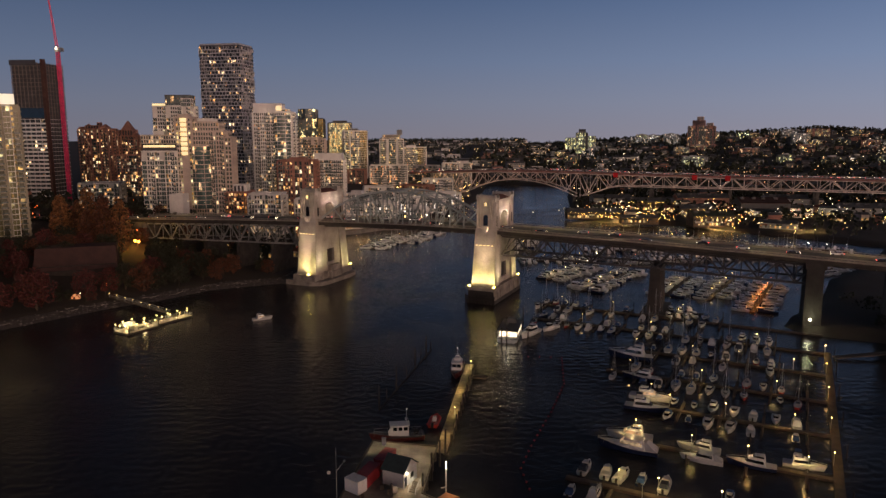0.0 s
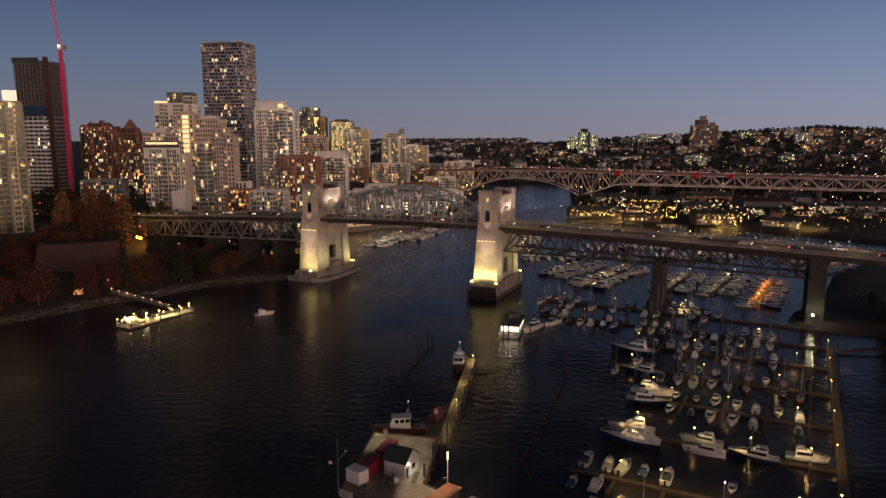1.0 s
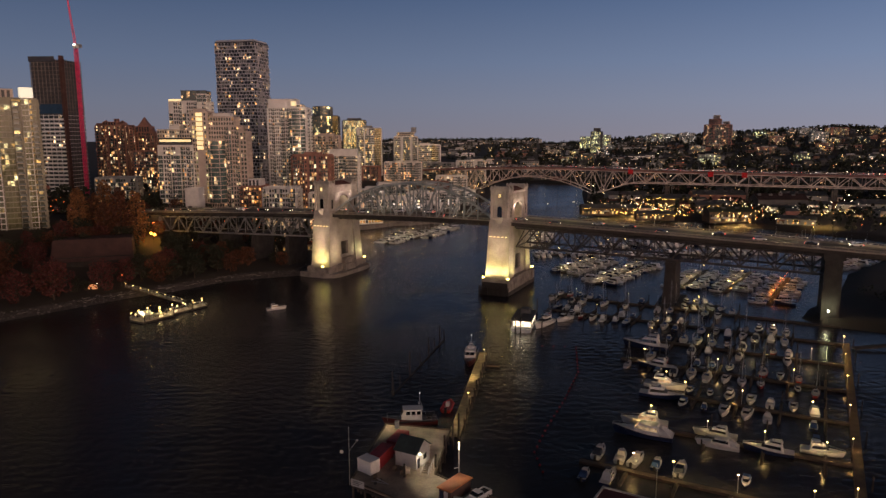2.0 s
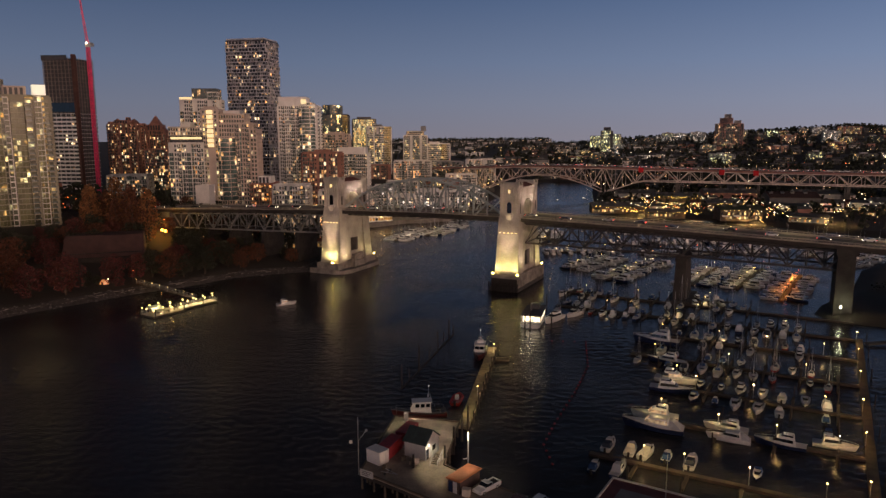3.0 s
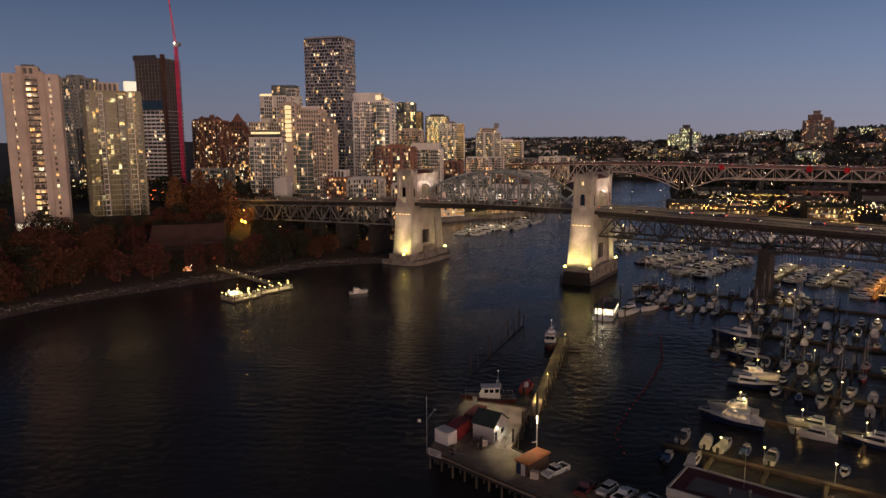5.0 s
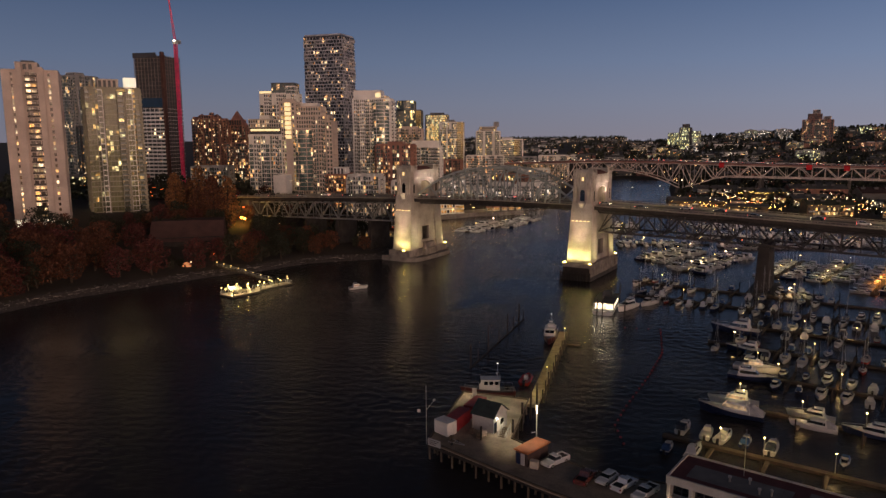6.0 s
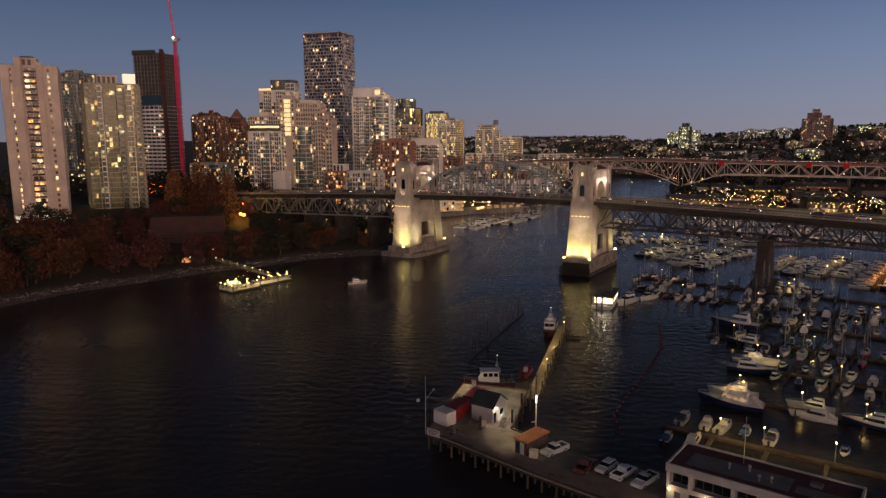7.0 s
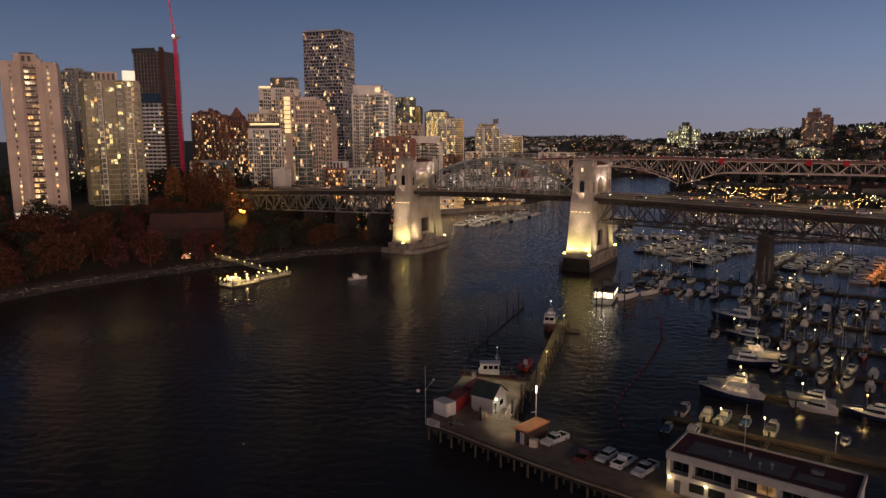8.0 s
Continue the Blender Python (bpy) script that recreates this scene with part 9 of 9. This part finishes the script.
def restaurant(m):
    """Two white storeys with terraces and a round end bay."""
    r = thing("restaurant", "white two-storey waterfront restaurant with lit terraces", "building", m)
    part("wall", Mesh().box(-11, 4, 0, 9, 0, 8.4).box(-8, 1, 1.5, 8, 8.4, 11.2), FACADE["white"], r)
    for z in (0.2, 4.2, 8.4):
        part("terrace", Mesh().box(-12, 5, -2.0, 0, z, z + 0.35).box(-12, 5, -2.0, -1.85, z + 0.9, z + 1.05), FACADE["white"], r)
    for z in (0.8, 4.9):
        for k in range(6):
            x = -10.4 + 2.4 * k
            part("window", Mesh().box(x, x + 1.7, -0.06, 0.04, z, z + 2.2), LIT_SHOP if (k + int(z)) % 3 else DARK_GLASS, r)
    bay = part("round_bay", Mesh().tube((8.4, 4, 0), (8.4, 4, 9.6), 4.2, 4.2, 16), LIT_SHOP, r, "lit glazing of the round end bay")
    for z in (0.0, 3.1, 6.2, 9.4):
        part("ring_slab", Mesh().tube((8.4, 4, z), (8.4, 4, z + 0.9), 4.7, 4.7, 16), FACADE["white"], bay)
    part("roof", Mesh().box(-11.3, 4.3, -0.3, 9.3, 8.4, 8.75), FACADE["grey"], r)


restaurant(Matrix.Translation((-66, 527, 3.0)) @ pose(0, 0, 0, 0, 0, 34))
for x, y, h, glass, w in ((-64, 523, 4.0, BULB_WARM, 900), (-50, 539, 4.0, BULB_WARM, 900), (-43, 549, 6.0, BULB_WARM, 1500), (-38, 549, 5.0, BULB_WARM, 0), (-30, 552, 6.5, BULB_WARM, 1500), (-27, 556, 5.5, BULB_WARM, 0),
                          (-22, 557, 7.0, BULB_WARM, 1500), (-17, 560, 5.5, BULB_WARM, 0), (-13, 562, 6.5, BULB_WHITE, 1200), (5, 577, 4.5, BULB_WHITE, 1200)):
    dock_lamp(x, y, z=3.0 if x < 0 else 2.6, watts=w, glass=glass, high=h, color=(1.0, 0.72, 0.36), label="quay lamp with a bright head", group="lamps along the quay", globe=0.42)
for k in range(5):
    x = -38 + 5.5 * k
    stall = thing("awning_stall", "small stall with a dull red awning on the quay", "stall", Matrix.Translation((x, 552 + 2.6 * k, 3.0)) @ pose(0, 0, 0, 0, 0, 26), "stalls on the quay")
    part("body", Mesh().box(-2.2, 2.2, 0, 3, 0, 2.5), FACADE["buff"], stall)
    part("front", Mesh().box(-1.9, 1.9, -0.05, 0.03, 0.9, 2.2), LIT_SHOP, stall, "warm lit serving front")
    part("awning", Mesh().frustum((-2.5, 2.5, -1.4, 3.2, 2.5), (-2.3, 2.3, 0.6, 2.4, 3.4)), FACADE["brick"], stall)

# the patterns that boats, cars and trees were copied from are no longer needed
for o in [o for o in scene.objects if o.parent is None and o.matrix_basis.translation.y == -900]:
    for piece in (*o.children_recursive, o):
        bpy.data.objects.remove(piece)
